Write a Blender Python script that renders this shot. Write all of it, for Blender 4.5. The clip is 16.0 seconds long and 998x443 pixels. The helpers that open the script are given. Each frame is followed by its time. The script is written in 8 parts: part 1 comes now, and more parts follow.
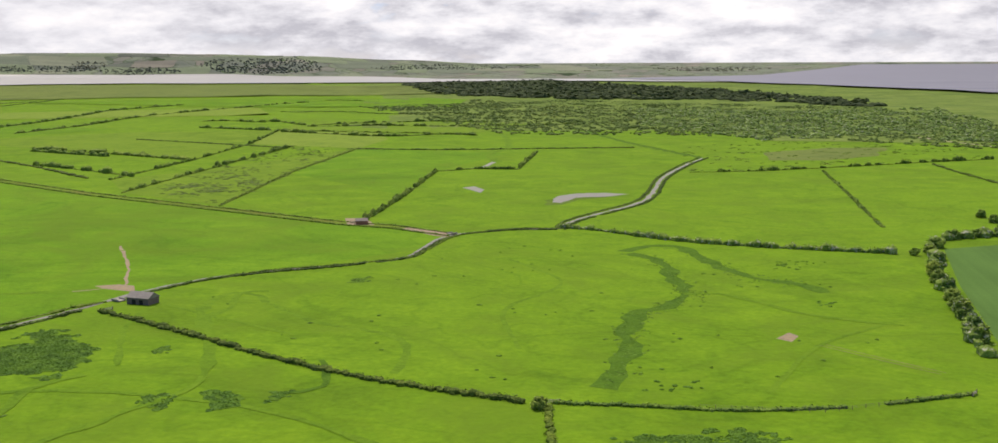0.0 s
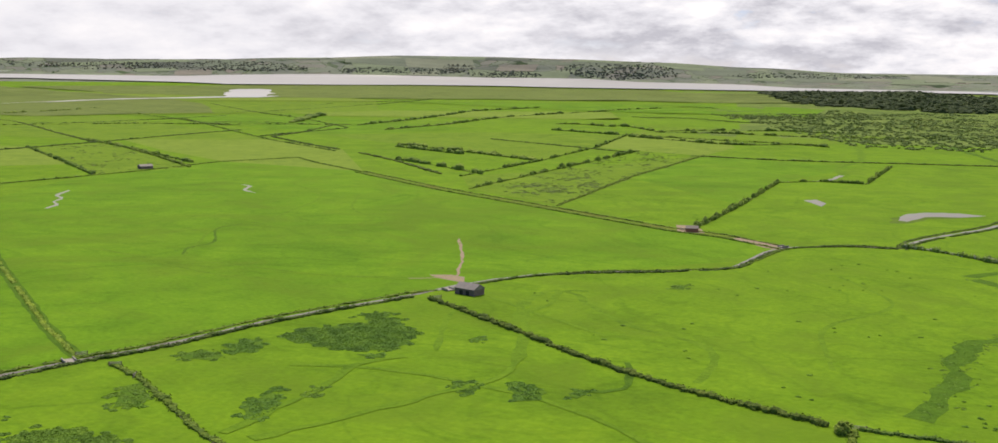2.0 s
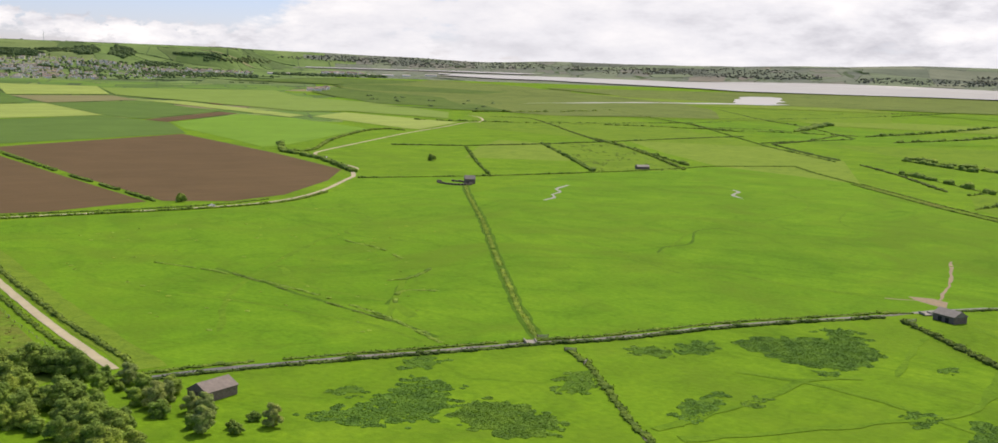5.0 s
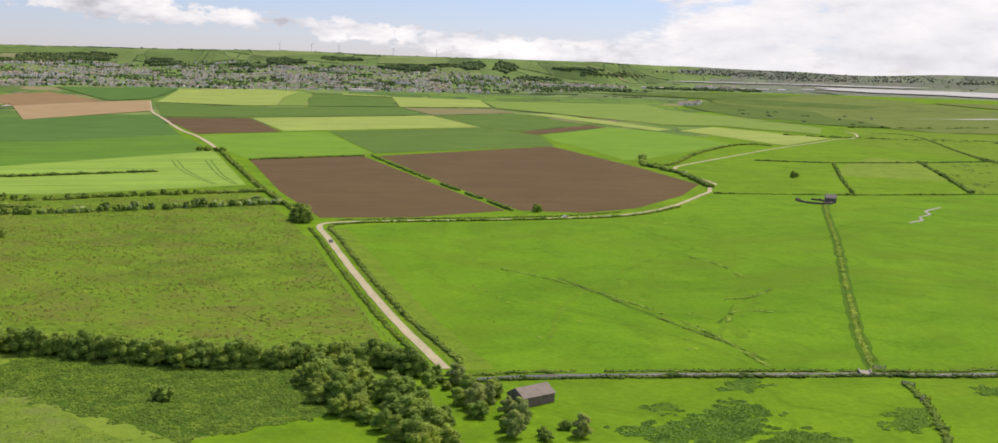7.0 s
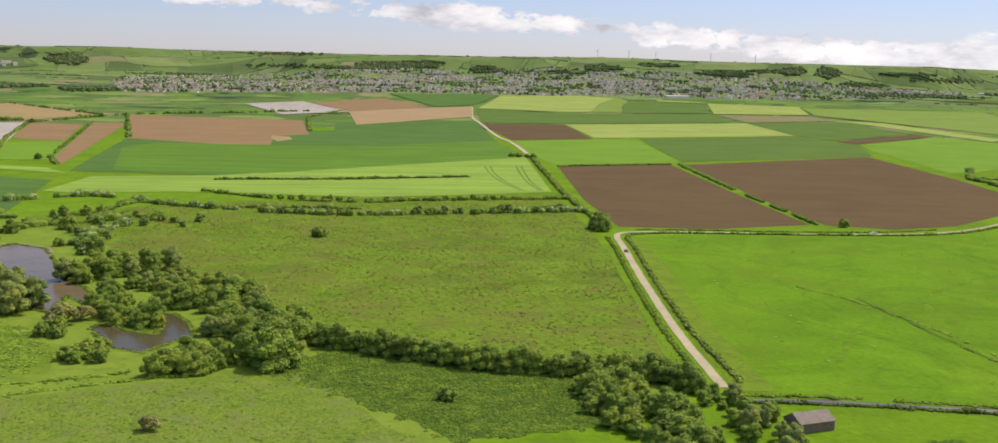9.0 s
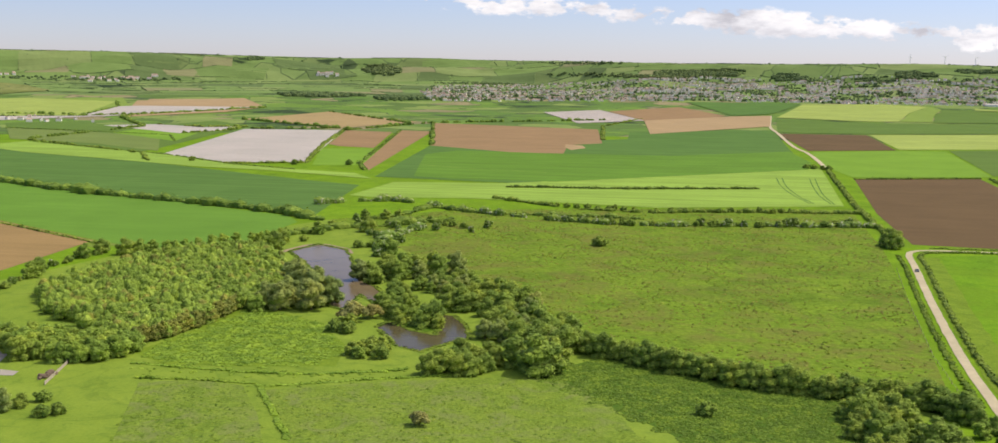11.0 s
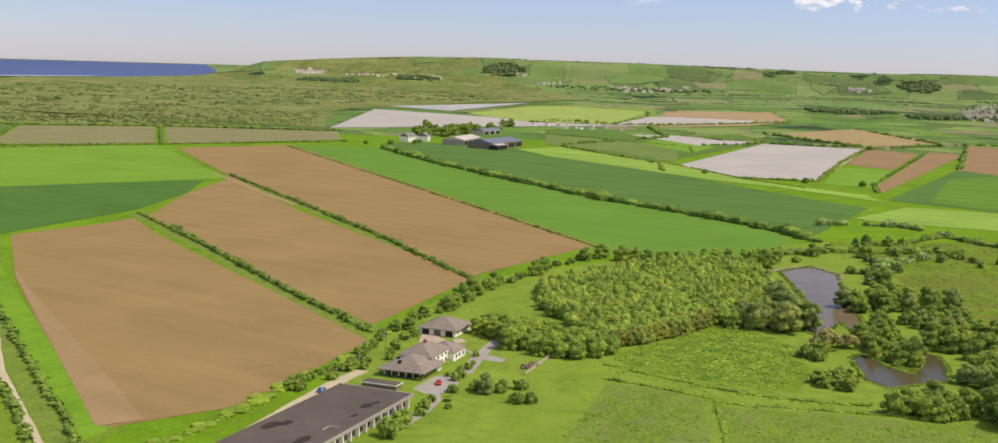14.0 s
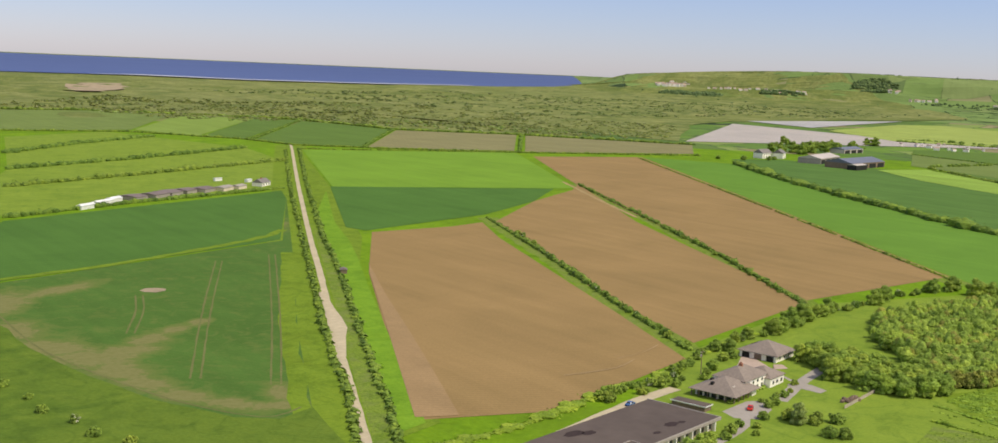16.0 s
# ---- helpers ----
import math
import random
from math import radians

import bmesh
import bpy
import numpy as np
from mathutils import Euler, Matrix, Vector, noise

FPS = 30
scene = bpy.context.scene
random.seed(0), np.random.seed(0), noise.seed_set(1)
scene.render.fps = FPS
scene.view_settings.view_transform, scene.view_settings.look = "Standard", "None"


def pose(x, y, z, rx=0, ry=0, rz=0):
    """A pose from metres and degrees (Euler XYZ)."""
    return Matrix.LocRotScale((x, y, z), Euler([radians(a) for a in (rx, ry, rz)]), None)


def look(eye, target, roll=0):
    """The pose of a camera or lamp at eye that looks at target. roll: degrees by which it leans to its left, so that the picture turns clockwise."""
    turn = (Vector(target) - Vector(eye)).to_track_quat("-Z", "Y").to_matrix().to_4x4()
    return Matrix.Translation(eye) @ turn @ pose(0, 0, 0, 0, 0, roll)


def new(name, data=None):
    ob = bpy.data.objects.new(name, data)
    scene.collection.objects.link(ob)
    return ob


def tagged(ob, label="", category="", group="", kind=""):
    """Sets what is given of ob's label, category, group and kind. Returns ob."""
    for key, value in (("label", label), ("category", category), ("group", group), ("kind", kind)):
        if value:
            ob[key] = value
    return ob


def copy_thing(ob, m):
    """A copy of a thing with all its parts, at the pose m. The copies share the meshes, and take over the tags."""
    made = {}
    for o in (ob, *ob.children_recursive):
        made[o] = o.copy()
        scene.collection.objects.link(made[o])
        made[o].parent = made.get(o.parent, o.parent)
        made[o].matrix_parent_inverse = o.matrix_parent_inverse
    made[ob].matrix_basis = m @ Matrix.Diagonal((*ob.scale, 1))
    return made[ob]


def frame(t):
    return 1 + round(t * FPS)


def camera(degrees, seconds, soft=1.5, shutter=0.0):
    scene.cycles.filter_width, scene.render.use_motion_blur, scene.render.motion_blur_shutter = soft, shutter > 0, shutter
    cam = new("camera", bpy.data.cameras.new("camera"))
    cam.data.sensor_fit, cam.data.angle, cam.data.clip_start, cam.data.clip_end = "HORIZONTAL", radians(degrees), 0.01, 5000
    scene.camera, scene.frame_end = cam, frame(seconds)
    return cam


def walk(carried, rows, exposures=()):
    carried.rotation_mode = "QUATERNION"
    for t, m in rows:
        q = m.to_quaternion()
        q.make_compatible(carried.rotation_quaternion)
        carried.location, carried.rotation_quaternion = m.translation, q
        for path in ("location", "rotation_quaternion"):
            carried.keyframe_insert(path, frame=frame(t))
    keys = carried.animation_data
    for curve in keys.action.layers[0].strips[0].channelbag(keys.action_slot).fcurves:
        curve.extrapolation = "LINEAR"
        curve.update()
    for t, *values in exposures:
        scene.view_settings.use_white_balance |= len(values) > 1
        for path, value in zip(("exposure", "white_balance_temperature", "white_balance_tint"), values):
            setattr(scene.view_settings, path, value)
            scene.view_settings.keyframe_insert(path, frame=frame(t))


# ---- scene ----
cam = camera(46.18, 16.0)
PATH = [
    (0, (1.45, -0.08, 96.50), (51.82, -292.95, 55.41), -0.24),
    (0.5, (-2.51, -0.38, 96.43), (71.78, -288.20, 55.85), 0.03),
    (1, (-6.01, -1.16, 96.41), (92.88, -281.55, 56.36), 0.61),
    (1.5, (-8.48, -2.15, 96.42), (109.36, -275.13, 56.48), 0.66),
    (2, (-10.20, -3.28, 96.17), (124.64, -268.29, 56.38), 0.74),
    (2.5, (-11.62, -4.89, 95.69), (139.91, -260.73, 55.90), 1.20),
    (3, (-12.83, -6.41, 95.03), (155.40, -251.62, 55.40), 1.63),
    (3.5, (-14.19, -7.84, 94.26), (169.77, -241.51, 54.78), 1.99),
    (4, (-15.72, -9.81, 93.83), (186.10, -228.24, 54.42), 2.62),
    (4.2, (-16.37, -10.81, 93.90), (192.36, -222.62, 54.31), 2.67),
    (6.3, (-22.15, -26.15, 94.61), (242.01, -162.52, 54.28), 0.81),
    (6.5, (-22.97, -27.15, 94.74), (245.48, -154.90, 54.59), 1.03),
    (7, (-24.95, -29.24, 95.09), (254.15, -131.76, 55.22), 1.57),
    (7.5, (-26.30, -31.23, 95.61), (260.24, -110.62, 55.76), 1.82),
    (8, (-27.38, -33.77, 96.45), (264.28, -91.50, 56.43), 1.67),
    (8.2, (-27.85, -34.78, 96.81), (265.21, -84.90, 56.71), 1.65),
    (10.3, (-32.91, -44.51, 100.60), (263.83, -26.90, 60.17), 0.28),
    (10.5, (-33.52, -45.60, 100.65), (262.62, -19.60, 60.34), 0.28),
    (11, (-34.92, -48.64, 101.06), (257.96, 2.70, 61.30), 0.74),
    (11.5, (-35.33, -51.69, 102.03), (252.58, 22.69, 62.35), 0.61),
    (12, (-35.07, -54.59, 102.76), (246.46, 41.20, 63.16), 0.83),
    (12.5, (-34.98, -57.31, 103.21), (239.85, 56.34, 63.78), 0.87),
    (13, (-35.19, -60.33, 103.57), (230.66, 73.03, 64.35), 1.01),
    (13.5, (-35.27, -63.49, 104.19), (220.10, 88.97, 64.93), 1.33),
    (14, (-35.02, -66.42, 104.86), (207.49, 105.75, 65.51), 1.69),
    (14.5, (-34.33, -68.93, 105.13), (195.36, 119.99, 65.79), 1.85),
    (15, (-32.52, -71.50, 105.65), (181.84, 134.66, 66.27), 1.98),
    (15.5, (-29.97, -73.98, 106.32), (168.39, 147.62, 66.91), 2.08),
    (16, (-27.22, -76.38, 106.82), (152.09, 160.87, 67.35), 2.47),
]
walk(cam, [(t, look(eye, target, roll)) for t, eye, target, roll in PATH],
     ((0.0, 0.04), (8.2, 0.04), (10.5, 0.14), (11.5, 0.2), (13.0, 0.18), (14.5, 0.06), (16.0, 0.04)))

# ---- daylight ----
SUN_AZ, SUN_EL = -58.0, 55.0
world = bpy.data.worlds.new("world")
scene.world = world
world.use_nodes = True
wn, wl = world.node_tree.nodes, world.node_tree.links
sky = wn.new("ShaderNodeTexSky")
sky.sky_type, sky.sun_disc = "NISHITA", False
sky.sun_elevation, sky.sun_rotation = radians(SUN_EL), radians(90 - SUN_AZ)
sky.air_density, sky.dust_density, sky.ozone_density = 1.0, 0.15, 3.0


def wmath(op, a, b=None, c=None):
    n = wn.new("ShaderNodeMath")
    n.operation = op
    for i, v in enumerate((a, b, c)):
        if v is None:
            continue
        if isinstance(v, (int, float)):
            n.inputs[i].default_value = v
        else:
            wl.new(v, n.inputs[i])
    return n.outputs[0]


def wramp(value, stops):
    n = wn.new("ShaderNodeValToRGB")
    while len(n.color_ramp.elements) < len(stops):
        n.color_ramp.elements.new(0.5)
    for e, (p, c) in zip(n.color_ramp.elements, stops):
        e.position, e.color = p, (*c, 1) if len(c) == 3 else c
    wl.new(value, n.inputs[0])
    return n.outputs[0]


tc = wn.new("ShaderNodeTexCoord")
sep = wn.new("ShaderNodeSeparateXYZ")
wl.new(tc.outputs["Generated"], sep.inputs[0])
dx, dy, dz = sep.outputs
# flattened cloud decks: the same noise seen in thin layers over the horizon
comb = wn.new("ShaderNodeCombineXYZ")
wl.new(wmath("MULTIPLY", dx, 8.0), comb.inputs[0])
wl.new(wmath("MULTIPLY", dy, 8.0), comb.inputs[1])
wl.new(wmath("MULTIPLY", dz, 24.0), comb.inputs[2])
n1 = wn.new("ShaderNodeTexNoise")
n1.inputs["Scale"].default_value, n1.inputs["Detail"].default_value, n1.inputs["Roughness"].default_value = 1.0, 9.0, 0.62
wl.new(comb.outputs[0], n1.inputs["Vector"])
n2 = wn.new("ShaderNodeTexNoise")
n2.inputs["Scale"].default_value, n2.inputs["Detail"].default_value, n2.inputs["Roughness"].default_value = 2.3, 7.0, 0.6
wl.new(comb.outputs[0], n2.inputs["Vector"])
# cover: overcast towards the south, a bank of cumulus low in the east, clear in the north
south = wmath("ADD", wmath("MULTIPLY", dx, math.cos(radians(-72))), wmath("MULTIPLY", dy, math.sin(radians(-72))))
azim = wmath("MULTIPLY", wmath("ARCTAN2", dy, dx), 57.29578)
round_it = wmath("MULTIPLY_ADD", azim, 1 / 360, 0.5)


def by_bearing(stops):
    return wramp(round_it, [((a + 180) / 360, (v, v, v)) for a, v in stops])


thin = wmath("ADD", by_bearing([(-180, 0.30), (-110, 0.52), (-40, 0.56), (-29, 0.46), (-23, 0.19), (0, 0.17), (60, 0.15), (180, 0.25)]), -0.3)
cover = wmath("MULTIPLY_ADD", dz, 0.16, thin)
heart = wmath("ABSOLUTE", wmath("SUBTRACT", dz, wmath("MULTIPLY_ADD", azim, 0.0011, 0.039)))
bank = wmath("MULTIPLY", wmath("MAXIMUM", wmath("MULTIPLY_ADD", heart, -62.0, 1.0), 0.0), by_bearing([(-31, 0.0), (-26, 1.0), (-2, 1.0), (6, 0.7), (22, 0.55), (30, 0.0)]))
puff = wn.new("ShaderNodeTexNoise")
puff.inputs["Scale"].default_value, puff.inputs["Detail"].default_value, puff.inputs["Roughness"].default_value = 1.0, 6.0, 0.58
heap = wn.new("ShaderNodeVectorMath")
heap.operation = "MULTIPLY"
heap.inputs[1].default_value = (52.0, 52.0, 92.0)
wl.new(tc.outputs["Generated"], heap.inputs[0])
wl.new(heap.outputs[0], puff.inputs["Vector"])
cover = wmath("ADD", cover, wmath("MULTIPLY", bank, wmath("MULTIPLY_ADD", puff.outputs["Fac"], 1.5, -0.36)))
dens = wmath("ADD", n1.outputs["Fac"], cover)
mask = wramp(dens, [(0.54, (0, 0, 0)), (0.64, (1, 1, 1))])
lift = wn.new("ShaderNodeVectorMath")
lift.inputs[1].default_value = (0.05, -0.09, 0.34)
wl.new(comb.outputs[0], lift.inputs[0])
n3 = wn.new("ShaderNodeTexNoise")
n3.inputs["Scale"].default_value, n3.inputs["Detail"].default_value, n3.inputs["Roughness"].default_value = 1.0, 9.0, 0.62
wl.new(lift.outputs[0], n3.inputs["Vector"])
# tops lit, bases grey
lit = wmath("ADD", wmath("MULTIPLY", wmath("SUBTRACT", n1.outputs["Fac"], n3.outputs["Fac"]), 2.0), wmath("MULTIPLY_ADD", n2.outputs["Fac"], 0.6, 0.2))
lit = wmath("MULTIPLY_ADD", wmath("SUBTRACT", lit, 0.56), by_bearing([(-180, 1.0), (-72, 1.0), (-58, 0.6), (-45, 0.35), (-32, 0.35), (-24, 1.0), (180, 1.0)]), 0.56)
shade = wramp(lit, [(0.22, (0.56, 0.56, 0.60)), (0.50, (0.86, 0.86, 0.88)), (0.78, (1.08, 1.06, 1.03))])
tint = wn.new("ShaderNodeMix")
tint.data_type, tint.blend_type = "RGBA", "MULTIPLY"
tint.inputs["Factor"].default_value = 1.0
wl.new(sky.outputs[0], tint.inputs["A"])
wl.new(wramp(dz, [(0.0, (0.55, 0.565, 0.80)), (0.16, (0.62, 0.595, 0.77)), (1.0, (0.68, 0.66, 0.82))]), tint.inputs["B"])
cloud = wn.new("ShaderNodeMix")
cloud.data_type, cloud.blend_type = "RGBA", "MULTIPLY"
cloud.inputs["Factor"].default_value = 1.0
wl.new(shade, cloud.inputs["A"])
bright = wn.new("ShaderNodeVectorMath")
bright.operation = "SCALE"
bright.inputs[0].default_value = (5.9, 5.75, 5.9)
wl.new(wmath("MULTIPLY_ADD", south, 0.13, 1.0), bright.inputs["Scale"])
wl.new(bright.outputs[0], cloud.inputs["B"])
both = wn.new("ShaderNodeMix")
both.data_type = "RGBA"
wl.new(mask, both.inputs["Factor"])
wl.new(tint.outputs["Result"], both.inputs["A"])
wl.new(cloud.outputs["Result"], both.inputs["B"])
wl.new(both.outputs["Result"], wn["Background"].inputs[0])
wn["Background"].inputs[1].default_value = 0.150

sun = new("sun", bpy.data.lights.new("sun", "SUN"))
sun.data.energy, sun.data.angle, sun.data.color = 3.47, radians(0.6), (1.0, 0.885, 0.71)
SD = Vector((math.cos(radians(SUN_AZ)) * math.cos(radians(SUN_EL)), math.sin(radians(SUN_AZ)) * math.cos(radians(SUN_EL)), math.sin(radians(SUN_EL))))
sun.matrix_world = look(SD * 300, (0, 0, 0))

# ---- materials ----
class Mat:
    """A node material under construction, in world metres."""

    def __init__(self, name, rough=0.85, spec=0.25):
        self.m = bpy.data.materials.new(name)
        self.m.use_nodes = True
        self.n, self.l = self.m.node_tree.nodes, self.m.node_tree.links
        self.b = self.n["Principled BSDF"]
        self.b.inputs["Roughness"].default_value = rough
        self.b.inputs["Specular IOR Level"].default_value = spec
        self.pos = self.n.new("ShaderNodeNewGeometry").outputs["Position"]

    def vec(self, scale=(1, 1, 1), rot=0.0, src=None):
        mp = self.n.new("ShaderNodeMapping")
        mp.inputs["Scale"].default_value = scale
        mp.inputs["Rotation"].default_value = (0, 0, radians(rot))
        self.l.new(src or self.pos, mp.inputs["Vector"])
        return mp.outputs[0]

    def noise(self, size, detail=4.0, rough=0.55, distort=0.0, vec=None):
        t = self.n.new("ShaderNodeTexNoise")
        t.inputs["Scale"].default_value = 1.0 / size
        t.inputs["Detail"].default_value, t.inputs["Roughness"].default_value = detail, rough
        t.inputs["Distortion"].default_value = distort
        self.l.new(vec or self.pos, t.inputs["Vector"])
        return t.outputs["Fac"]

    def waves(self, size, rot, distort=0.6, detail=2.0):
        t = self.n.new("ShaderNodeTexWave")
        t.inputs["Scale"].default_value = 0.314 / size
        t.inputs["Distortion"].default_value, t.inputs["Detail"].default_value = distort, detail
        t.inputs["Detail Scale"].default_value = 0.4
        self.l.new(self.vec(rot=rot), t.inputs["Vector"])
        return t.outputs["Fac"]

    def cells(self, size, feature="F1", out="Distance", vec=None, metric="EUCLIDEAN"):
        t = self.n.new("ShaderNodeTexVoronoi")
        t.feature = feature
        if feature != "DISTANCE_TO_EDGE":
            t.distance = metric
        t.inputs["Scale"].default_value = 1.0 / size
        self.l.new(vec or self.pos, t.inputs["Vector"])
        return t.outputs[out]

    def ramp(self, fac, stops, hard=False):
        r = self.n.new("ShaderNodeValToRGB")
        r.color_ramp.interpolation = "CONSTANT" if hard else "LINEAR"
        while len(r.color_ramp.elements) < len(stops):
            r.color_ramp.elements.new(0.5)
        for e, (p, c) in zip(r.color_ramp.elements, stops):
            e.position = p
            e.color = (*c, 1) if isinstance(c, tuple) else (c, c, c, 1)
        self.l.new(fac, r.inputs[0])
        return r.outputs[0]

    def mix(self, fac, a, b, mode="MIX"):
        x = self.n.new("ShaderNodeMix")
        x.data_type, x.blend_type = "RGBA", mode
        for key, v in (("Factor", fac), ("A", a), ("B", b)):
            if isinstance(v, (int, float)):
                x.inputs[key].default_value = v
            elif isinstance(v, tuple):
                x.inputs[key].default_value = (*v, 1)
            else:
                self.l.new(v, x.inputs[key])
        return x.outputs["Result"]

    def rnd(self, island=False):
        if island:
            return self.n.new("ShaderNodeNewGeometry").outputs["Random Per Island"]
        return self.n.new("ShaderNodeObjectInfo").outputs["Random"]

    def blob(self, x, y, rx, ry, rot):
        """1 in the middle of an oval on the ground, 0 at its rim."""
        mp = self.n.new("ShaderNodeMapping")
        mp.vector_type = "TEXTURE"
        mp.inputs["Location"].default_value = (x, y, 0)
        mp.inputs["Rotation"].default_value = (0, 0, radians(rot))
        mp.inputs["Scale"].default_value = (rx, ry, 1000)
        self.l.new(self.pos, mp.inputs["Vector"])
        t = self.n.new("ShaderNodeTexGradient")
        t.gradient_type = "SPHERICAL"
        self.l.new(mp.outputs[0], t.inputs["Vector"])
        return t.outputs["Fac"]

    def calc(self, op, a, b):
        m = self.n.new("ShaderNodeMath")
        m.operation = op
        for i, v in enumerate((a, b)):
            if isinstance(v, (int, float)):
                m.inputs[i].default_value = v
            else:
                self.l.new(v, m.inputs[i])
        return m.outputs[0]

    def bump(self, fac, depth, strength=0.6):
        b = self.n.new("ShaderNodeBump")
        b.inputs["Distance"].default_value, b.inputs["Strength"].default_value = depth, strength
        self.l.new(fac, b.inputs["Height"])
        self.l.new(b.outputs[0], self.b.inputs["Normal"])
        return self

    def base(self, c):
        if isinstance(c, tuple):
            self.b.inputs["Base Color"].default_value = (*c, 1)
        else:
            self.l.new(c, self.b.inputs["Base Color"])
        return self


def grassy(name, lo, mid, hi, patch=38.0, tuft=2.2, dull=None, bump=0.35, grit=0.0):
    g = Mat(name, 0.95, 0.04)
    big = g.noise(patch, 5, 0.6, 0.4)
    c = g.ramp(big, [(0.30, lo), (0.50, mid), (0.68, hi)])
    wide = g.noise(patch * 5.5, 4, 0.55, 0.8)
    c = g.mix(g.ramp(wide, [(0.38, 0.0), (0.62, 0.75)]), c, g.mix(0.5, mid, hi))
    fine = g.noise(tuft, 4, 0.65)
    c = g.mix(1.0, c, g.ramp(fine, [(0.25, (0.84 - grit, 0.85 - grit, 0.83 - grit)), (0.75, (1.14 + grit, 1.13 + grit, 1.13 + grit))]), "MULTIPLY")
    spots = g.noise(tuft * 6, 6, 0.7, 0.8)
    c = g.mix(1.0, c, g.ramp(spots, [(0.30, (0.80, 0.84, 0.86)), (0.48, (1.0, 1.0, 1.0)), (0.72, (1.10, 1.05, 1.0))]), "MULTIPLY")
    vein = g.noise(patch * 2.4, 3, 0.55, 1.8)
    c = g.mix(1.0, c, g.ramp(vein, [(0.465, (1.0, 1.0, 1.0)), (0.498, (0.84, 0.87, 0.88)), (0.502, (0.84, 0.87, 0.88)), (0.535, (1.0, 1.0, 1.0))]), "MULTIPLY")
    if dull:
        d = g.ramp(g.noise(patch * 1.7, 6, 0.68, 1.6), [(0.47, 0.0), (0.64, 0.65)])
        c = g.mix(d, c, dull)
    g.base(c)
    return g.bump(fine, bump, 0.5).m


MARSH = grassy("marsh_grass", (0.104, 0.192, 0.010), (0.136, 0.252, 0.011), (0.172, 0.298, 0.014), 42, 2.6, (0.122, 0.205, 0.014), 0.5, 0.05)
MARSH_DULL = grassy("dull_marsh_grass", (0.112, 0.190, 0.015), (0.140, 0.232, 0.017), (0.172, 0.270, 0.022), 34)
SALTING = grassy("dull_saltmarsh_grass", (0.112, 0.148, 0.038), (0.142, 0.186, 0.046), (0.172, 0.220, 0.056), 90)
# marsh grass darkened in its colour to paint a cloud shadow
CLOUD_SHADE = grassy("cloud_shaded_marsh", (0.072, 0.120, 0.026), (0.096, 0.152, 0.032), (0.125, 0.185, 0.040), 70)
MEADOW = grassy("meadow_grass", (0.094, 0.196, 0.010), (0.122, 0.248, 0.011), (0.160, 0.294, 0.014), 60, 2.2, (0.118, 0.194, 0.014), 0.45, 0.05)
ROUGH = grassy("rough_pasture", (0.082, 0.138, 0.014), (0.126, 0.206, 0.018), (0.170, 0.264, 0.024), 24, 2.6, (0.156, 0.142, 0.040), 1.4, 0.22)
FALLOW = grassy("tall_weeds", (0.116, 0.184, 0.022), (0.148, 0.226, 0.027), (0.194, 0.268, 0.042), 9, 1.2, (0.176, 0.205, 0.070), 0.9, 0.18)
LAWN = grassy("mown_grass", (0.146, 0.226, 0.027), (0.176, 0.260, 0.032), (0.210, 0.292, 0.040), 24, 1.0, None, 0.12)
GRASS_LIME = grassy("lime_grass", (0.118, 0.225, 0.018), (0.148, 0.278, 0.021), (0.178, 0.320, 0.026), 22, 1.4)
VERGE = grassy("verge_grass", (0.116, 0.180, 0.018), (0.146, 0.226, 0.021), (0.174, 0.262, 0.026), 14, 1.2)
DUNE = grassy("dune_scrub", (0.105, 0.145, 0.036), (0.170, 0.200, 0.058), (0.260, 0.270, 0.105), 75, 9, (0.090, 0.130, 0.034), 2.0, 0.14)
DUNE_S = grassy("green_dune_scrub", (0.105, 0.165, 0.032), (0.145, 0.212, 0.040), (0.195, 0.255, 0.062), 70, 8, (0.088, 0.138, 0.032), 1.2)
RANK = grassy("rank_weeds", (0.056, 0.110, 0.014), (0.074, 0.140, 0.017), (0.100, 0.175, 0.021), 7, 1.2, None, 0.9, 0.12)
EDGE = grassy("dark_edge_grass", (0.070, 0.122, 0.018), (0.096, 0.160, 0.021), (0.140, 0.205, 0.028), 13, 1.3)
WEED = grassy("nettle_patch", (0.065, 0.135, 0.014), (0.085, 0.165, 0.016), (0.110, 0.200, 0.018), 6, 0.9, None, 0.6)


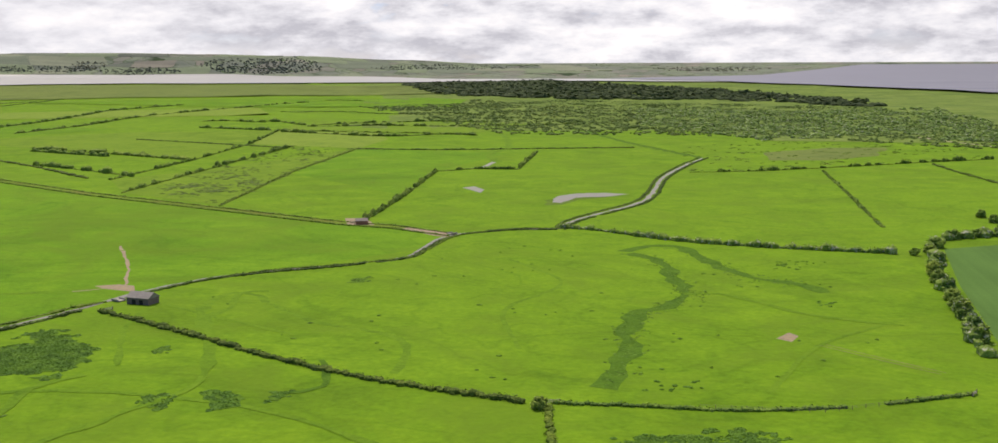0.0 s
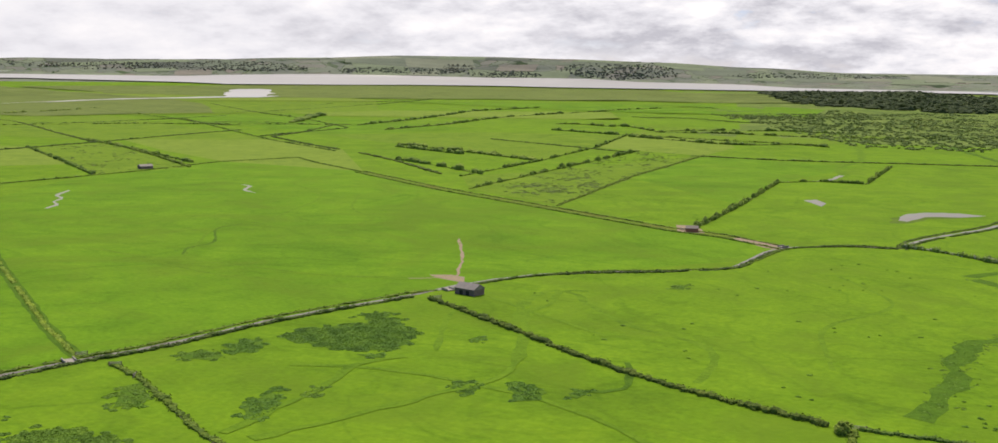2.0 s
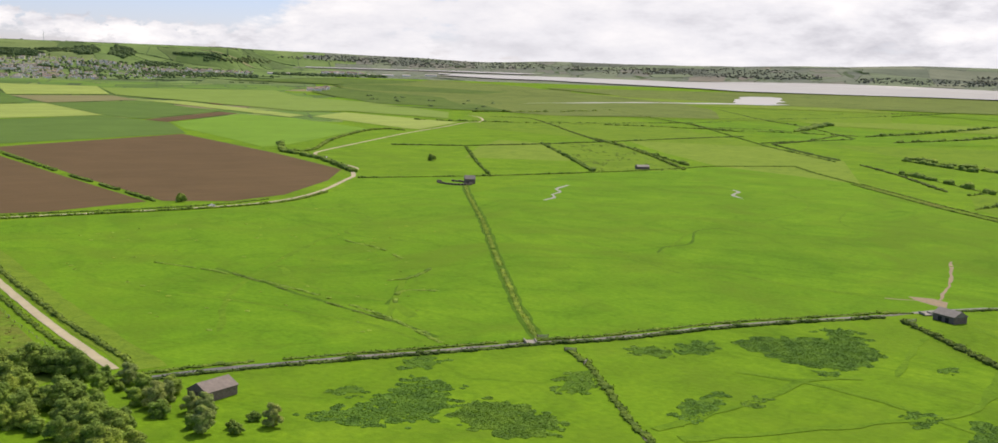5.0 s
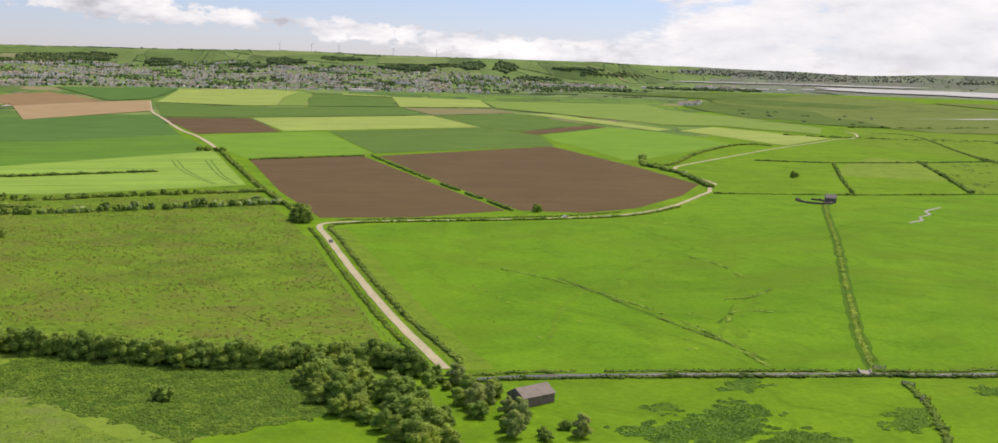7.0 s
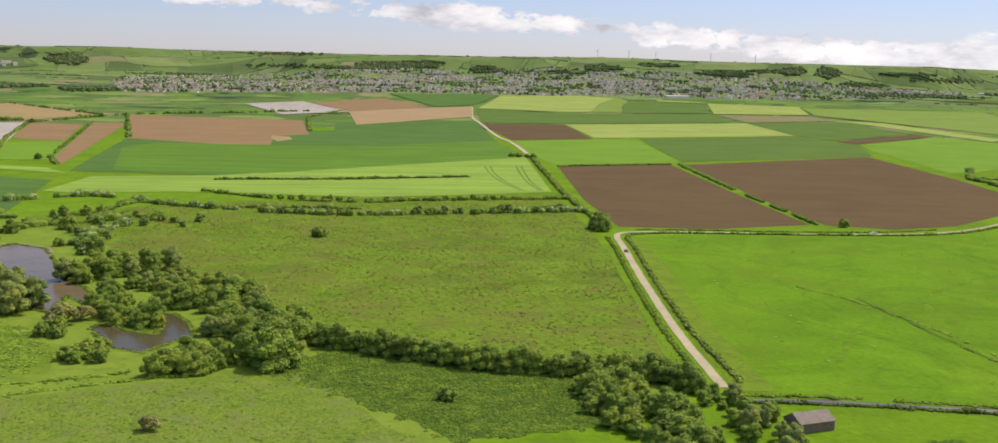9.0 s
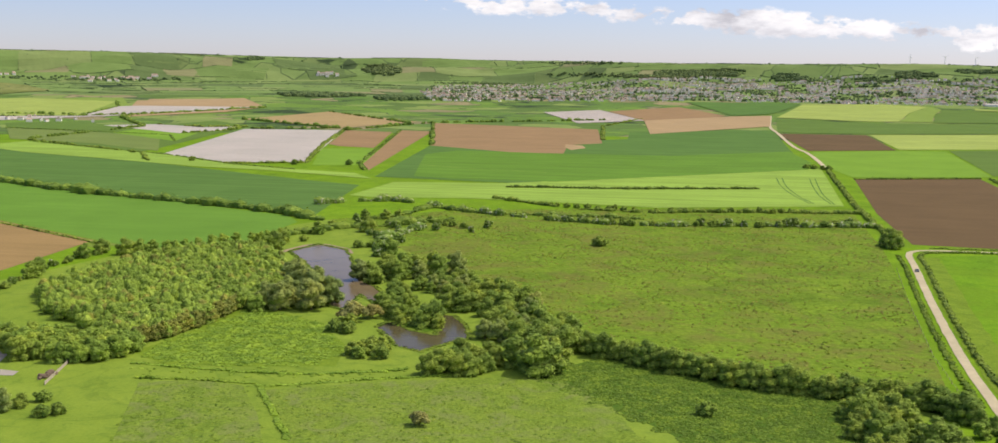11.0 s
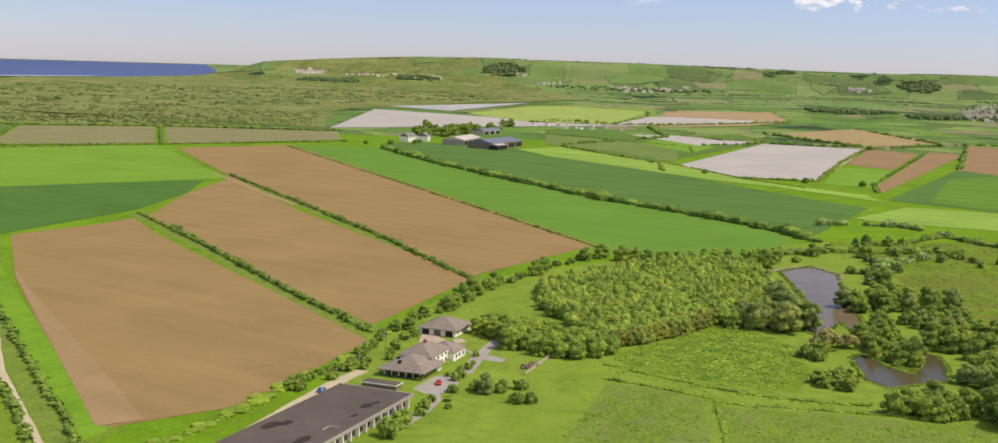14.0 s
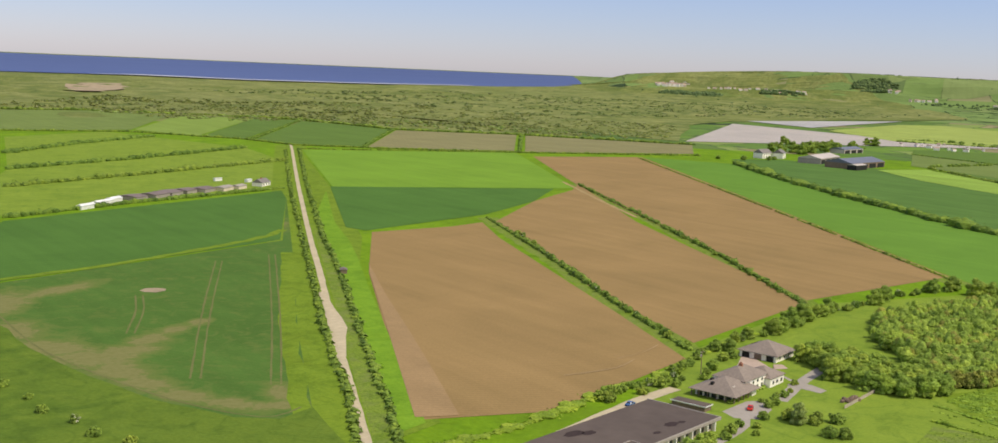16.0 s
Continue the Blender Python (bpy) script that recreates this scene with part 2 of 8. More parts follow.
def crop(name, col, rot, row=3.2, contrast=0.10, patch=45.0, blot=None, rough=0.9, worn=(), streak=0.07):
    """A worked field: drill rows along one bearing, soft patches, a little blotch."""
    c = Mat(name, rough, 0.04)
    rows = c.waves(row, rot)
    k = tuple(v * (1 - contrast) for v in col), tuple(v * (1 + contrast) for v in col)
    body = c.ramp(rows, [(0.2, k[0]), (0.8, k[1])])
    wide = c.noise(patch, 5, 0.6, 0.5)
    body = c.mix(1.0, body, c.ramp(wide, [(0.3, (0.90, 0.91, 0.90)), (0.7, (1.08, 1.07, 1.07))]), "MULTIPLY")
    long = c.noise(1.0, 4, 0.6, 0.0, c.vec((1 / 9.0, 1 / 160.0, 1), rot + 90))
    body = c.mix(1.0, body, c.ramp(long, [(0.3, (1 - streak,) * 3), (0.7, (1 + streak,) * 3)]), "MULTIPLY")
    if blot:
        body = c.mix(c.ramp(c.noise(patch * 0.8, 6, 0.7, 1.5), [(0.56, 0.0), (0.68, 0.85)]), body, blot)
    fine = c.noise(0.9, 3, 0.7)
    c.base(c.mix(1.0, body, c.ramp(fine, [(0.2, (0.86, 0.86, 0.86)), (0.8, (1.14, 1.14, 1.14))]), "MULTIPLY"))
    if worn:
        total = 0.0
        for spot in worn:
            total = c.calc("MAXIMUM", total, c.blob(*spot))
        edge = c.calc("ADD", total, c.calc("MULTIPLY", c.calc("SUBTRACT", c.noise(9.0, 6, 0.72, 1.2), 0.5), 1.7))
        bare = c.ramp(c.noise(2.5, 4, 0.7), [(0.3, (0.200, 0.165, 0.070)), (0.7, (0.290, 0.235, 0.120))])
        col2 = c.b.inputs["Base Color"].links[0].from_socket
        grown = c.mix(c.ramp(edge, [(0.02, 0.0), (0.34, 0.85)]), col2, (0.128, 0.168, 0.042))
        c.base(c.mix(c.ramp(edge, [(0.42, 0.0), (0.62, 0.45)]), grown, bare))
    return c.bump(rows, 0.03, 0.4).m


SOIL = crop("ploughed_soil", (0.272, 0.187, 0.080), -58, 2.4, 0.035, 60)
SOIL_HEAD = crop("headland_soil", (0.298, 0.206, 0.104), -58, 2.4, 0.03, 30)
SOIL_DARK = crop("dark_ploughed_soil", (0.126, 0.086, 0.043), 12, 2.4, 0.08, 55)
SOIL_RED = crop("red_ploughed_soil", (0.268, 0.180, 0.094), 8, 3.0, 0.06, 60)
SOIL_PALE = crop("pale_tilled_soil", (0.350, 0.255, 0.140), 8, 3.0, 0.05, 60)
WHEAT = crop("young_wheat", (0.118, 0.236, 0.032), -30, 3.0, 0.03, 60)
WHEAT_DARK = crop("dark_green_corn", (0.074, 0.158, 0.030), -30, 4.0, 0.03, 45)
WHEAT_MID = crop("green_corn", (0.090, 0.172, 0.038), -84, 6.0, 0.012, 60, None, 0.9, (), 0.15)
WHEAT_LOW = crop("fresh_green_corn", (0.110, 0.215, 0.027), -84, 6.0, 0.012, 60, None, 0.9, (), 0.16)
WHEAT_DULL = crop("dull_green_corn", (0.105, 0.175, 0.035), -8, 6.0, 0.06, 70)
PALE_CROP = crop("pale_barley", (0.280, 0.350, 0.086), -8, 6.0, 0.06, 80, None, 0.9, (), 0.17)
BARLEY = crop("drilled_lime_barley", (0.225, 0.345, 0.058), -14, 7.0, 0.10, 70, None, 0.9, (), 0.20)
LIME = crop("lime_green_crop", (0.188, 0.272, 0.054), 4, 5.0, 0.05, 70)
LEY = crop("bright_ley", (0.158, 0.285, 0.030), -8, 6.0, 0.04, 70)
TAN = crop("tan_stubble", (0.330, 0.250, 0.120), 10, 5.0, 0.05, 80)
OLIVE = crop("olive_pasture", (0.215, 0.205, 0.095), 30, 7.0, 0.012, 60)
OLIVE_GREEN = crop("olive_green_pasture", (0.150, 0.205, 0.055), 30, 7.0, 0.012, 60)
SHEETED = crop("plastic_mulch", (0.430, 0.390, 0.340), 18, 3.6, 0.10, 90, None, 0.5)
SHEET_BLUE = crop("pale_plastic_mulch", (0.400, 0.390, 0.370), 18, 3.6, 0.12, 90, None, 0.5)
STRIPED = crop("striped_plastic_mulch", (0.420, 0.370, 0.320), 19, 21.0, 0.36, 90, None, 0.5)
CROP_WORN = crop("worn_green_corn", (0.074, 0.146, 0.028), -28, 3.0, 0.015, 40, (0.090, 0.160, 0.032), 0.9,
                 ((88, 376, 26, 18, 80), (92, 345, 30, 20, -60), (99, 325, 28, 19, -60), (103, 303, 25, 15, -75), (105, 285, 22, 11, -75), (111, 267, 23, 10, -65), (120, 251, 22, 9, -55), (130, 243, 16, 8, -15),
                  (113, 327, 24, 15, 30), (127, 342, 20, 10, 38), (141, 352, 16, 8, 35), (156, 361, 11, 7, 40), (95, 425, 46, 16, 62), (124, 446, 40, 11, 30), (139, 255, 9, 18, -20), (306, 604, 48, 16, 64)))
TRAM = crop("tramline_crop", (0.150, 0.160, 0.058), -28, 3.0, 0.05, 20)


def farmland(name, size, hedge, tones):
    """Distant patchwork of small hedged fields over the hills."""
    g = Mat(name, 0.95, 0.05)
    v = g.vec((1.0, 1.0, 0.0), 24)
    warp = g.noise(500, 2, 0.5)
    cellv = g.cells(size, "F1", "Color", v, "CHEBYCHEV")
    s = g.n.new("ShaderNodeSeparateColor")
    g.l.new(cellv, s.inputs[0])
    c = g.ramp(s.outputs[0], tones, True)
    edge = g.cells(size, "F1", "Distance", v, "CHEBYCHEV")
    edge2 = g.cells(size, "F2", "Distance", v, "CHEBYCHEV")
    d = g.n.new("ShaderNodeMath")
    d.operation = "SUBTRACT"
    g.l.new(edge2, d.inputs[0])
    g.l.new(edge, d.inputs[1])
    w = g.ramp(d.outputs[0], [(hedge * 0.4, 1.0), (hedge, 0.0)])
    c = g.mix(1.0, c, g.ramp(g.noise(110, 5, 0.65, 0.6), [(0.3, (0.80, 0.84, 0.82)), (0.7, (1.18, 1.14, 1.14))]), "MULTIPLY")
    c = g.mix(w, c, (0.070, 0.105, 0.045))
    wood = g.ramp(g.noise(260, 6, 0.62, 0.6), [(0.60, 0.0), (0.64, 1.0)])
    c = g.mix(wood, c, g.ramp(g.noise(16, 3, 0.7), [(0.3, (0.022, 0.042, 0.020)), (0.7, (0.055, 0.085, 0.034))]))
    g.base(c)
    return g.bump(g.noise(20, 4), 2.0, 0.5).m


# hill greens lightened a little, with mild distance haze in the colour
HILL_N = farmland("hazy_hill_farmland", 130, 0.024, [(0.0, (0.138, 0.206, 0.066)), (0.25, (0.150, 0.226, 0.070)), (0.45, (0.165, 0.240, 0.078)), (0.60, (0.142, 0.196, 0.070)), (0.75, (0.178, 0.246, 0.084)), (0.96, (0.195, 0.222, 0.092))])
# grey-green fields of the far shore, distance haze put into their base colours
HILL_S_HAZE = farmland("hazy_shore_farmland", 70, 0.03, [(0.0, (0.170, 0.190, 0.150)), (0.3, (0.186, 0.212, 0.156)), (0.55, (0.200, 0.232, 0.156)), (0.75, (0.205, 0.206, 0.170)), (0.94, (0.235, 0.218, 0.180))])
PLAIN = farmland("plain_farmland", 100, 0.035, [(0.0, (0.110, 0.195, 0.040)), (0.3, (0.135, 0.230, 0.040)), (0.5, (0.100, 0.165, 0.040)), (0.7, (0.190, 0.260, 0.070)), (0.9, (0.240, 0.215, 0.115))])


def foliage(name, dark, mid, lite, bloom=None):
    g = Mat(name, 0.8, 0.1)
    c = g.ramp(g.rnd(True), [(0.0, dark), (0.5, mid), (1.0, lite)])
    c = g.mix(1.0, c, g.ramp(g.rnd(), [(0.0, (0.90, 0.94, 0.94)), (0.5, (1.0, 1.0, 1.0)), (1.0, (1.22, 1.10, 1.02))]), "MULTIPLY")
    c = g.mix(1.0, c, g.ramp(g.noise(7.0, 2, 0.5), [(0.36, (0.74, 0.78, 0.80)), (0.50, (1.0, 1.0, 1.0)), (0.64, (1.22, 1.16, 1.0))]), "MULTIPLY")
    if bloom:
        c = g.mix(g.ramp(g.noise(2.2, 4, 0.7), [(0.56, 0.0), (0.63, 0.85)]), c, bloom)
    leafy = g.noise(0.7, 3, 0.65)
    c = g.mix(1.0, c, g.ramp(leafy, [(0.30, (0.68, 0.71, 0.71)), (0.50, (1.0, 1.0, 1.0)), (0.70, (1.28, 1.25, 1.17))]), "MULTIPLY")
    g.base(c).bump(leafy, 0.45, 0.9)
    t = g.n.new("ShaderNodeBsdfTranslucent")
    g.l.new(c, t.inputs["Color"])
    x = g.n.new("ShaderNodeMixShader")
    x.inputs[0].default_value = 0.10
    g.l.new(g.b.outputs[0], x.inputs[1])
    g.l.new(t.outputs[0], x.inputs[2])
    g.l.new(x.outputs[0], g.n["Material Output"].inputs["Surface"])
    return g.m


LEAF = foliage("oak_leaves", (0.148, 0.228, 0.038), (0.212, 0.308, 0.050), (0.285, 0.388, 0.070))
LEAF_LITE = foliage("ash_leaves", (0.198, 0.298, 0.046), (0.244, 0.354, 0.055), (0.300, 0.412, 0.072))
LEAF_WILLOW = foliage("willow_leaves", (0.200, 0.262, 0.066), (0.250, 0.318, 0.086), (0.300, 0.370, 0.115))
LEAF_RUST = foliage("young_bronze_leaves", (0.235, 0.240, 0.065), (0.300, 0.300, 0.090), (0.370, 0.365, 0.125))
LEAF_RUST_DULL = foliage("budding_leaves", (0.195, 0.230, 0.048), (0.235, 0.268, 0.058), (0.280, 0.305, 0.072))
LEAF_MAY = foliage("hawthorn_leaves", (0.108, 0.182, 0.035), (0.162, 0.257, 0.046), (0.230, 0.338, 0.068), (0.60, 0.58, 0.46))
LEAF_HEDGE = foliage("hedge_leaves", (0.098, 0.163, 0.029), (0.150, 0.234, 0.039), (0.215, 0.312, 0.052))
LEAF_REED = foliage("ditch_sedge", (0.100, 0.165, 0.020), (0.130, 0.205, 0.024), (0.168, 0.240, 0.032))
LEAF_REED_MID = foliage("bank_brambles", (0.070, 0.115, 0.020), (0.098, 0.150, 0.024), (0.135, 0.190, 0.032))
LEAF_REED_DARK = foliage("dark_rushes", (0.055, 0.092, 0.020), (0.075, 0.120, 0.026), (0.105, 0.155, 0.034))
# leaf green of far trees and hedges, slightly paled by painted haze
LEAF_FAR = foliage("hazy_wood_leaves", (0.085, 0.135, 0.055), (0.125, 0.185, 0.072), (0.180, 0.250, 0.098))
# oak green paled and greyed for the haze over the estuary
LEAF_SHORE_HAZE = foliage("hazy_oak_leaves", (0.130, 0.146, 0.104), (0.158, 0.174, 0.126), (0.190, 0.206, 0.150))
LEAF_PINE = foliage("pine_needles", (0.030, 0.055, 0.022), (0.045, 0.074, 0.028), (0.062, 0.096, 0.036))
LEAF_SCRUB_S = foliage("green_scrub_leaves", (0.098, 0.158, 0.036), (0.132, 0.196, 0.044), (0.178, 0.240, 0.062))
LEAF_SCRUB_N = foliage("dune_scrub_leaves", (0.075, 0.120, 0.028), (0.115, 0.160, 0.040), (0.170, 0.215, 0.062), (0.40, 0.40, 0.28))
LEAF_RANK = foliage("rank_weed_leaves", (0.092, 0.166, 0.019), (0.116, 0.200, 0.023), (0.150, 0.240, 0.031))
LEAF_RUSH = foliage("soft_rushes", (0.078, 0.150, 0.014), (0.096, 0.180, 0.016), (0.116, 0.210, 0.020))
LEAF_NETTLE = foliage("nettle_leaves", (0.082, 0.172, 0.016), (0.096, 0.196, 0.018), (0.112, 0.222, 0.022))
LEAF_BOG = foliage("bog_sedge", (0.128, 0.150, 0.032), (0.164, 0.180, 0.042), (0.205, 0.212, 0.058))
LEAF_TUFT = foliage("pasture_tufts", (0.108, 0.180, 0.020), (0.142, 0.218, 0.024), (0.182, 0.256, 0.030))
LEAF_GRASS = foliage("tussock_blades", (0.165, 0.270, 0.028), (0.205, 0.318, 0.034), (0.250, 0.365, 0.046))


def plain(name, col, rough=0.8, spec=0.3, size=1.5, vary=0.14, metal=0.0, bump=0.02):
    p = Mat(name, rough, spec)
    n = p.noise(size, 5, 0.62)
    n2 = p.noise(size * 7, 3, 0.6)
    c = p.ramp(n, [(0.25, tuple(v * (1 - vary) for v in col)), (0.75, tuple(min(1.0, v * (1 + vary)) for v in col))])
    c = p.mix(1.0, c, p.ramp(n2, [(0.3, (0.9, 0.9, 0.9)), (0.7, (1.08, 1.08, 1.08))]), "MULTIPLY")
    p.b.inputs["Metallic"].default_value = metal
    p.base(c)
    return p.bump(n, bump, 0.5).m


BARK = plain("bark", (0.085, 0.062, 0.042), 0.95, 0.1, 0.4, 0.3)
STEM_PALE = plain("pale_branches", (0.20, 0.17, 0.11), 0.95, 0.1, 0.4, 0.3)
GRAVEL = plain("gravel_road", (0.465, 0.402, 0.275), 0.95, 0.1, 2.5, 0.14)
TARMAC = plain("worn_tarmac", (0.440, 0.382, 0.255), 0.9, 0.2, 3.0, 0.12)
MUD = plain("bare_mud", (0.290, 0.225, 0.145), 0.9, 0.2, 1.6, 0.25)
SAND = plain("dune_sand", (0.330, 0.270, 0.180), 0.95, 0.1, 14, 0.2)
SLATE = plain("slate_tiles", (0.200, 0.180, 0.165), 0.65, 0.3, 0.8, 0.2)
SLATE_B = plain("brown_roof_tiles", (0.236, 0.196, 0.164), 0.75, 0.3, 0.8, 0.2)
FELT = plain("roof_felt", (0.108, 0.085, 0.070), 0.8, 0.25, 6.0, 0.16)
RENDER_W = plain("white_render", (0.830, 0.800, 0.730), 0.9, 0.2, 2.0, 0.05)
RENDER_C = plain("cream_render", (0.640, 0.560, 0.440), 0.9, 0.2, 2.0, 0.08)
STONE = plain("rubble_stone", (0.165, 0.135, 0.120), 0.95, 0.15, 0.6, 0.35, 0, 0.06)
TIN = plain("rusty_corrugated_iron", (0.190, 0.150, 0.135), 0.7, 0.4, 1.4, 0.25)
TIN_PALE = plain("grey_sheet_roof", (0.500, 0.450, 0.400), 0.6, 0.4, 3.0, 0.12)
TIN_BLUE = plain("blue_grey_sheet_roof", (0.150, 0.165, 0.210), 0.55, 0.4, 3.0, 0.12)
BRICK_R = plain("red_brick", (0.330, 0.150, 0.095), 0.9, 0.2, 0.5, 0.2)
PAVING = plain("pinkish_paving", (0.430, 0.335, 0.270), 0.9, 0.2, 0.8, 0.14)
CONCRETE = plain("concrete", (0.330, 0.300, 0.262), 0.9, 0.2, 2.0, 0.1)
TIMBER_PALE = plain("pale_weathered_timber", (0.420, 0.370, 0.300), 0.9, 0.2, 0.5, 0.2)
TIMBER = plain("weathered_timber", (0.215, 0.160, 0.115), 0.9, 0.2, 0.5, 0.25)
FELT_WET = plain("wet_roof_felt", (0.050, 0.036, 0.033), 0.8, 0.1, 1.0, 0.3)
# near-black; on doorways and bays it paints the shade inside
DARK = plain("shade_black", (0.020, 0.018, 0.017), 0.6, 0.3, 1.0, 0.2)
def mixed(name, stops):
    p = Mat(name, 0.85, 0.2)
    p.base(p.ramp(p.rnd(True), stops))
    return p.m


ROOF_MIX = mixed("town_roofs", [(0.0, (0.150, 0.125, 0.115)), (0.5, (0.310, 0.230, 0.185)), (1.0, (0.480, 0.350, 0.270))])
WALL_MIX = mixed("town_render", [(0.0, (0.480, 0.400, 0.330)), (0.35, (0.700, 0.640, 0.560)), (0.6, (0.840, 0.810, 0.740)), (1.0, (0.880, 0.870, 0.830))])
RED_PAINT = plain("red_car_paint", (0.560, 0.030, 0.012), 0.25, 0.6, 1.0, 0.02)
BLUE_PAINT = plain("blue_car_paint", (0.060, 0.130, 0.300), 0.25, 0.6, 1.0, 0.02)
GREY_PAINT = plain("grey_car_paint", (0.120, 0.125, 0.130), 0.3, 0.6, 1.0, 0.02)
WHITE_PAINT = plain("white_paint", (0.780, 0.780, 0.760), 0.35, 0.5, 1.0, 0.02)
TYRE = plain("tyre_rubber", (0.025, 0.025, 0.026), 0.9, 0.2, 0.3, 0.1)
GLASS = plain("dark_window_glass", (0.030, 0.036, 0.042), 0.08, 0.6, 1.0, 0.05)


def watery(name, col, rough, ripple, rippled):
    w = Mat(name, rough, 0.5)
    n = w.noise(ripple * 30, 4, 0.6)
    w.base(w.ramp(n, [(0.35, tuple(v * 0.85 for v in col)), (0.65, tuple(v * 1.12 for v in col))]))
    return w.bump(w.noise(ripple, 3, 0.6), rippled, 0.35).m


POND = watery("pond_water", (0.165, 0.128, 0.074), 0.16, 1.2, 0.02)
POND.node_tree.nodes["Principled BSDF"].inputs["Specular IOR Level"].default_value = 0.06
# pond brown darkened in its colour for the trees mirrored there
POND_DARK = watery("tree_reflection_pond_water", (0.085, 0.074, 0.036), 0.16, 1.2, 0.02)
POND_DARK.node_tree.nodes["Principled BSDF"].inputs["Specular IOR Level"].default_value = 0.08
STREAM = watery("stream_water", (0.150, 0.130, 0.100), 0.3, 0.8, 0.03)
STREAM.node_tree.nodes["Principled BSDF"].inputs["Specular IOR Level"].default_value = 0.22
ESTUARY = watery("estuary_water", (0.34, 0.325, 0.315), 0.30, 60, 1.0)
SEA = watery("sea_water", (0.075, 0.105, 0.240), 0.5, 90, 2.0)
# second sea colour, greyed to carry the overcast light of the south
SEA_SOUTH = watery("overcast_sea_water", (0.150, 0.150, 0.215), 0.5, 90, 2.0)

SURF = watery("surf_foam", (0.50, 0.52, 0.56), 0.6, 60, 0.5)
CREEK_DARK = grassy("dark_creek_grass", (0.058, 0.120, 0.011), (0.074, 0.150, 0.013), (0.094, 0.184, 0.015), 8, 1.2, None, 0.5, 0.1)
CREEK = grassy("old_creek_grass", (0.092, 0.172, 0.012), (0.118, 0.220, 0.013), (0.150, 0.262, 0.016), 12, 1.4)
WORN = grassy("worn_crop_edge", (0.120, 0.180, 0.035), (0.185, 0.185, 0.070), (0.240, 0.210, 0.100), 10, 1.4)

# ---- helpers for building ----
def mesh_ob(name, verts, faces, mats, idx=None, parent=None, smooth=False):
    me = bpy.data.meshes.new(name)
    me.from_pydata([tuple(v) for v in verts], [], faces)
    for m in (mats if isinstance(mats, (list, tuple)) else [mats]):
        me.materials.append(m)
    if idx is not None:
        me.polygons.foreach_set("material_index", idx)
    if smooth:
        me.polygons.foreach_set("use_smooth", [True] * len(me.polygons))
    me.update()
    ob = new(name, me)
    ob.parent = parent
    return ob


def part(name, bm, material, parent, label=""):
    """Links a bmesh as one mesh object under a thing or under a part."""
    me = bpy.data.meshes.new(name)
    bm.to_mesh(me)
    bm.free()
    me.materials.append(material)
    ob = new(name, me)
    ob.parent = parent
    return tagged(ob, label)


# the flat land; past FLAT metres the distance is drawn in, each place kept on its own line of sight
MID, HIGH, FLAT, FADE = Vector((-20.0, -40.0)), 100.0, 2200.0, 2600.0


def far(x, y, h=0.0):
    d = math.hypot(x - MID.x, y - MID.y)
    if d <= FLAT:
        return Vector((x, y, h))
    s = (FLAT + FADE * (d - FLAT) / (d - FLAT + FADE)) / d
    return Vector((MID.x + (x - MID.x) * s, MID.y + (y - MID.y) * s, HIGH * (1 - s) + h * s))


# skyline: bearing and elevation, in degrees, seen from the height of the flight
SKYLINE = [(-180, -0.62), (-103, -0.62), (-95, -0.54), (-90, -0.47), (-85, -0.35), (-80, -0.27), (-75, -0.05), (-70, 0.16), (-66, 0.25), (-62, 0.32), (-58, 0.33), (-53, 0.16), (-49, 0.05), (-45, 0.0), (-41, 0.02),
           (-37, -0.12), (-33, 0.0), (-28, 0.10), (-25, 0.16), (-20, 0.19), (-15, 0.21), (-10, 0.30), (-6, 0.25), (-2, 0.22), (2, 0.20), (6, 0.24), (10, 0.23), (14, 0.30), (18, 0.25), (22, 0.30), (25, 0.35),
           (28, 0.41), (32, 0.41), (36, 0.47), (39, 0.43), (42, 0.28), (44, 0.16), (45.2, 0.09), (46.3, 0.01), (47.0, -0.10), (47.6, -0.27), (48.1, -0.46), (48.5, -0.62), (180, -0.62)]
# distance of the foot and of the crest of the hills, by bearing
FOOT = [(-180, 6500), (-50, 6500), (-40, 9200), (-29, 9300), (-24, 5200), (-18, 3900), (2, 3700), (10, 6000), (180, 6300)]
CREST = [(-180, 12000), (-50, 12000), (-40, 13500), (-29, 13500), (-24, 8200), (-18, 6800), (2, 6600), (10, 9000), (180, 9500)]


def by_deg(table, deg):
    for (a, h), (b, g) in zip(table, table[1:]):
        if a <= deg <= b:
            u = (deg - a) / (b - a)
            return h + (g - h) * u * u * (3 - 2 * u)
    return table[-1][1]


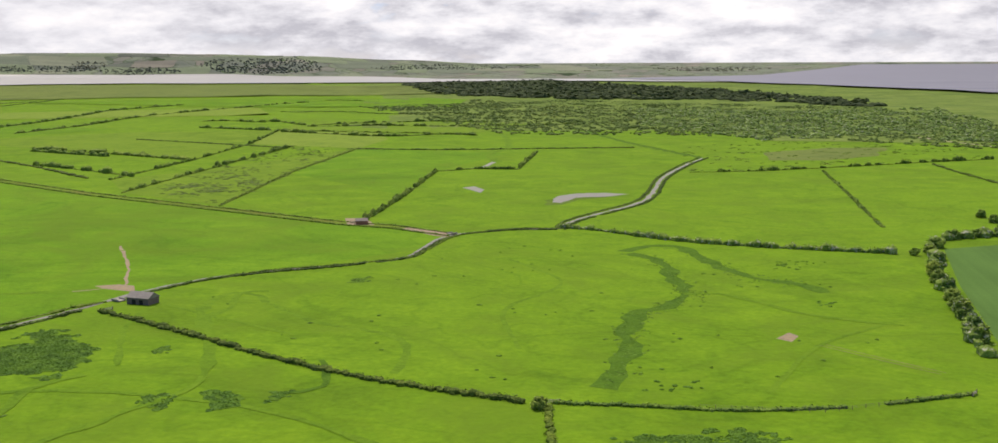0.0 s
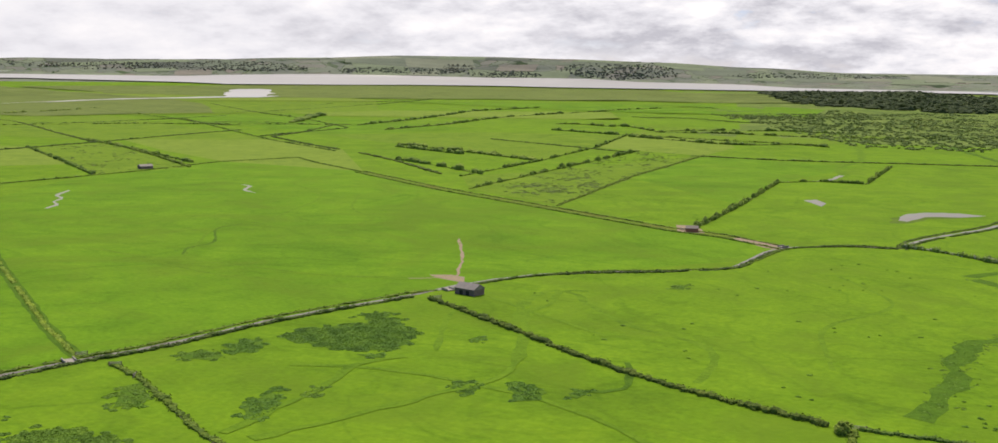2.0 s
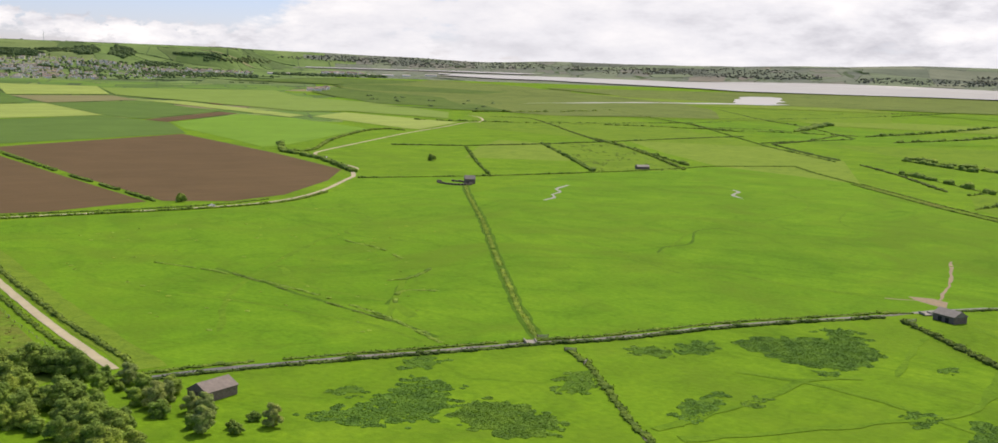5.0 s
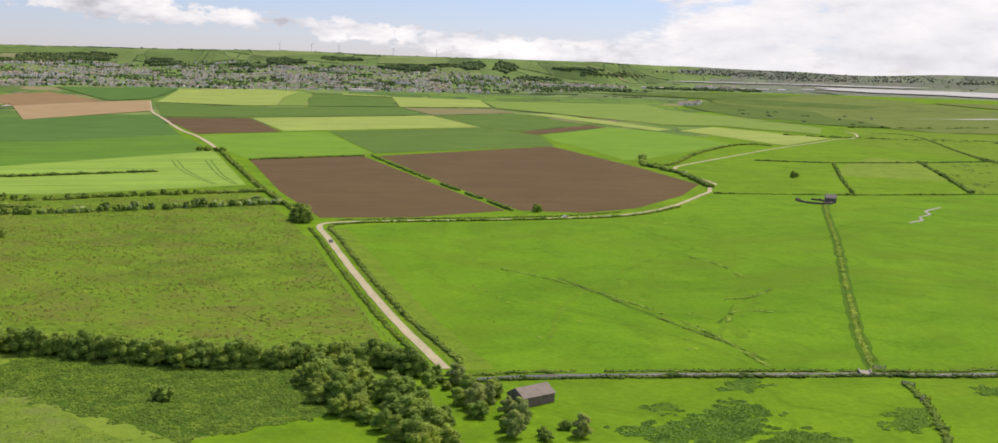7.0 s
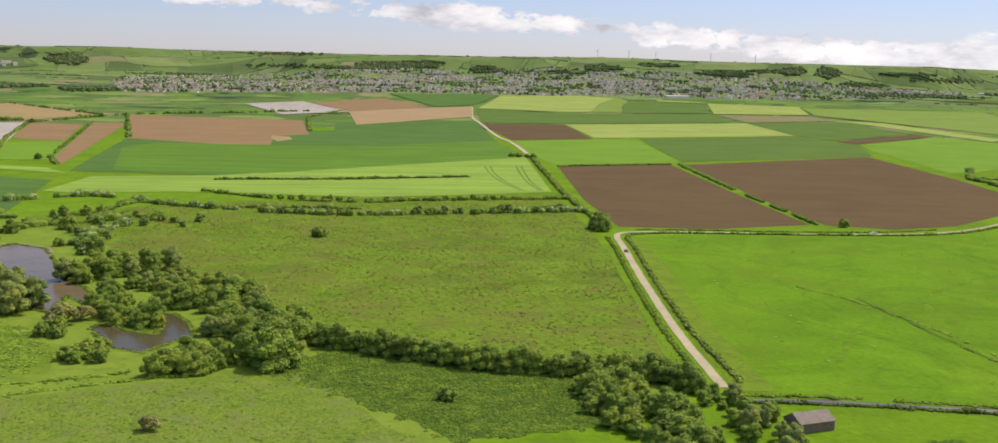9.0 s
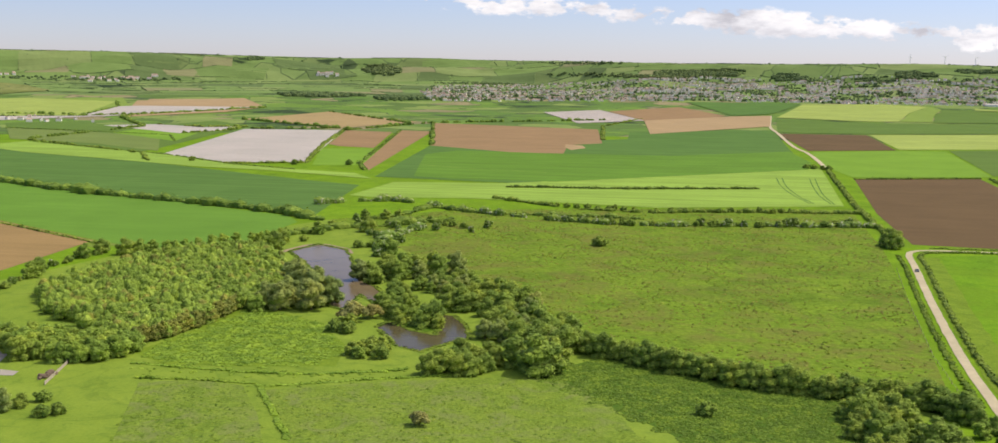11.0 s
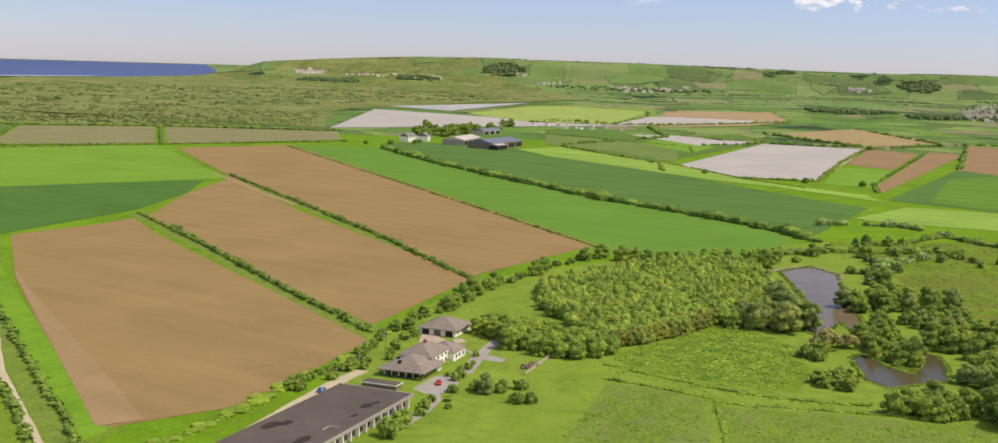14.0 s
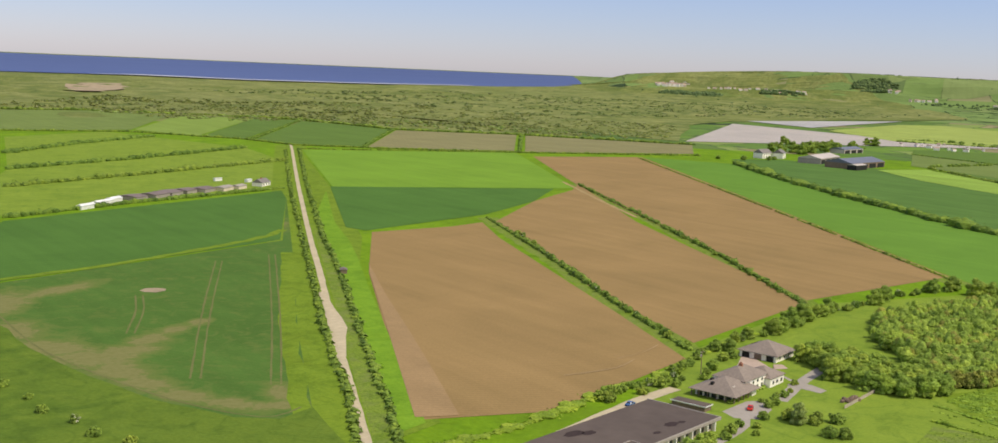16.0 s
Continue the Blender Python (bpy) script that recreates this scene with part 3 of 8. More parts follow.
def relief(x, y):
    """Height of the land over the plain."""
    d, a = math.hypot(x - MID.x, y - MID.y), math.degrees(math.atan2(y - MID.y, x - MID.x))
    h = 0.0
    if d > 3300 and -101 < a < 48.6:
        foot, crest, e = by_deg(FOOT, a), by_deg(CREST, a), math.tan(radians(by_deg(SKYLINE, a)))
        u = (d - foot) / (crest - foot)
        if u >= 1.0:
            h = max(0.0, HIGH + (e - 0.0005 * min(1.0, (u - 1) * 3)) * d)
        elif u > 0.0:
            k = u * u * (3 - 2 * u)
            q = noise.fractal(Vector((x / 1250, y / 1250, 3.1)), 1.0, 2.0, 4)
            q = q * (1.9 if a > -26 else 0.7) * u * (1 - u)
            if a > -27:
                fold = 1 - 2 * abs(noise.noise(Vector((x / 620, y / 620, 8.4))))
                q += 0.62 * (fold - 0.55) * u * (1 - u)
            h = max(0.0, min(max(0.0, HIGH + e * crest) * max(0.0, k + q), HIGH + (e - 0.0003) * d))
    if 47 < a < 130 and d > 1850 and d < 4700:
        w = min(1.0, (a - 47) / 8) * min(1.0, (d - 1850) / 400) * min(1.0, (4700 - d) / 500)
        h += w * 10 * abs(noise.fractal(Vector((x / 170, y / 170, 0)), 1.0, 2.2, 4))
    if -125 < a < -68 and d > 1500 and d < 4800:
        h += 5 * min(1.0, (d - 1500) / 400) * abs(noise.fractal(Vector((x / 150, y / 150, 7)), 1.0, 2.2, 4))
    return h


RINGS = [r for r in [60 * 1.085 ** i for i in range(60)] if r < 2200] + [2200 + 130 * i for i in range(58)] + [9800 * 1.07 ** i for i in range(15)]
BEAR = 2  # bearings to a degree
SEEN = {}


def hill_at(a, e):
    """Where the line of sight at a bearing and an elevation, in degrees, meets the land."""
    key = round(a * 4)
    if key not in SEEN:
        c, n = math.cos(radians(key / 4)), math.sin(radians(key / 4))
        SEEN[key] = [(d, math.degrees(math.atan((relief(MID.x + d * c, MID.y + d * n) - HIGH) / d))) for d in range(2300, 13000, 70)]
    d = next((d for d, up in SEEN[key] if up >= e), 9000)
    return MID.x + d * math.cos(radians(a)), MID.y + d * math.sin(radians(a))


def on_land(x, y, up=0.0):
    return far(x, y, relief(x, y) + up)


def ground_sheet():
    rings = [0.0] + RINGS
    az = [-180 + i / BEAR for i in range(360 * BEAR)]
    verts, faces, idx = [Vector((MID.x, MID.y, 0))], [], []
    for r in rings[1:]:
        for a in az:
            verts.append(on_land(MID.x + r * math.cos(radians(a)), MID.y + r * math.sin(radians(a))))
    n = len(az)
    for i in range(n):
        faces.append((0, 1 + i, 1 + (i + 1) % n))
        idx.append(0)
    for k in range(len(rings) - 2):
        r = rings[k + 1]
        for i in range(n):
            a, b = 1 + k * n + i, 1 + k * n + (i + 1) % n
            faces.append((a, a + n, b + n, b))
            deg = az[i] + (4 if az[i] < 40 else 1.2) * noise.noise(Vector((r / 260, i * 0.2, 2.0)))
            if 49 < deg < 130 and r > 1840:
                m = 1
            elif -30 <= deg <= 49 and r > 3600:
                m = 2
            elif -30 <= deg <= 49 and r > 1700:
                m = 4
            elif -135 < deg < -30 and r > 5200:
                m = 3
            elif -135 < deg < -73 and r > 1450:
                m = 5
            else:
                m = 0
            idx.append(m)
    ob = mesh_ob("ground", verts, faces, [MARSH, DUNE, HILL_N, HILL_S_HAZE, PLAIN, DUNE_S], idx, smooth=True)
    return tagged(ob, "flat bright green grazing marsh running out to low hills", "ground", kind="structure")


ground_sheet()


LAYER = [0]


def sheet(name, pts, mat, label, category, up=0.08, kind="structure", step=90.0):
    """A patch of land cover laid over the ground, inside the corners given."""
    LAYER[0] += 1
    up += 0.0021 * (LAYER[0] % 23)
    bm = bmesh.new()
    f = bm.faces.new([bm.verts.new((x, y, 0)) for x, y in pts])
    if f.normal.z < 0:
        f.normal_flip()
    bmesh.ops.triangulate(bm, faces=bm.faces[:])
    if max(math.hypot(x - MID.x, y - MID.y) for x, y in pts) > 1450:  # follows the land
        for _ in range(5):
            long = [e for e in bm.edges if e.calc_length() > step * max(1.0, (e.verts[0].co.xy - MID).length / 1500)]
            if not long:
                break
            bmesh.ops.subdivide_edges(bm, edges=long, cuts=1)
            bmesh.ops.triangulate(bm, faces=bm.faces[:])
        for v in bm.verts:
            d = (v.co.xy - MID).length
            v.co = on_land(v.co.x, v.co.y, up + max(0.0, d - 1400) * 0.0006)
    else:
        for v in bm.verts:
            v.co.z = up
    bmesh.ops.recalc_face_normals(bm, faces=bm.faces[:])
    if sum(f.normal.z for f in bm.faces) < 0:
        bmesh.ops.reverse_faces(bm, faces=bm.faces[:])
    me = bpy.data.meshes.new(name)
    bm.to_mesh(me)
    bm.free()
    me.materials.append(mat)
    return tagged(new(name, me), label, category, kind=kind)


def ragged(pts, step, amp):
    """The same outline with many small bays and points."""
    out = []
    for a, b in zip(pts, pts[1:] + pts[:1]):
        a, b = Vector(a), Vector(b)
        n = max(1, int((b - a).length / step))
        for i in range(n):
            p = a.lerp(b, i / n)
            w = amp * min(1.0, 2.2 * min(i, n - i) / max(1, n) + 0.25)
            out.append((p.x + w * noise.noise(Vector((p.x / (2.2 * step), p.y / (2.2 * step), 1.0))), p.y + w * noise.noise(Vector((p.x / (2.2 * step), p.y / (2.2 * step), 8.0)))))
    return out


def smooth_line(pts, step=6.0):
    """Points every few metres along a soft curve through the corners given."""
    P = [Vector(p) for p in pts]
    P = [P[0] * 2 - P[1]] + P + [P[-1] * 2 - P[-2]]
    out = []
    for a, b, c, d in zip(P, P[1:], P[2:], P[3:]):
        n = max(1, int((c - b).length / step))
        for i in range(n):
            u = i / n
            out.append(0.5 * (2 * b + (c - a) * u + (2 * a - 5 * b + 4 * c - d) * u * u + (3 * b - a - 3 * c + d) * u ** 3))
    return out + [P[-2]]


def straight_line(pts, step=6.0):
    out = []
    for a, b in zip(pts, pts[1:]):
        a, b = Vector(a), Vector(b)
        n = max(1, int((b - a).length / step))
        out += [a.lerp(b, i / n) for i in range(n)]
    return out + [Vector(pts[-1])]


def sides(line):
    for i, p in enumerate(line):
        d = line[min(i + 1, len(line) - 1)] - line[max(i - 1, 0)]
        yield p, Vector((-d.y, d.x)).normalized()


def strip(name, pts, width, mat, label, category, up=0.06, wobble=0.0, kind="structure", soft=True, seed=1):
    LAYER[0] += 1
    up += 0.0021 * (LAYER[0] % 23)
    verts, faces = [], []
    line = smooth_line(pts) if soft else straight_line(pts)
    for p, s in sides(line):
        for k in (-1, 1):
            q = p + s * k * (width / 2 + 1.6 * wobble * noise.noise(Vector((p.x / 11 + 9 * k, p.y / 11, seed))))
            verts.append(on_land(q.x, q.y, up + max(0.0, (q - MID).length - 1400) * 0.0006))
    for i in range(len(line) - 1):
        faces.append((2 * i, 2 * i + 2, 2 * i + 3, 2 * i + 1))
    ob = mesh_ob(name, verts, faces, mat)
    if ob.data.polygons[0].normal.z < 0:
        ob.data.flip_normals()
    return tagged(ob, label, category, kind=kind)


def inside(x, y, poly):
    hit = False
    for (x0, y0), (x1, y1) in zip(poly, poly[1:] + poly[:1]):
        if (y0 > y) != (y1 > y) and x < (x1 - x0) * (y - y0) / (y1 - y0) + x0:
            hit = not hit
    return hit


def leaf_cloud(rnd, centres, per, size, verts, faces, flat=0.0):
    """Small tilted leaf sprays over rounded clumps given as (centre, radii)."""
    for c, r in centres:
        for _ in range(per):
            u = Vector((rnd.gauss(0, 1), rnd.gauss(0, 1), rnd.gauss(0.25, 1))).normalized()
            p = c + Vector((u.x * r.x, u.y * r.y, u.z * r.z)) * rnd.uniform(0.82, 1.12)
            u = (u + Vector((0, 0, 0.75))).normalized()  # leaves lie out flat to the light
            t = u.orthogonal().normalized()
            t.rotate(Matrix.Rotation(rnd.uniform(0, 6.28), 3, u))
            b = u.cross(t)
            t, b = (t + u * rnd.uniform(-0.28, 0.28)) * size * rnd.uniform(0.6, 1.3), (b + u * rnd.uniform(-0.28, 0.28)) * size * rnd.uniform(0.6, 1.3)
            k = len(verts)
            verts += [p - t * 0.5 - b * 0.5, p + t * 0.6 - b * 0.35, p + t * 0.5 + b * 0.55, p - t * 0.45 + b * 0.4]
            faces.append((k, k + 1, k + 2, k + 3))


def lump(rnd, c, r, verts, faces, rings=4, seg=7):
    """A closed uneven core, so that a crown is not seen through everywhere."""
    k = len(verts)
    verts.append(c - Vector((0, 0, r.z)))
    for i in range(1, rings):
        a = math.pi * i / rings
        for j in range(seg):
            b = 6.2832 * (j + 0.5 * (i % 2)) / seg
            s = rnd.uniform(0.8, 1.1)
            verts.append(c + Vector((math.sin(a) * math.cos(b) * r.x * s, math.sin(a) * math.sin(b) * r.y * s, -math.cos(a) * r.z * s)))
    verts.append(c + Vector((0, 0, r.z)))
    top = len(verts) - 1
    for j in range(seg):
        n = (j + 1) % seg
        faces.append((k, k + 1 + n, k + 1 + j))
        for i in range(rings - 2):
            a = k + 1 + i * seg
            faces.append((a + j, a + n, a + seg + n, a + seg + j))
        a = k + 1 + (rings - 2) * seg
        faces.append((a + j, a + n, top))


def limb(verts, faces, a, b, r0, r1, seg=6):
    d = (b - a).normalized()
    t = d.orthogonal().normalized()
    s = d.cross(t)
    k = len(verts)
    for p, r in ((a, r0), (b, r1)):
        for j in range(seg):
            w = 6.2832 * j / seg
            verts.append(p + (t * math.cos(w) + s * math.sin(w)) * r)
    for j in range(seg):
        n = (j + 1) % seg
        faces.append((k + j, k + n, k + seg + n, k + seg + j))


def make_tree(name, seed, height, spread, leaf, label, category="tree", bark=None, clumps=16, per=46, size=0.75, low=0.25, group=""):
    """A tree or bush with its foot at the origin: trunk with limbs, crown of leaf sprays."""
    rnd = random.Random(seed)
    base = tagged(new(name), label, category, group)
    tv, tf = [], []
    top = Vector((rnd.uniform(-0.3, 0.3), rnd.uniform(-0.3, 0.3), height * 0.55))
    fork = Vector((0, 0, height * max(0.08, low)))
    limb(tv, tf, Vector((0, 0, -0.3)), fork, height * 0.034, height * 0.026)
    limb(tv, tf, fork, top, height * 0.026, height * 0.012)
    cs = []
    for i in range(clumps):
        a, q = 6.2832 * i / clumps * 2.4 + rnd.uniform(-0.4, 0.4), (i + 0.5) / clumps
        z = height * (low + (0.92 - low) * q)
        w = spread * math.sqrt(max(0.05, 1 - (2 * (q ** 0.85) - 0.8) ** 2 / 1.5)) * rnd.uniform(0.35, 0.85)
        c = Vector((math.cos(a) * w, math.sin(a) * w, z))
        r = spread * rnd.uniform(0.25, 0.42)
        cs.append((c, Vector((r, r, r * rnd.uniform(0.7, 0.95)))))
        if i % 3 == 0:
            limb(tv, tf, fork.lerp(top, rnd.uniform(0, 0.8)), c, height * 0.013, height * 0.004, 5)
    mesh_ob("trunk", tv, tf, bark or BARK, parent=base)
    v, f = [], []
    for c, r in cs:
        lump(rnd, c, r * 0.86, v, f)
    lump(rnd, Vector((0, 0, height * (0.42 + low * 0.4))), Vector((spread * 0.62, spread * 0.62, height * 0.34)), v, f, 5, 8)
    leaf_cloud(rnd, cs, per, size, v, f)
    mesh_ob("crown", v, f, leaf, parent=base)
    return base


PLACED = set()


def put(ob, x, y, s=1.0, turn=0.0, label="", wide=1.0, up=0.0):
    """The first time the tree itself is set down, after that copies of it."""
    m = Matrix.Translation(on_land(x, y, up)) @ Matrix.Rotation(turn, 4, "Z") @ Matrix.Diagonal((s * wide, s * wide, s, 1))
    if ob.name in PLACED or label:
        c = copy_thing(ob, m)
        return tagged(c, label) if label else c
    PLACED.add(ob.name)
    ob.matrix_world = Matrix.Translation(on_land(x, y, up)) @ Matrix.Rotation(turn, 4, "Z")
    return ob


def hedge(pts, width=2.2, height=1.8, leaf=None, label="clipped dark green field hedge", dense=9.0, size=0.6, gaps=0.0, seed=3, soft=False, name="hedge", category="hedge", bumpy=0.35, kind=""):
    """A field hedge along a line: an uneven core with leaf sprays all over it."""
    rnd = random.Random(seed)
    near = (Vector(pts[0]) - MID).length < 900
    line = smooth_line(pts, 1.7 if near else 2.4) if soft else straight_line(pts, 1.7 if near else 2.4)
    v, f = [], []
    ph = rnd.uniform(0, 50)
    for p, s in sides(line):
        g = noise.noise(Vector((p.x / 14, p.y / 14, ph)))
        if g < gaps * 1.4 - 0.7:
            continue
        k = 1 + bumpy * noise.noise(Vector((p.x / 6, p.y / 6, ph + 9))) * 1.6
        h, w = height * max(0.35, k), width * max(0.45, k)
        o = on_land(p.x, p.y) if (p - MID).length > 1400 else Vector((p.x, p.y, 0))
        o = o + Vector((s.x, s.y, 0)) * rnd.uniform(-.22, .22) * w
        h, q = h * rnd.uniform(0.75, 1.2), rnd.uniform(0.36, 0.5)
        lump(rnd, o + Vector((0, 0, h * 0.3)), Vector((max(1.3, w * q), max(1.3, w * q), h * 0.52)), v, f, 3, 6)
        n = int(dense) + (rnd.random() < dense % 1)
        leaf_cloud(rnd, [(o + Vector((0, 0, h * 0.42)), Vector((max(1.5, w * 0.52), max(1.5, w * 0.52), h * 0.58)))], n, size, v, f)
    return tagged(mesh_ob(name, v, f, leaf or LEAF_HEDGE), label, category, kind=kind)

# ---- fields and water, south side ----
FG = "grazing marsh field with short bright grass"
sheet("water", ragged([(-100, -4759), (427, -5019), (1218, -4735), (1700, -4600), (2300, -4520), (2800, -4050), (3150, -3720), (3860, -3870), (4480, -3900), (5300, -3780), (6000, -4240), (5600, -4750), (5200, -4980), (4750, -5250), (4500, -5900), (4100, -6300), (3300, -6350), (2800, -6700), (2336, -6300), (1750, -6200), (1225, -5490), (466, -5485), (26, -5023)], 260, 210),
      ESTUARY, "wide pale tidal estuary below the far hills", "water", 2.6, step=140)
sheet("water", ragged([(2050, -1700), (2118, -2007), (2122, -2231), (2095, -2487), (2300, -2740), (2500, -2992), (2600, -3150), (2570, -3230), (2488, -3186), (2260, -2900), (2069, -2640), (2022, -2640), (1985, -2500), (2050, -2361), (2085, -2150), (2075, -1950)], 70, 50), ESTUARY, "bright curved creek pool on the marsh edge", "water", 1.0)
sheet("sea", [(26, -5023), (466, -5485), (-301, -6456), (-900, -9500), (-1900, -15000), (-7000, -15000), (-6000, -5600), (-3400, -4600), (-755, -3273), (-486, -3948)], SEA_SOUTH, "open sea beyond the dunes, overcast grey put into its blue", "sea", 4.0, step=140)
sheet("bank", ragged([(106, -796), (102, -770), (92, -774), (84, -806), (66, -818), (60, -834), (86, -828)], 6, 5), EDGE, "dark damp grass round the flood pool", "bank", 0.045)
sheet("pool", ragged([(100, -787), (94, -784), (87, -815), (67, -825), (51, -843), (69, -849), (89, -842), (99, -828), (102, -805)], 5, 3.5), STREAM, "shallow grey flood pool lying in the grass", "pool", 0.05)
sheet("pool", [(179, -869), (172, -880), (160, -858), (159, -837), (171, -857)], STREAM, "small pale flood puddle in the grass", "pool", 0.05)
RIVER = [(304, -136), (301, -165), (296, -190), (290, -215), (284, -240), (278, -267), (269, -297), (260, -353), (242, -413), (232, -455), (219, -484), (198, -507), (168, -529), (144, -555), (142, -580), (137, -628), (110, -655), (79, -662)]
strip("stream", RIVER, 2.4, STREAM, "narrow muddy marsh stream between grassy banks", "stream", 0.05, 0.9)
strip("stream", [(79, -664), (76, -696), (62, -736), (43, -787), (35, -845), (31, -961), (15, -1080), (-2, -1160)], 3.0, STREAM, "winding pale muddy marsh stream", "stream", 0.05, 1.2)


def ditch(pts, width=3.0, label="overgrown dark drainage ditch across the marsh", seed=5, soft=True, tall=0.9, leaf=None, dense=5.0, wet=True):
    """A wet ditch: a thin line of water with a sedge bank along it."""
    if wet:
        strip("ditch_water", pts, width * 0.4, STREAM, "thin line of still ditch water", "ditch", 0.05, 0.3, soft=soft)
    hedge(pts, width * 0.75, tall * 0.8, leaf or LEAF_REED, label, dense + 2, 0.5, 0.06, seed, soft, "ditch_bank", "ditch bank", 0.5, "stuff")


ditch([(308, -136), (305, -165), (300, -190), (294, -215), (288, -240), (281, -267), (273, -297), (264, -353), (246, -413), (238, -431)], 3.6, "rough sedge bank along the marsh stream", 1, wet=False)
ditch([(228, -457), (215, -486), (196, -510), (165, -532), (141, -556), (138, -580), (133, -628), (108, -658), (79, -664)], 3.4, "rough sedge bank along the marsh stream", 2, wet=False)
ditch([(82, -660), (80, -696), (66, -738), (47, -789), (39, -847), (35, -961), (19, -1080), (2, -1165)], 3.6, "rough sedge bank along the marsh stream", 3, wet=False, tall=0.8, leaf=LEAF_REED_MID)
hedge([(76, -664), (72, -696), (58, -734), (39, -785), (31, -843), (27, -960), (11, -1078), (-6, -1165)], 2.4, 0.8, LEAF_REED_DARK, "dark rough bank along the marsh stream", 6, 0.6, 0.1, 112, True, "ditch_bank", "ditch bank", 0.7, "stuff")
hedge([(x - 3.4, y + 0.6) for x, y in RIVER[:9]], 2.6, 1.0, LEAF_REED_DARK, "dark rough bank along the marsh stream", 7, 0.6, 0.05, 110, True, "ditch_bank", "ditch bank", 0.7, "stuff")
hedge([(x - 2.4, y + 2.8) for x, y in RIVER[9:]], 2.4, 0.9, LEAF_REED_DARK, "dark rough bank along the marsh stream", 6, 0.6, 0.1, 111, True, "ditch_bank", "ditch bank", 0.7, "stuff")
hedge([(230, -414), (180, -383), (134, -353), (96, -334), (69, -325), (50, -319)], 3.6, 1.7, LEAF_REED_MID, "long dark overgrown ditch hedge", 9, 0.6, 0.0, 4, True)
hedge([(40, -319), (17, -320), (-9, -320), (-43, -329), (-77, -346)], 1.7, 1.1, LEAF_HEDGE, "low dark hedge with a wire fence", 6, 0.55, 0.15, 5, True)
hedge([(42, -316), (37, -284), (33, -262)], 2.0, 1.2, LEAF_REED, "short overgrown ditch hedge", 7, 0.55, 0.1, 6)
hedge([(79, -667), (54, -656), (17, -629), (-16, -616), (-48, -608), (-94, -600)], 4.2, 2.8, LEAF_MAY, "bushy hawthorn hedge flecked with white blossom", 10, 0.7, 0.0, 7, True, bumpy=0.8)
LEVEE = [(573, -876), (441, -791), (312, -722), (213, -669), (178, -658), (138, -632)]
strip("bank", LEVEE, 7, ROUGH, "long straight grassy flood bank", "bank", 0.1, 0.6)
hedge([(573, -880), (441, -795), (312, -726), (213, -673), (178, -662), (138, -636)], 1.6, 1.0, LEAF_HEDGE, "dark overgrown ditch beside the flood bank", 4, 0.7, 0.1, 8)
hedge([(573, -868), (441, -783), (312, -714), (213, -661), (178, -650), (138, -626)], 1.6, 0.9, LEAF_REED, "rushy ditch beside the flood bank", 4, 0.7, 0.1, 9)
hedge([(737, -708), (733, -774), (742, -882), (712, -970), (660, -930), (573, -876)], 2.0, 1.0, LEAF_REED, "long dark overgrown ditch", 3, 0.9, 0.05, 10)
for i, (line, w, h, gap) in enumerate((
        ([(201, -676), (210, -813), (228, -994), (200, -1022), (160, -1022), (170, -1220)], 4, 3.0, 0.25),
        ([(735, -1200), (613, -1143), (491, -1078)], 12, 5.0, 0.35), ([(715, -1165), (600, -1110)], 10, 5.5, 0.2),
        ([(620, -1010), (544, -967), (473, -918)], 9, 4.0, 0.3), ([(478, -890), (491, -1078), (520, -1300), (576, -1546)], 5, 3.0, 0.3),
        ([(422, -802), (436, -983), (457, -1276)], 6, 3.4, 0.3), ([(319, -739), (351, -964), (373, -1248)], 4, 1.2, 0.1),
        ([(576, -1546), (427, -1521), (295, -1510)], 5, 3.0, 0.35), 
        ([(9, -1013), (-50, -1033), (-125, -1081), (-193, -1130), (-276, -1184)], 4, 3.0, 0.2), ([(-104, -1041), (-104, -859), (-103, -695)], 4, 0.9, 0.25),
        ([(1084, -1040), (896, -945), (757, -864)], 7, 3.4, 0.2), ([(1365, -1523), (915, -1179), (734, -1067)], 5, 2.0, 0.35),
        ([(1019, -789), (853, -679), (742, -610)], 4, 2.0, 0.2), ([(1040, -916), (834, -785), (741, -724)], 6, 3.6, 0.15),
        ([(1020, -1017), (825, -893), (725, -824)], 5, 3.0, 0.2), ([(768, -499), (747, -595), (736, -704)], 2.6, 1.2, 0.1),
        ([(1500, -1050), (1300, -1350), (1050, -1520)], 8, 3.0, 0.4))):
    d = (Vector(line[0]) - MID).length
    hedge(line, w * 0.6, h * (0.85 if d < 1300 else 0.6), LEAF_HEDGE, "straggling hedge and bushes between marsh fields", 5 if d < 1200 else 3.2, 0.9 if d < 1200 else 1.2, gap + (0.1 if d < 1300 else -0.1), 20 + i, False, bumpy=1.1)
    hedge(line, 2.2, 0.7, LEAF_REED, "rushy ditch line between marsh fields", 2, 0.9, 0.0, 120 + i, False, "ditch_bank", "ditch bank", 0.5, "stuff")
sheet("field", [(478, -890), (436, -985), (373, -1250), (345, -950), (319, -739), (422, -802)], MARSH_DULL, "rough rushy pasture strip with dark tussocks", "field", 0.06)
sheet("field", [(1040, -916), (1020, -1017), (725, -824), (741, -724)], MARSH_DULL, "rough rushy pasture strip with dark tussocks", "field", 0.06)
sheet("field", [(227, -410), (194, -388), (123, -345), (69, -322), (40, -316), (-77, -343), (-106, -594), (-31, -609), (79, -660), (137, -628), (168, -529), (219, -484)], MARSH, FG, "field", 0.03)
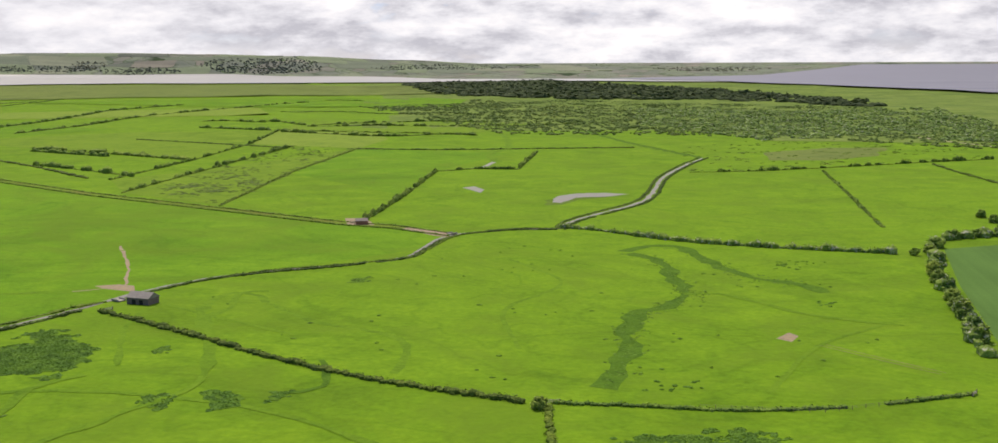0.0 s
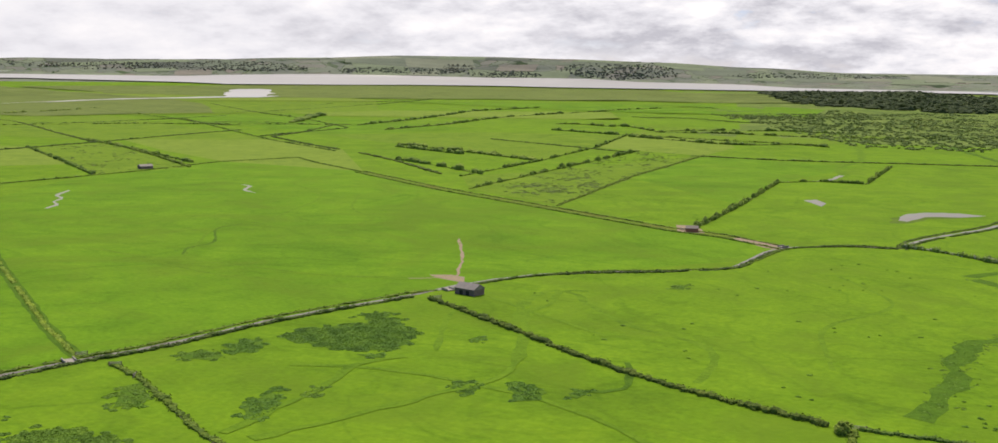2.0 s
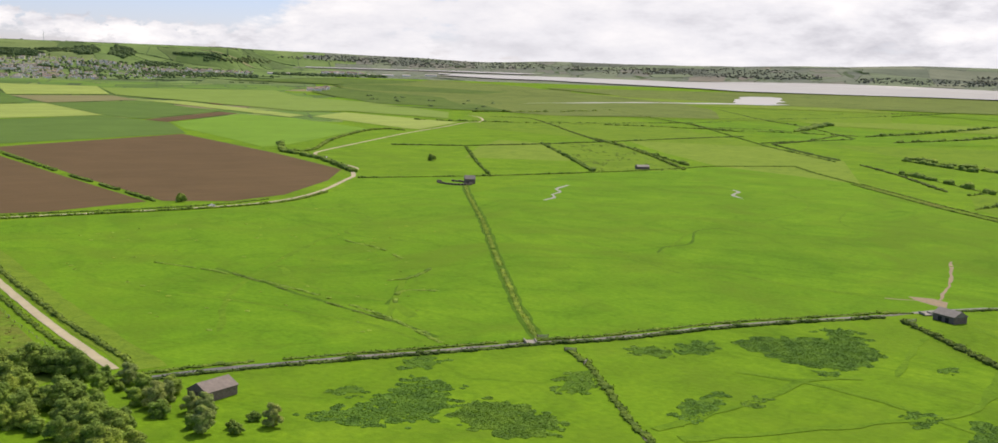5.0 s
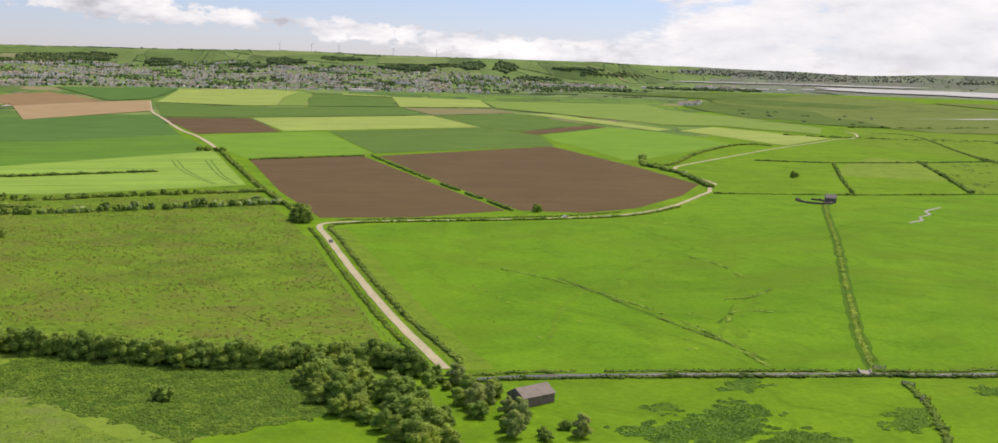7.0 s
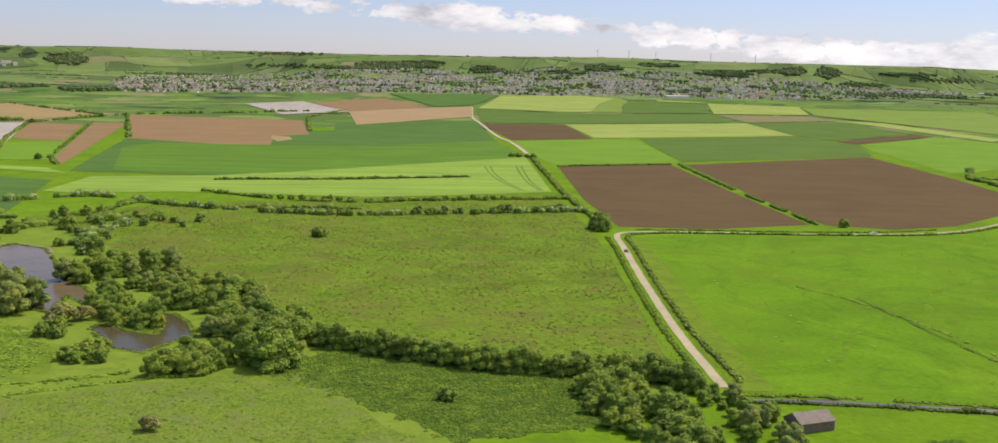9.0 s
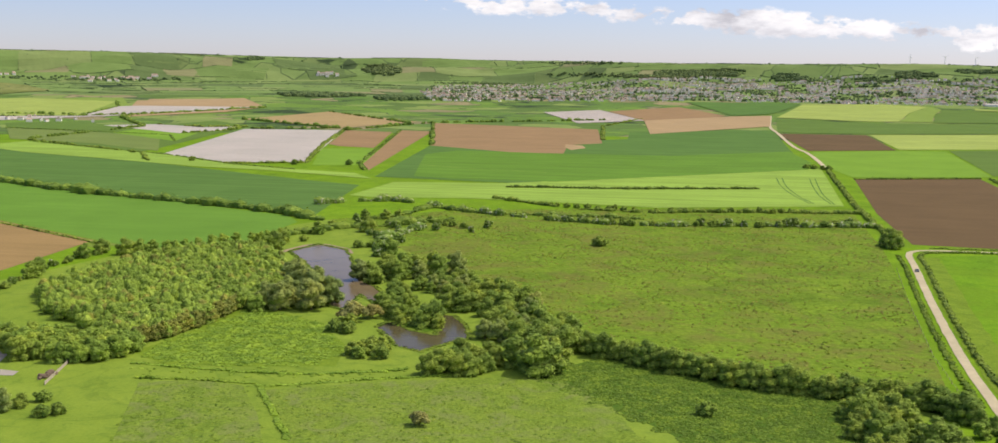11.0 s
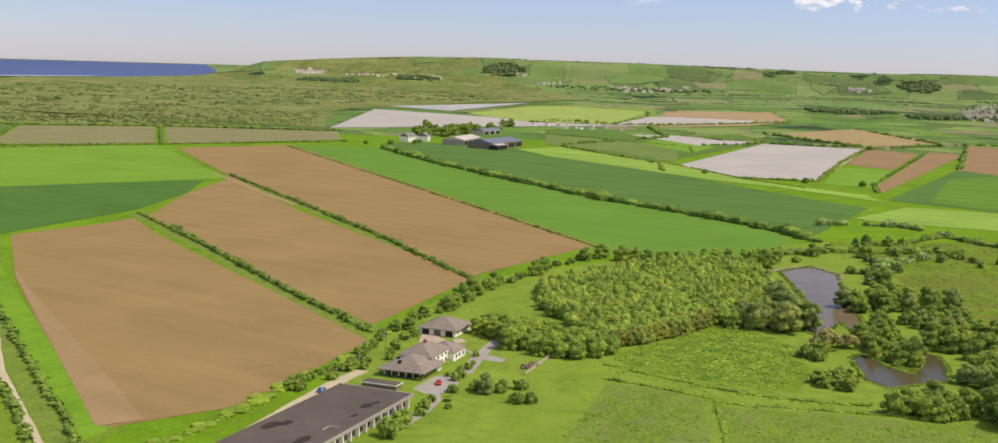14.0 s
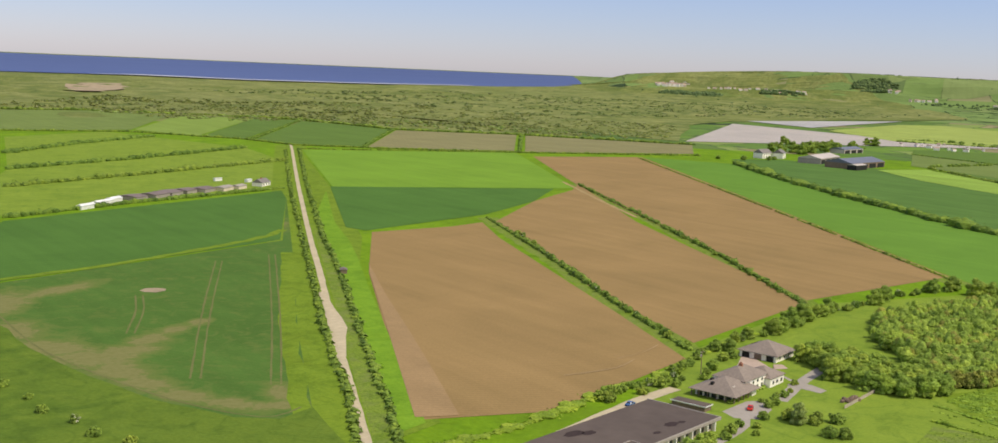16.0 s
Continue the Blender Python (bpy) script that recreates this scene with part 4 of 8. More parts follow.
sheet("field", [(290, -240), (271, -296), (242, -413), (232, -455), (198, -507), (142, -580), (138, -630), (312, -720), (573, -874), (712, -968), (742, -882), (736, -704), (645, -514), (420, -364)], MEADOW, "broad lush green marsh meadow", "field", 0.03)


for i, (pts, mt) in enumerate((([(573, -880), (740, -1090), (900, -1180), (1100, -1100), (880, -960), (740, -890)], LAWN), ([(491, -1078), (735, -1200), (915, -1300), (760, -1500), (576, -1546)], MARSH_DULL),
        ([(373, -1250), (457, -1276), (520, -1300), (576, -1546), (427, -1521), (380, -1400)], LAWN), ([(210, -813), (351, -964), (373, -1248), (200, -1200), (228, -994)], MEADOW),
        ([(900, -1180), (1500, -1500), (1700, -1300), (1300, -1020), (1080, -1040)], MARSH_DULL), ([(915, -1300), (1500, -1560), (1250, -1750), (820, -1560)], MEADOW), ([(760, -2000), (1250, -1760), (1500, -1900), (900, -2300)], LAWN),
        ([(234, -1751), (458, -1819), (632, -1800), (576, -1560), (295, -1520)], MARSH_DULL), ([(1500, -1560), (2000, -1500), (2300, -1900), (1600, -2480), (1280, -2000)], MARSH_DULL), ([(1740, -1290), (2160, -1140), (2400, -1500), (2000, -1490)], MEADOW),
        ([(500, -2350), (900, -2320), (1560, -2520), (1000, -2900), (560, -2800)], MEADOW), ([(1600, -2520), (2280, -1950), (2700, -2500), (2300, -3000)], LAWN), ([(900, -700), (1010, -800), (1100, -900), (1040, -916), (834, -785)], LAWN))):
    sheet("field", pts, mt, "marsh field of slightly different green", "field", 0.05 + 0.004 * i)


def weeds(poly, label="dark green nettle patch in the grass", n=200, seed=1, leaf=None, size=1.0, tall=0.22, bed=True):
    """A low bed of nettles: many small clumps inside a ragged outline."""
    rnd = random.Random(seed)
    xs, ys = [p[0] for p in poly], [p[1] for p in poly]
    v, f = [], []
    for _ in range(int(n * (5.2 if size > 0.9 else 2.6))):
        x, y = rnd.uniform(min(xs) - 2, max(xs) + 2), rnd.uniform(min(ys) - 2, max(ys) + 2)
        w = Vector((noise.noise(Vector((x / 4, y / 4, seed))), noise.noise(Vector((x / 4, y / 4, seed + 7))))) * 8
        if not inside(x + w.x, y + w.y, poly):
            continue
        r = rnd.uniform(0.35, 1.05) * size
        o = Vector((x, y, 0.04))
        r *= 0.92
        lump(rnd, o, Vector((r * 1.3, r * 1.3, tall * rnd.uniform(0.4, 0.9))), v, f, 3, 6)
        leaf_cloud(rnd, [(o, Vector((r * 1.2, r * 1.2, tall * 0.8)))], 5, 0.42 * size, v, f)
    if leaf is None and bed:
        sheet("weed_bed", ragged(poly, 2.5, 2.2), WEED, "close bed of nettles in the grass", "weeds", 0.10)
    return tagged(mesh_ob("weeds", v, f, leaf or LEAF_NETTLE), label, "weeds", kind="stuff")


for i, (pts, n) in enumerate((([(240, -328), (242, -340), (232, -355), (227, -363), (238, -376), (233, -381), (218, -371), (203, -357), (197, -343), (198, -330), (212, -324), (231, -326)], 1500), ([(254, -293), (252, -301), (241, -298), (239, -292), (248, -288)], 120),
        ([(249, -307), (249, -317), (245, -323), (235, -309), (239, -302)], 160), ([(200, -258), (200, -271), (194, -267), (188, -256), (185, -242), (192, -248)], 170), ([(191, -275), (192, -284), (190, -285), (187, -272)], 70), ([(157, -301), (157, -309), (153, -309), (150, -301), (152, -297)], 80),
        ([(143, -311), (143, -317), (135, -315), (129, -310), (128, -302), (133, -298)], 160), ([(123, -313), (122, -319), (119, -315), (119, -309)], 40), ([(202, -273), (202, -277), (198, -275), (198, -272)], 26), ([(204, -321), (197, -325), (194, -322), (199, -320)], 30),
        ([(227, -239), (230, -245), (226, -243), (223, -237)], 40), ([(181, -357), (181, -365), (177, -363), (177, -355)], 40), ([(246, -161), (247, -177), (254, -198), (263, -209), (249, -215), (230, -198), (225, -182), (230, -172)], 700), ([(152, -485), (148, -501), (145, -486)], 60),
        ([(241, -253), (240, -261), (225, -246), (228, -236)], 140), ([(284, -223), (282, -229), (270, -221), (272, -212)], 120), ([(262, -178), (264, -190), (256, -188)], 60), ([(234, -203), (227, -218), (205, -217), (197, -209), (203, -198), (219, -194)], 600),
        ([(20, -284), (16, -292), (3, -297), (-13, -303), (-22, -296), (-14, -288), (4, -284)], 300))):
    weeds(pts, n=n, seed=i + 1, bed=n not in (700, 600, 300))
for i, line in enumerate(([(180, -463), (190, -455), (182, -427), (184, -410), (166, -370), (153, -336), (149, -319), (157, -295), (164, -272), (171, -251), (178, -234)], [(189, -327), (197, -309), (193, -292), (190, -273), (188, -251), (187, -234)])):
    strip("old_creek", line, 3.6, CREEK, "faint darker line of an old creek in the turf", "creek", 0.10, 1.6, seed=230 + i)
strip("old_creek", [(7, -482), (-8, -484), (-22, -470), (-38, -452), (-54, -442), (-73, -435)], 3.0, CREEK, "faint darker line of an old creek in the turf", "creek", 0.10, 1.4, seed=233)
strip("old_creek", [(35, -582), (22, -565), (15, -536), (10, -506), (7, -472), (15, -456), (24, -439), (25, -412), (24, -384), (26, -352), (30, -337)], 7, CREEK_DARK, "dark green line of an old creek", "creek", 0.11, 3.5, seed=91)
strip("old_creek", [(37, -586), (31, -601), (13, -608), (2, -579), (-11, -545), (-25, -521), (-42, -512), (-52, -494)], 6, CREEK_DARK, "dark green line of an old creek", "creek", 0.11, 3.0, seed=92)
weeds([(38, -582), (25, -563), (18, -536), (13, -506), (10, -474), (18, -460), (28, -439), (30, -412), (28, -384), (29, -352), (31, -335), (22, -352), (20, -384), (20, -412), (19, -436), (10, -450), (0, -466), (-2, -486), (6, -508), (11, -536), (18, -567), (33, -586)], "dark rushes along an old creek bed", 1100, 5, LEAF_RUSH, 0.8, 0.16)
weeds([(24, -606), (4, -589), (-16, -552), (-28, -528), (-43, -516), (-39, -506), (-23, -516), (-8, -540), (5, -574), (14, -602)], "dark rushes along an old creek bed", 400, 6, LEAF_RUSH, 0.8, 0.16)
tussocks_at = (([(-34, -570), (-60, -573), (-54, -547), (-37, -544)], 60), ([(-46, -475), (-64, -474), (-62, -462), (-47, -463)], 50), ([(18, -350), (-2, -350), (-4, -336), (16, -334)], 40))
sheet("bare_patch", [(-26, -408), (-31, -418), (-34, -413), (-31, -404)], MUD, "trampled bare mud at a feeding place", "mud", 0.06)
strip("farm_track", [(262, -449), (252, -457), (247, -467), (254, -481), (267, -508), (284, -538), (302, -567)], 1.5, MUD, "pale muddy cattle track up the field", "track", 0.07, 0.8)
sheet("bare_patch", [(242, -454), (252, -457), (259, -462), (250, -467), (242, -465), (235, -452)], MUD, "trampled bare mud round the stone barn", "mud", 0.06)

sheet("field", [(-122, -618), (-160, -640), (-190, -560), (-150, -400), (-98, -390), (-104, -453), (-109, -516)], WHEAT_MID, "deep green corn beyond the thorn hedge", "field", 0.06)

# far flat woods towards the sea
def far_wood(poly, n, seed, label, leaf=None, size=(16, 30), tall=9.0):
    rnd = random.Random(seed)
    xs, ys = [p[0] for p in poly], [p[1] for p in poly]
    v, f = [], []
    for _ in range(n):
        x, y = rnd.uniform(min(xs), max(xs)), rnd.uniform(min(ys), max(ys))
        if not inside(x, y, poly):
            continue
        r = rnd.uniform(*size) * 0.5
        o = on_land(x, y, tall * 0.3)
        lump(rnd, o, Vector((r, r, tall * rnd.uniform(0.5, 0.9))), v, f, 4, 6)
        leaf_cloud(rnd, [(o, Vector((r, r, tall * 0.8)))], 9, r * 0.55, v, f)
    return tagged(mesh_ob("woodland", v, f, leaf or LEAF_FAR), label, "wood", kind="stuff")


far_wood([(1126, -4374), (672, -5017), (-38, -3540), (-382, -2571), (-325, -2339), (-58, -2735), (313, -2790), (708, -3172)], 2600, 1, "dark conifer plantation on the dunes", LEAF_PINE, (20, 44), 7)
far_wood([(250, -1500), (700, -2350), (300, -2750), (-330, -2330), (-480, -1400), (-300, -1300), (-100, -1500)], 9000, 2, "grey green scrub on the dune slacks", LEAF_SCRUB_S, (3, 11), 1.8)
sheet("dune_land", ragged([(317, -1941), (95, -1749), (-73, -1411), (-229, -1545), (-330, -1397), (-409, -1732), (-600, -2400), (-500, -3000), (-124, -2500), (136, -2504), (437, -2674)], 120, 70), DUNE_S, "rough green dune slack under scrub", "dunes", 0.3)
far_wood([(95, -1749), (-73, -1411), (-229, -1545), (-330, -1397), (-420, -1700), (-440, -2300), (-124, -2200), (136, -2304)], 1500, 14, "dense thorn scrub along the dune foot", LEAF_MAY, (6, 17), 3.0)
sheet("field", ragged([(-64, -1238), (-136, -1317), (-197, -1324), (-174, -1210), (-119, -1151), (-65, -1144)], 20, 14), SALTING, "brownish rushy rough pasture", "field", 0.1)
strip("farm_track", [(-260, -1499), (-287, -1413), (-316, -1338)], 4, GRAVEL, "pale sandy track at the dune foot", "track", 0.5, 0.8)
hedge([(-209, -1121), (-216, -1036), (-227, -955)], 4, 1.0, LEAF_REED_MID, "overgrown ditch across the marsh", 5, 0.8, 0.1, 113, True, "ditch_bank", "ditch bank", 0.6, "stuff")
strip("old_creek", [(181, -1674), (100, -1414), (42, -1269), (1, -1166)], 8, CREEK_DARK, "dark line of an old creek in the turf", "creek", 0.1, 3.0, seed=240)

# old creek lines in the turf
for i, (line, w) in enumerate((([(453, -437), (396, -434), (356, -437), (298, -437), (255, -458)], 2.4), ([(389, -443), (414, -483), (442, -531), (432, -567)], 1.8), ([(434, -564), (454, -615), (487, -695), (560, -760)], 1.8),
        ([(181, -392), (195, -436), (193, -457), (180, -452), (172, -440)], 4.0), ([(172, -440), (141, -409), (109, -393), (97, -372), (94, -343)], 3.2), ([(330, -560), (350, -600), (420, -640), (470, -720)], 1.6),
        ([(345, -185), (400, -215), (455, -262), (520, -330)], 3.0), ([(330, -255), (360, -262), (400, -250), (450, -262)], 3.4), ([(470, -360), (520, -340), (560, -380), (600, -390)], 2.2),
        ([(60, -380), (75, -440), (60, -500), (95, -560)], 2.0), ([(-20, -340), (-40, -400), (-70, -440)], 2.0), ([(215, -300), (180, -310), (120, -300), (60, -262)], 2.6))):
    strip("old_creek", line, w, CREEK, "faint darker line of an old creek in the turf", "creek", 0.07, w * 0.35, seed=i)
strip("tyre_track", [(-40, -400), (-56, -384), (-73, -368)], 0.5, WORN, "pale tyre track across the grass", "track", 0.08, 0.1)
strip("tyre_track", [(-42, -402), (-58, -386), (-75, -370)], 0.5, WORN, "pale tyre track across the grass", "track", 0.08, 0.1)
strip("pool", [(594, -542), (606, -562), (618, -570), (630, -588), (648, -600), (664, -627)], 2.4, STREAM, "thin flood puddle in the meadow", "pool", 0.07, 1.0)
strip("pool", [(586, -730), (574, -723), (560, -700), (541, -689)], 2.4, STREAM, "thin flood puddle in the meadow", "pool", 0.07, 1.0)
sheet("bare_patch", [(216, -688), (206, -660), (190, -662), (196, -676), (206, -690)], MUD, "trampled bare mud at the field gate", "mud", 0.12)
sheet("bare_patch", [(142, -640), (136, -622), (146, -626), (170, -650), (166, -656)], MUD, "trampled bare mud at the bank end", "mud", 0.12)
far_wood([(2560, -1420), (2500, -1560), (2080, -1660), (1780, -1400), (1830, -1320), (2300, -1440)], 22, 9, "clump of trees round a marsh farm", None, (6, 15), 4)


def tussocks(poly, n, seed, label, leaf, r0=0.8, r1=2.2, tall=0.7, leaves=5):
    rnd = random.Random(seed)
    xs, ys = [q[0] for q in poly], [q[1] for q in poly]
    v, f = [], []
    for _ in range(n):
        x, y = rnd.uniform(min(xs), max(xs)), rnd.uniform(min(ys), max(ys))
        if not inside(x, y, poly) or noise.noise(Vector((x / 30, y / 30, seed))) < rnd.uniform(-0.25, 0.4):
            continue
        r = rnd.uniform(r0, r1)
        o = Vector((x, y, 0.05))
        lump(rnd, o, Vector((r * rnd.uniform(0.8, 1.6), r, tall * rnd.uniform(0.5, 1.1))), v, f, 3, 6)
        leaf_cloud(rnd, [(o, Vector((r, r, tall)))], leaves, 0.5, v, f)
    return tagged(mesh_ob("tussocks", v, f, leaf), label, "tussocks", kind="stuff")


tussocks([(467, -1300), (436, -985), (410, -816), (319, -742), (345, -950), (373, -1250)], 1500, 1, "dark rush tussocks in rough pasture", LEAF_REED_MID, 0.9, 3.0, 0.5)
tussocks([(404, -830), (390, -960), (350, -900), (340, -800)], 700, 21, "dark rush tussocks in rough pasture", LEAF_REED_MID, 1.0, 3.2, 0.5)
tussocks([(9, -1013), (-50, -1033), (-193, -1130), (-276, -1184), (-320, -1500), (-60, -1420), (20, -1300)], 900, 2, "dark rush tussocks in rough pasture", LEAF_REED, 1.2, 3.0)
tussocks([(1040, -916), (1020, -1017), (725, -824), (741, -724)], 900, 3, "dark rush tussocks in rough pasture", LEAF_REED_MID, 1.0, 3.0, 0.5)
PASTURE = [(651, -150), (842, -154), (790, 43), (760, 120), (690, 190), (606, 128), (545, 92), (500, 60), (464, 28), (420, 6), (383, -12), (342, -70), (330, -126), (391, -131), (582, -146)]
tussocks(PASTURE, 11000, 4, "brown sedge tussocks in boggy pasture", LEAF_BOG, 0.3, 0.85, 0.4, 3)
tussocks(PASTURE, 9000, 8, "green rush tufts in boggy pasture", LEAF_TUFT, 0.3, 1.2, 0.45, 3)
tussocks([(60, -340), (140, -380), (210, -440), (150, -520), (90, -600), (-60, -560), (-70, -360)], 260, 5, "scattered dark thistle tufts in grass", LEAF_NETTLE, 0.5, 1.1, 0.4)
tussocks([(330, -170), (600, -190), (640, -380), (560, -420), (310, -280)], 260, 6, "scattered darker grass tufts in meadow", LEAF_GRASS, 0.6, 1.4, 0.3)
for i, (pts, n) in enumerate(tussocks_at):
    tussocks(pts, n, 60 + i, "cluster of dark thistle tufts in grass", LEAF_NETTLE, 0.5, 1.2, 0.4)
hedge([(-92, -394), (-94, -421), (-98, -452), (-101, -495), (-102, -530), (-110, -581), (-118, -628), (-135, -655), (-160, -668)], 5.0, 3.2, LEAF_MAY, "overgrown hawthorn hedge white with blossom", 8, 0.7, 0.22, 160, True, bumpy=1.0)


def marsh_ditch(line, seed):
    """A far wet ditch: a dark rushy line with the odd bush."""
    hedge(line, 5.0, 1.3, LEAF_REED_DARK, "dark rushy ditch between marsh fields", 3, 0.9, 0.0, seed, True, "ditch_bank", "ditch bank", 0.5, "stuff")
    hedge(line, 4.0, 2.0, LEAF_HEDGE, "odd bushes along a marsh ditch", 4, 1.0, 0.75, seed + 50, True, bumpy=1.0)


def marsh_hedge(line, seed):
    hedge(line, 5.0, 1.3, LEAF_REED_DARK, "dark rushy ditch between marsh fields", 3, 0.9, 0.0, seed, True, "ditch_bank", "ditch bank", 0.5, "stuff")
    hedge(line, 6.0, 3.2, LEAF_HEDGE, "straggling thorn hedge across the marsh", 6, 1.0, 0.38, seed + 50, True, bumpy=1.2)


def marsh_clump(line, seed):
    hedge(line, 12, 4.2, LEAF_HEDGE, "clump of thorn bushes on the marsh", 8, 1.1, 0.2, seed, False, bumpy=1.2, name="bush_clump", category="bushes")


marsh_ditch([(944, -1224), (978, -1345), (1048, -1516), (1021, -1524)], 300)
marsh_ditch([(1621, -2106), (1589, -2188), (1612, -2383), (1594, -2623)], 301)
marsh_hedge([(1012, -1526), (1042, -1714), (1090, -1945), (1145, -2172), (1128, -2437)], 302)
marsh_hedge([(913, -1453), (922, -1644), (965, -1900), (957, -2097), (935, -2337), (893, -2589)], 303)
marsh_clump([(1190, -1630), (1260, -1768)], 304)
marsh_ditch([(944, -1224), (832, -1144), (746, -1090)], 305)
marsh_ditch([(696, -1059), (612, -995), (504, -898)], 306)
marsh_ditch([(689, -1357), (589, -1310), (459, -1246)], 307)
marsh_hedge([(791, -1784), (751, -1795), (696, -1768), (649, -1760), (580, -1682), (535, -1732), (483, -1766)], 308)
marsh_hedge([(464, -1772), (420, -1804), (345, -1785), (317, -1793)], 309)
marsh_hedge([(718, -1608), (664, -1588), (593, -1557)], 310)
marsh_hedge([(568, -1649), (459, -1679), (361, -1672), (235, -1706), (185, -1755)], 311)
marsh_hedge([(560, -1519), (475, -1484), (396, -1451), (331, -1496), (286, -1481)], 312)
marsh_ditch([(772, -2090), (640, -2071), (496, -1982)], 313)
marsh_ditch([(966, -2705), (748, -2675)], 314)
marsh_ditch([(381, -1237), (273, -1238), (173, -1265), (73, -1292)], 315)
strip("old_creek", [(194, -1668), (125, -1499), (68, -1323), (37, -1239), (11, -1188)], 9, CREEK, "dark line of an old creek in the turf", "creek", 0.09, 3.0, seed=16)
strip("old_creek", [(307, -1589), (256, -1502), (211, -1284), (215, -1190), (192, -1094)], 9, CREEK, "dark line of an old creek in the turf", "creek", 0.09, 3.0, seed=17)
strip("stream", [(194, -1108), (196, -1038), (212, -1014), (231, -996)], 4.5, STREAM, "winding pale muddy marsh stream", "stream", 0.07, 1.0)
far_wood([(578, -2817), (342, -2469), (25, -2114), (19, -1716), (148, -1766), (348, -2100)], 700, 11, "dense green scrub at the dune foot", LEAF_SCRUB_S, (7, 18), 2.6)
marsh_hedge([(1732, -1337), (1721, -1415), (1709, -1496), (1739, -1656)], 320)
marsh_ditch([(1570, -1252), (1520, -1292), (1353, -1202), (1217, -1118), (1048, -1018)], 321)
marsh_ditch([(1412, -1253), (1374, -1327), (1372, -1412), (1366, -1516), (1376, -1647)], 322)
marsh_ditch([(1064, -723), (1032, -795), (1026, -879), (1034, -994), (1055, -1165), (1071, -1317)], 323)
marsh_ditch([(1812, -1743), (1503, -1579), (1350, -1498), (1203, -1413), (1151, -1413)], 324)
marsh_ditch([(1778, -2074), (1455, -1818), (1225, -1660), (987, -1462)], 325)
marsh_ditch([(1474, -1724), (1442, -1884), (1470, -2150), (1556, -2555), (1628, -2803)], 326)
marsh_ditch([(1244, -1460), (1174, -1506), (1086, -1508)], 327)
marsh_clump([(1134, -1521), (1218, -1688)], 328)
marsh_ditch([(963, -1227), (979, -1442)], 329)
strip("old_creek", [(456, -235), (408, -238), (360, -241), (320, -245), (301, -244)], 2.0, CREEK_DARK, "faint darker line of an old creek in the turf", "creek", 0.09, 0.8, seed=200)
strip("old_creek", [(354, -259), (384, -285), (401, -300)], 2.2, CREEK_DARK, "faint darker line of an old creek in the turf", "creek", 0.09, 0.8, seed=201)
strip("old_creek", [(443, -441), (382, -422), (342, -413), (315, -416)], 1.6, CREEK, "faint darker line of an old creek in the turf", "creek", 0.09, 0.8, seed=202)
strip("old_creek", [(448, -439), (360, -426), (293, -438), (248, -452)], 1.6, CREEK, "faint darker line of an old creek in the turf", "creek", 0.09, 0.8, seed=203)
strip("old_creek", [(393, -447), (406, -466), (407, -487), (440, -529), (437, -562)], 1.4, CREEK_DARK, "faint darker line of an old creek in the turf", "creek", 0.09, 0.8, seed=204)
strip("old_creek", [(414, -201), (388, -213), (360, -223), (326, -235), (291, -236)], 2.2, CREEK, "faint darker line of an old creek in the turf", "creek", 0.09, 0.8, seed=205)
strip("old_creek", [(332, -244), (379, -281), (402, -299)], 2.6, CREEK, "faint darker line of an old creek in the turf", "creek", 0.09, 0.8, seed=206)
strip("old_creek", [(312, -517), (292, -554), (254, -550), (200, -547)], 1.8, CREEK, "faint darker line of an old creek in the turf", "creek", 0.09, 0.8, seed=207)
strip("old_creek", [(184, -339), (208, -392), (212, -428), (182, -411), (142, -388)], 2.4, CREEK, "faint darker line of an old creek in the turf", "creek", 0.09, 0.8, seed=208)
strip("old_creek", [(123, -316), (111, -326), (121, -356)], 2.2, CREEK_DARK, "faint darker line of an old creek in the turf", "creek", 0.09, 0.8, seed=209)
hedge([(456, -235), (408, -238), (360, -241), (320, -245), (301, -244)], 1.4, 0.5, LEAF_REED, "broken line of rushes in the meadow", 4, 0.5, 0.5, 210, True, "rushes", "rushes", 0.8, "stuff")

# broken tufts along the old diagonal creek and other faint lines of the meadow
for i, (line, gap) in enumerate((([(481, -218), (451, -231), (402, -242), (362, -246), (331, -246), (294, -241)], 0.35), ([(395, -286), (396, -298), (410, -318)], 0.3), ([(356, -263), (374, -279), (367, -290)], 0.4), ([(497, -326), (472, -328), (440, -322)], 0.5))):
    hedge(line, 1.8, 0.5, LEAF_GRASS, "broken line of dark grass tufts in the meadow", 5, 0.45, gap, 230 + i, True, "grass_tufts", "grass", 0.9, "stuff")

# ---- roads and fields, east side ----
ROAD = [(316, -138), (391, -141), (484, -148), (582, -157), (630, -161), (646, -166), (652, -178), (653, -211), (650, -267), (651, -327), (662, -374), (697, -423), (762, -484), (782, -502), (812, -520), (845, -542), (924, -557), (978, -578), (1011, -605), (1097, -701), (1222, -844), (1331, -981), (1415, -1081), (1433, -1122), (1479, -1165), (1556, -1216), (1602, -1229)]
strip("road", ROAD, 3.6, TARMAC, "narrow pale country lane bending through the fields", "road", 0.12, 0.25)
strip("verge", [(x - 4, y - 9) for x, y in ROAD[:5]], 12, VERGE, "lush roadside verge", "verge", 0.07, 0.8)
hedge([(322, -145), (391, -146.5), (484, -153.5), (582, -163), (632, -168), (645, -184), (647, -211), (645, -267), (645, -327), (657, -378), (693, -427)], 2.4, 1.5, LEAF_HEDGE, "leafy hedge bank beside the lane", 8, 0.6, 0.05, 40, True)
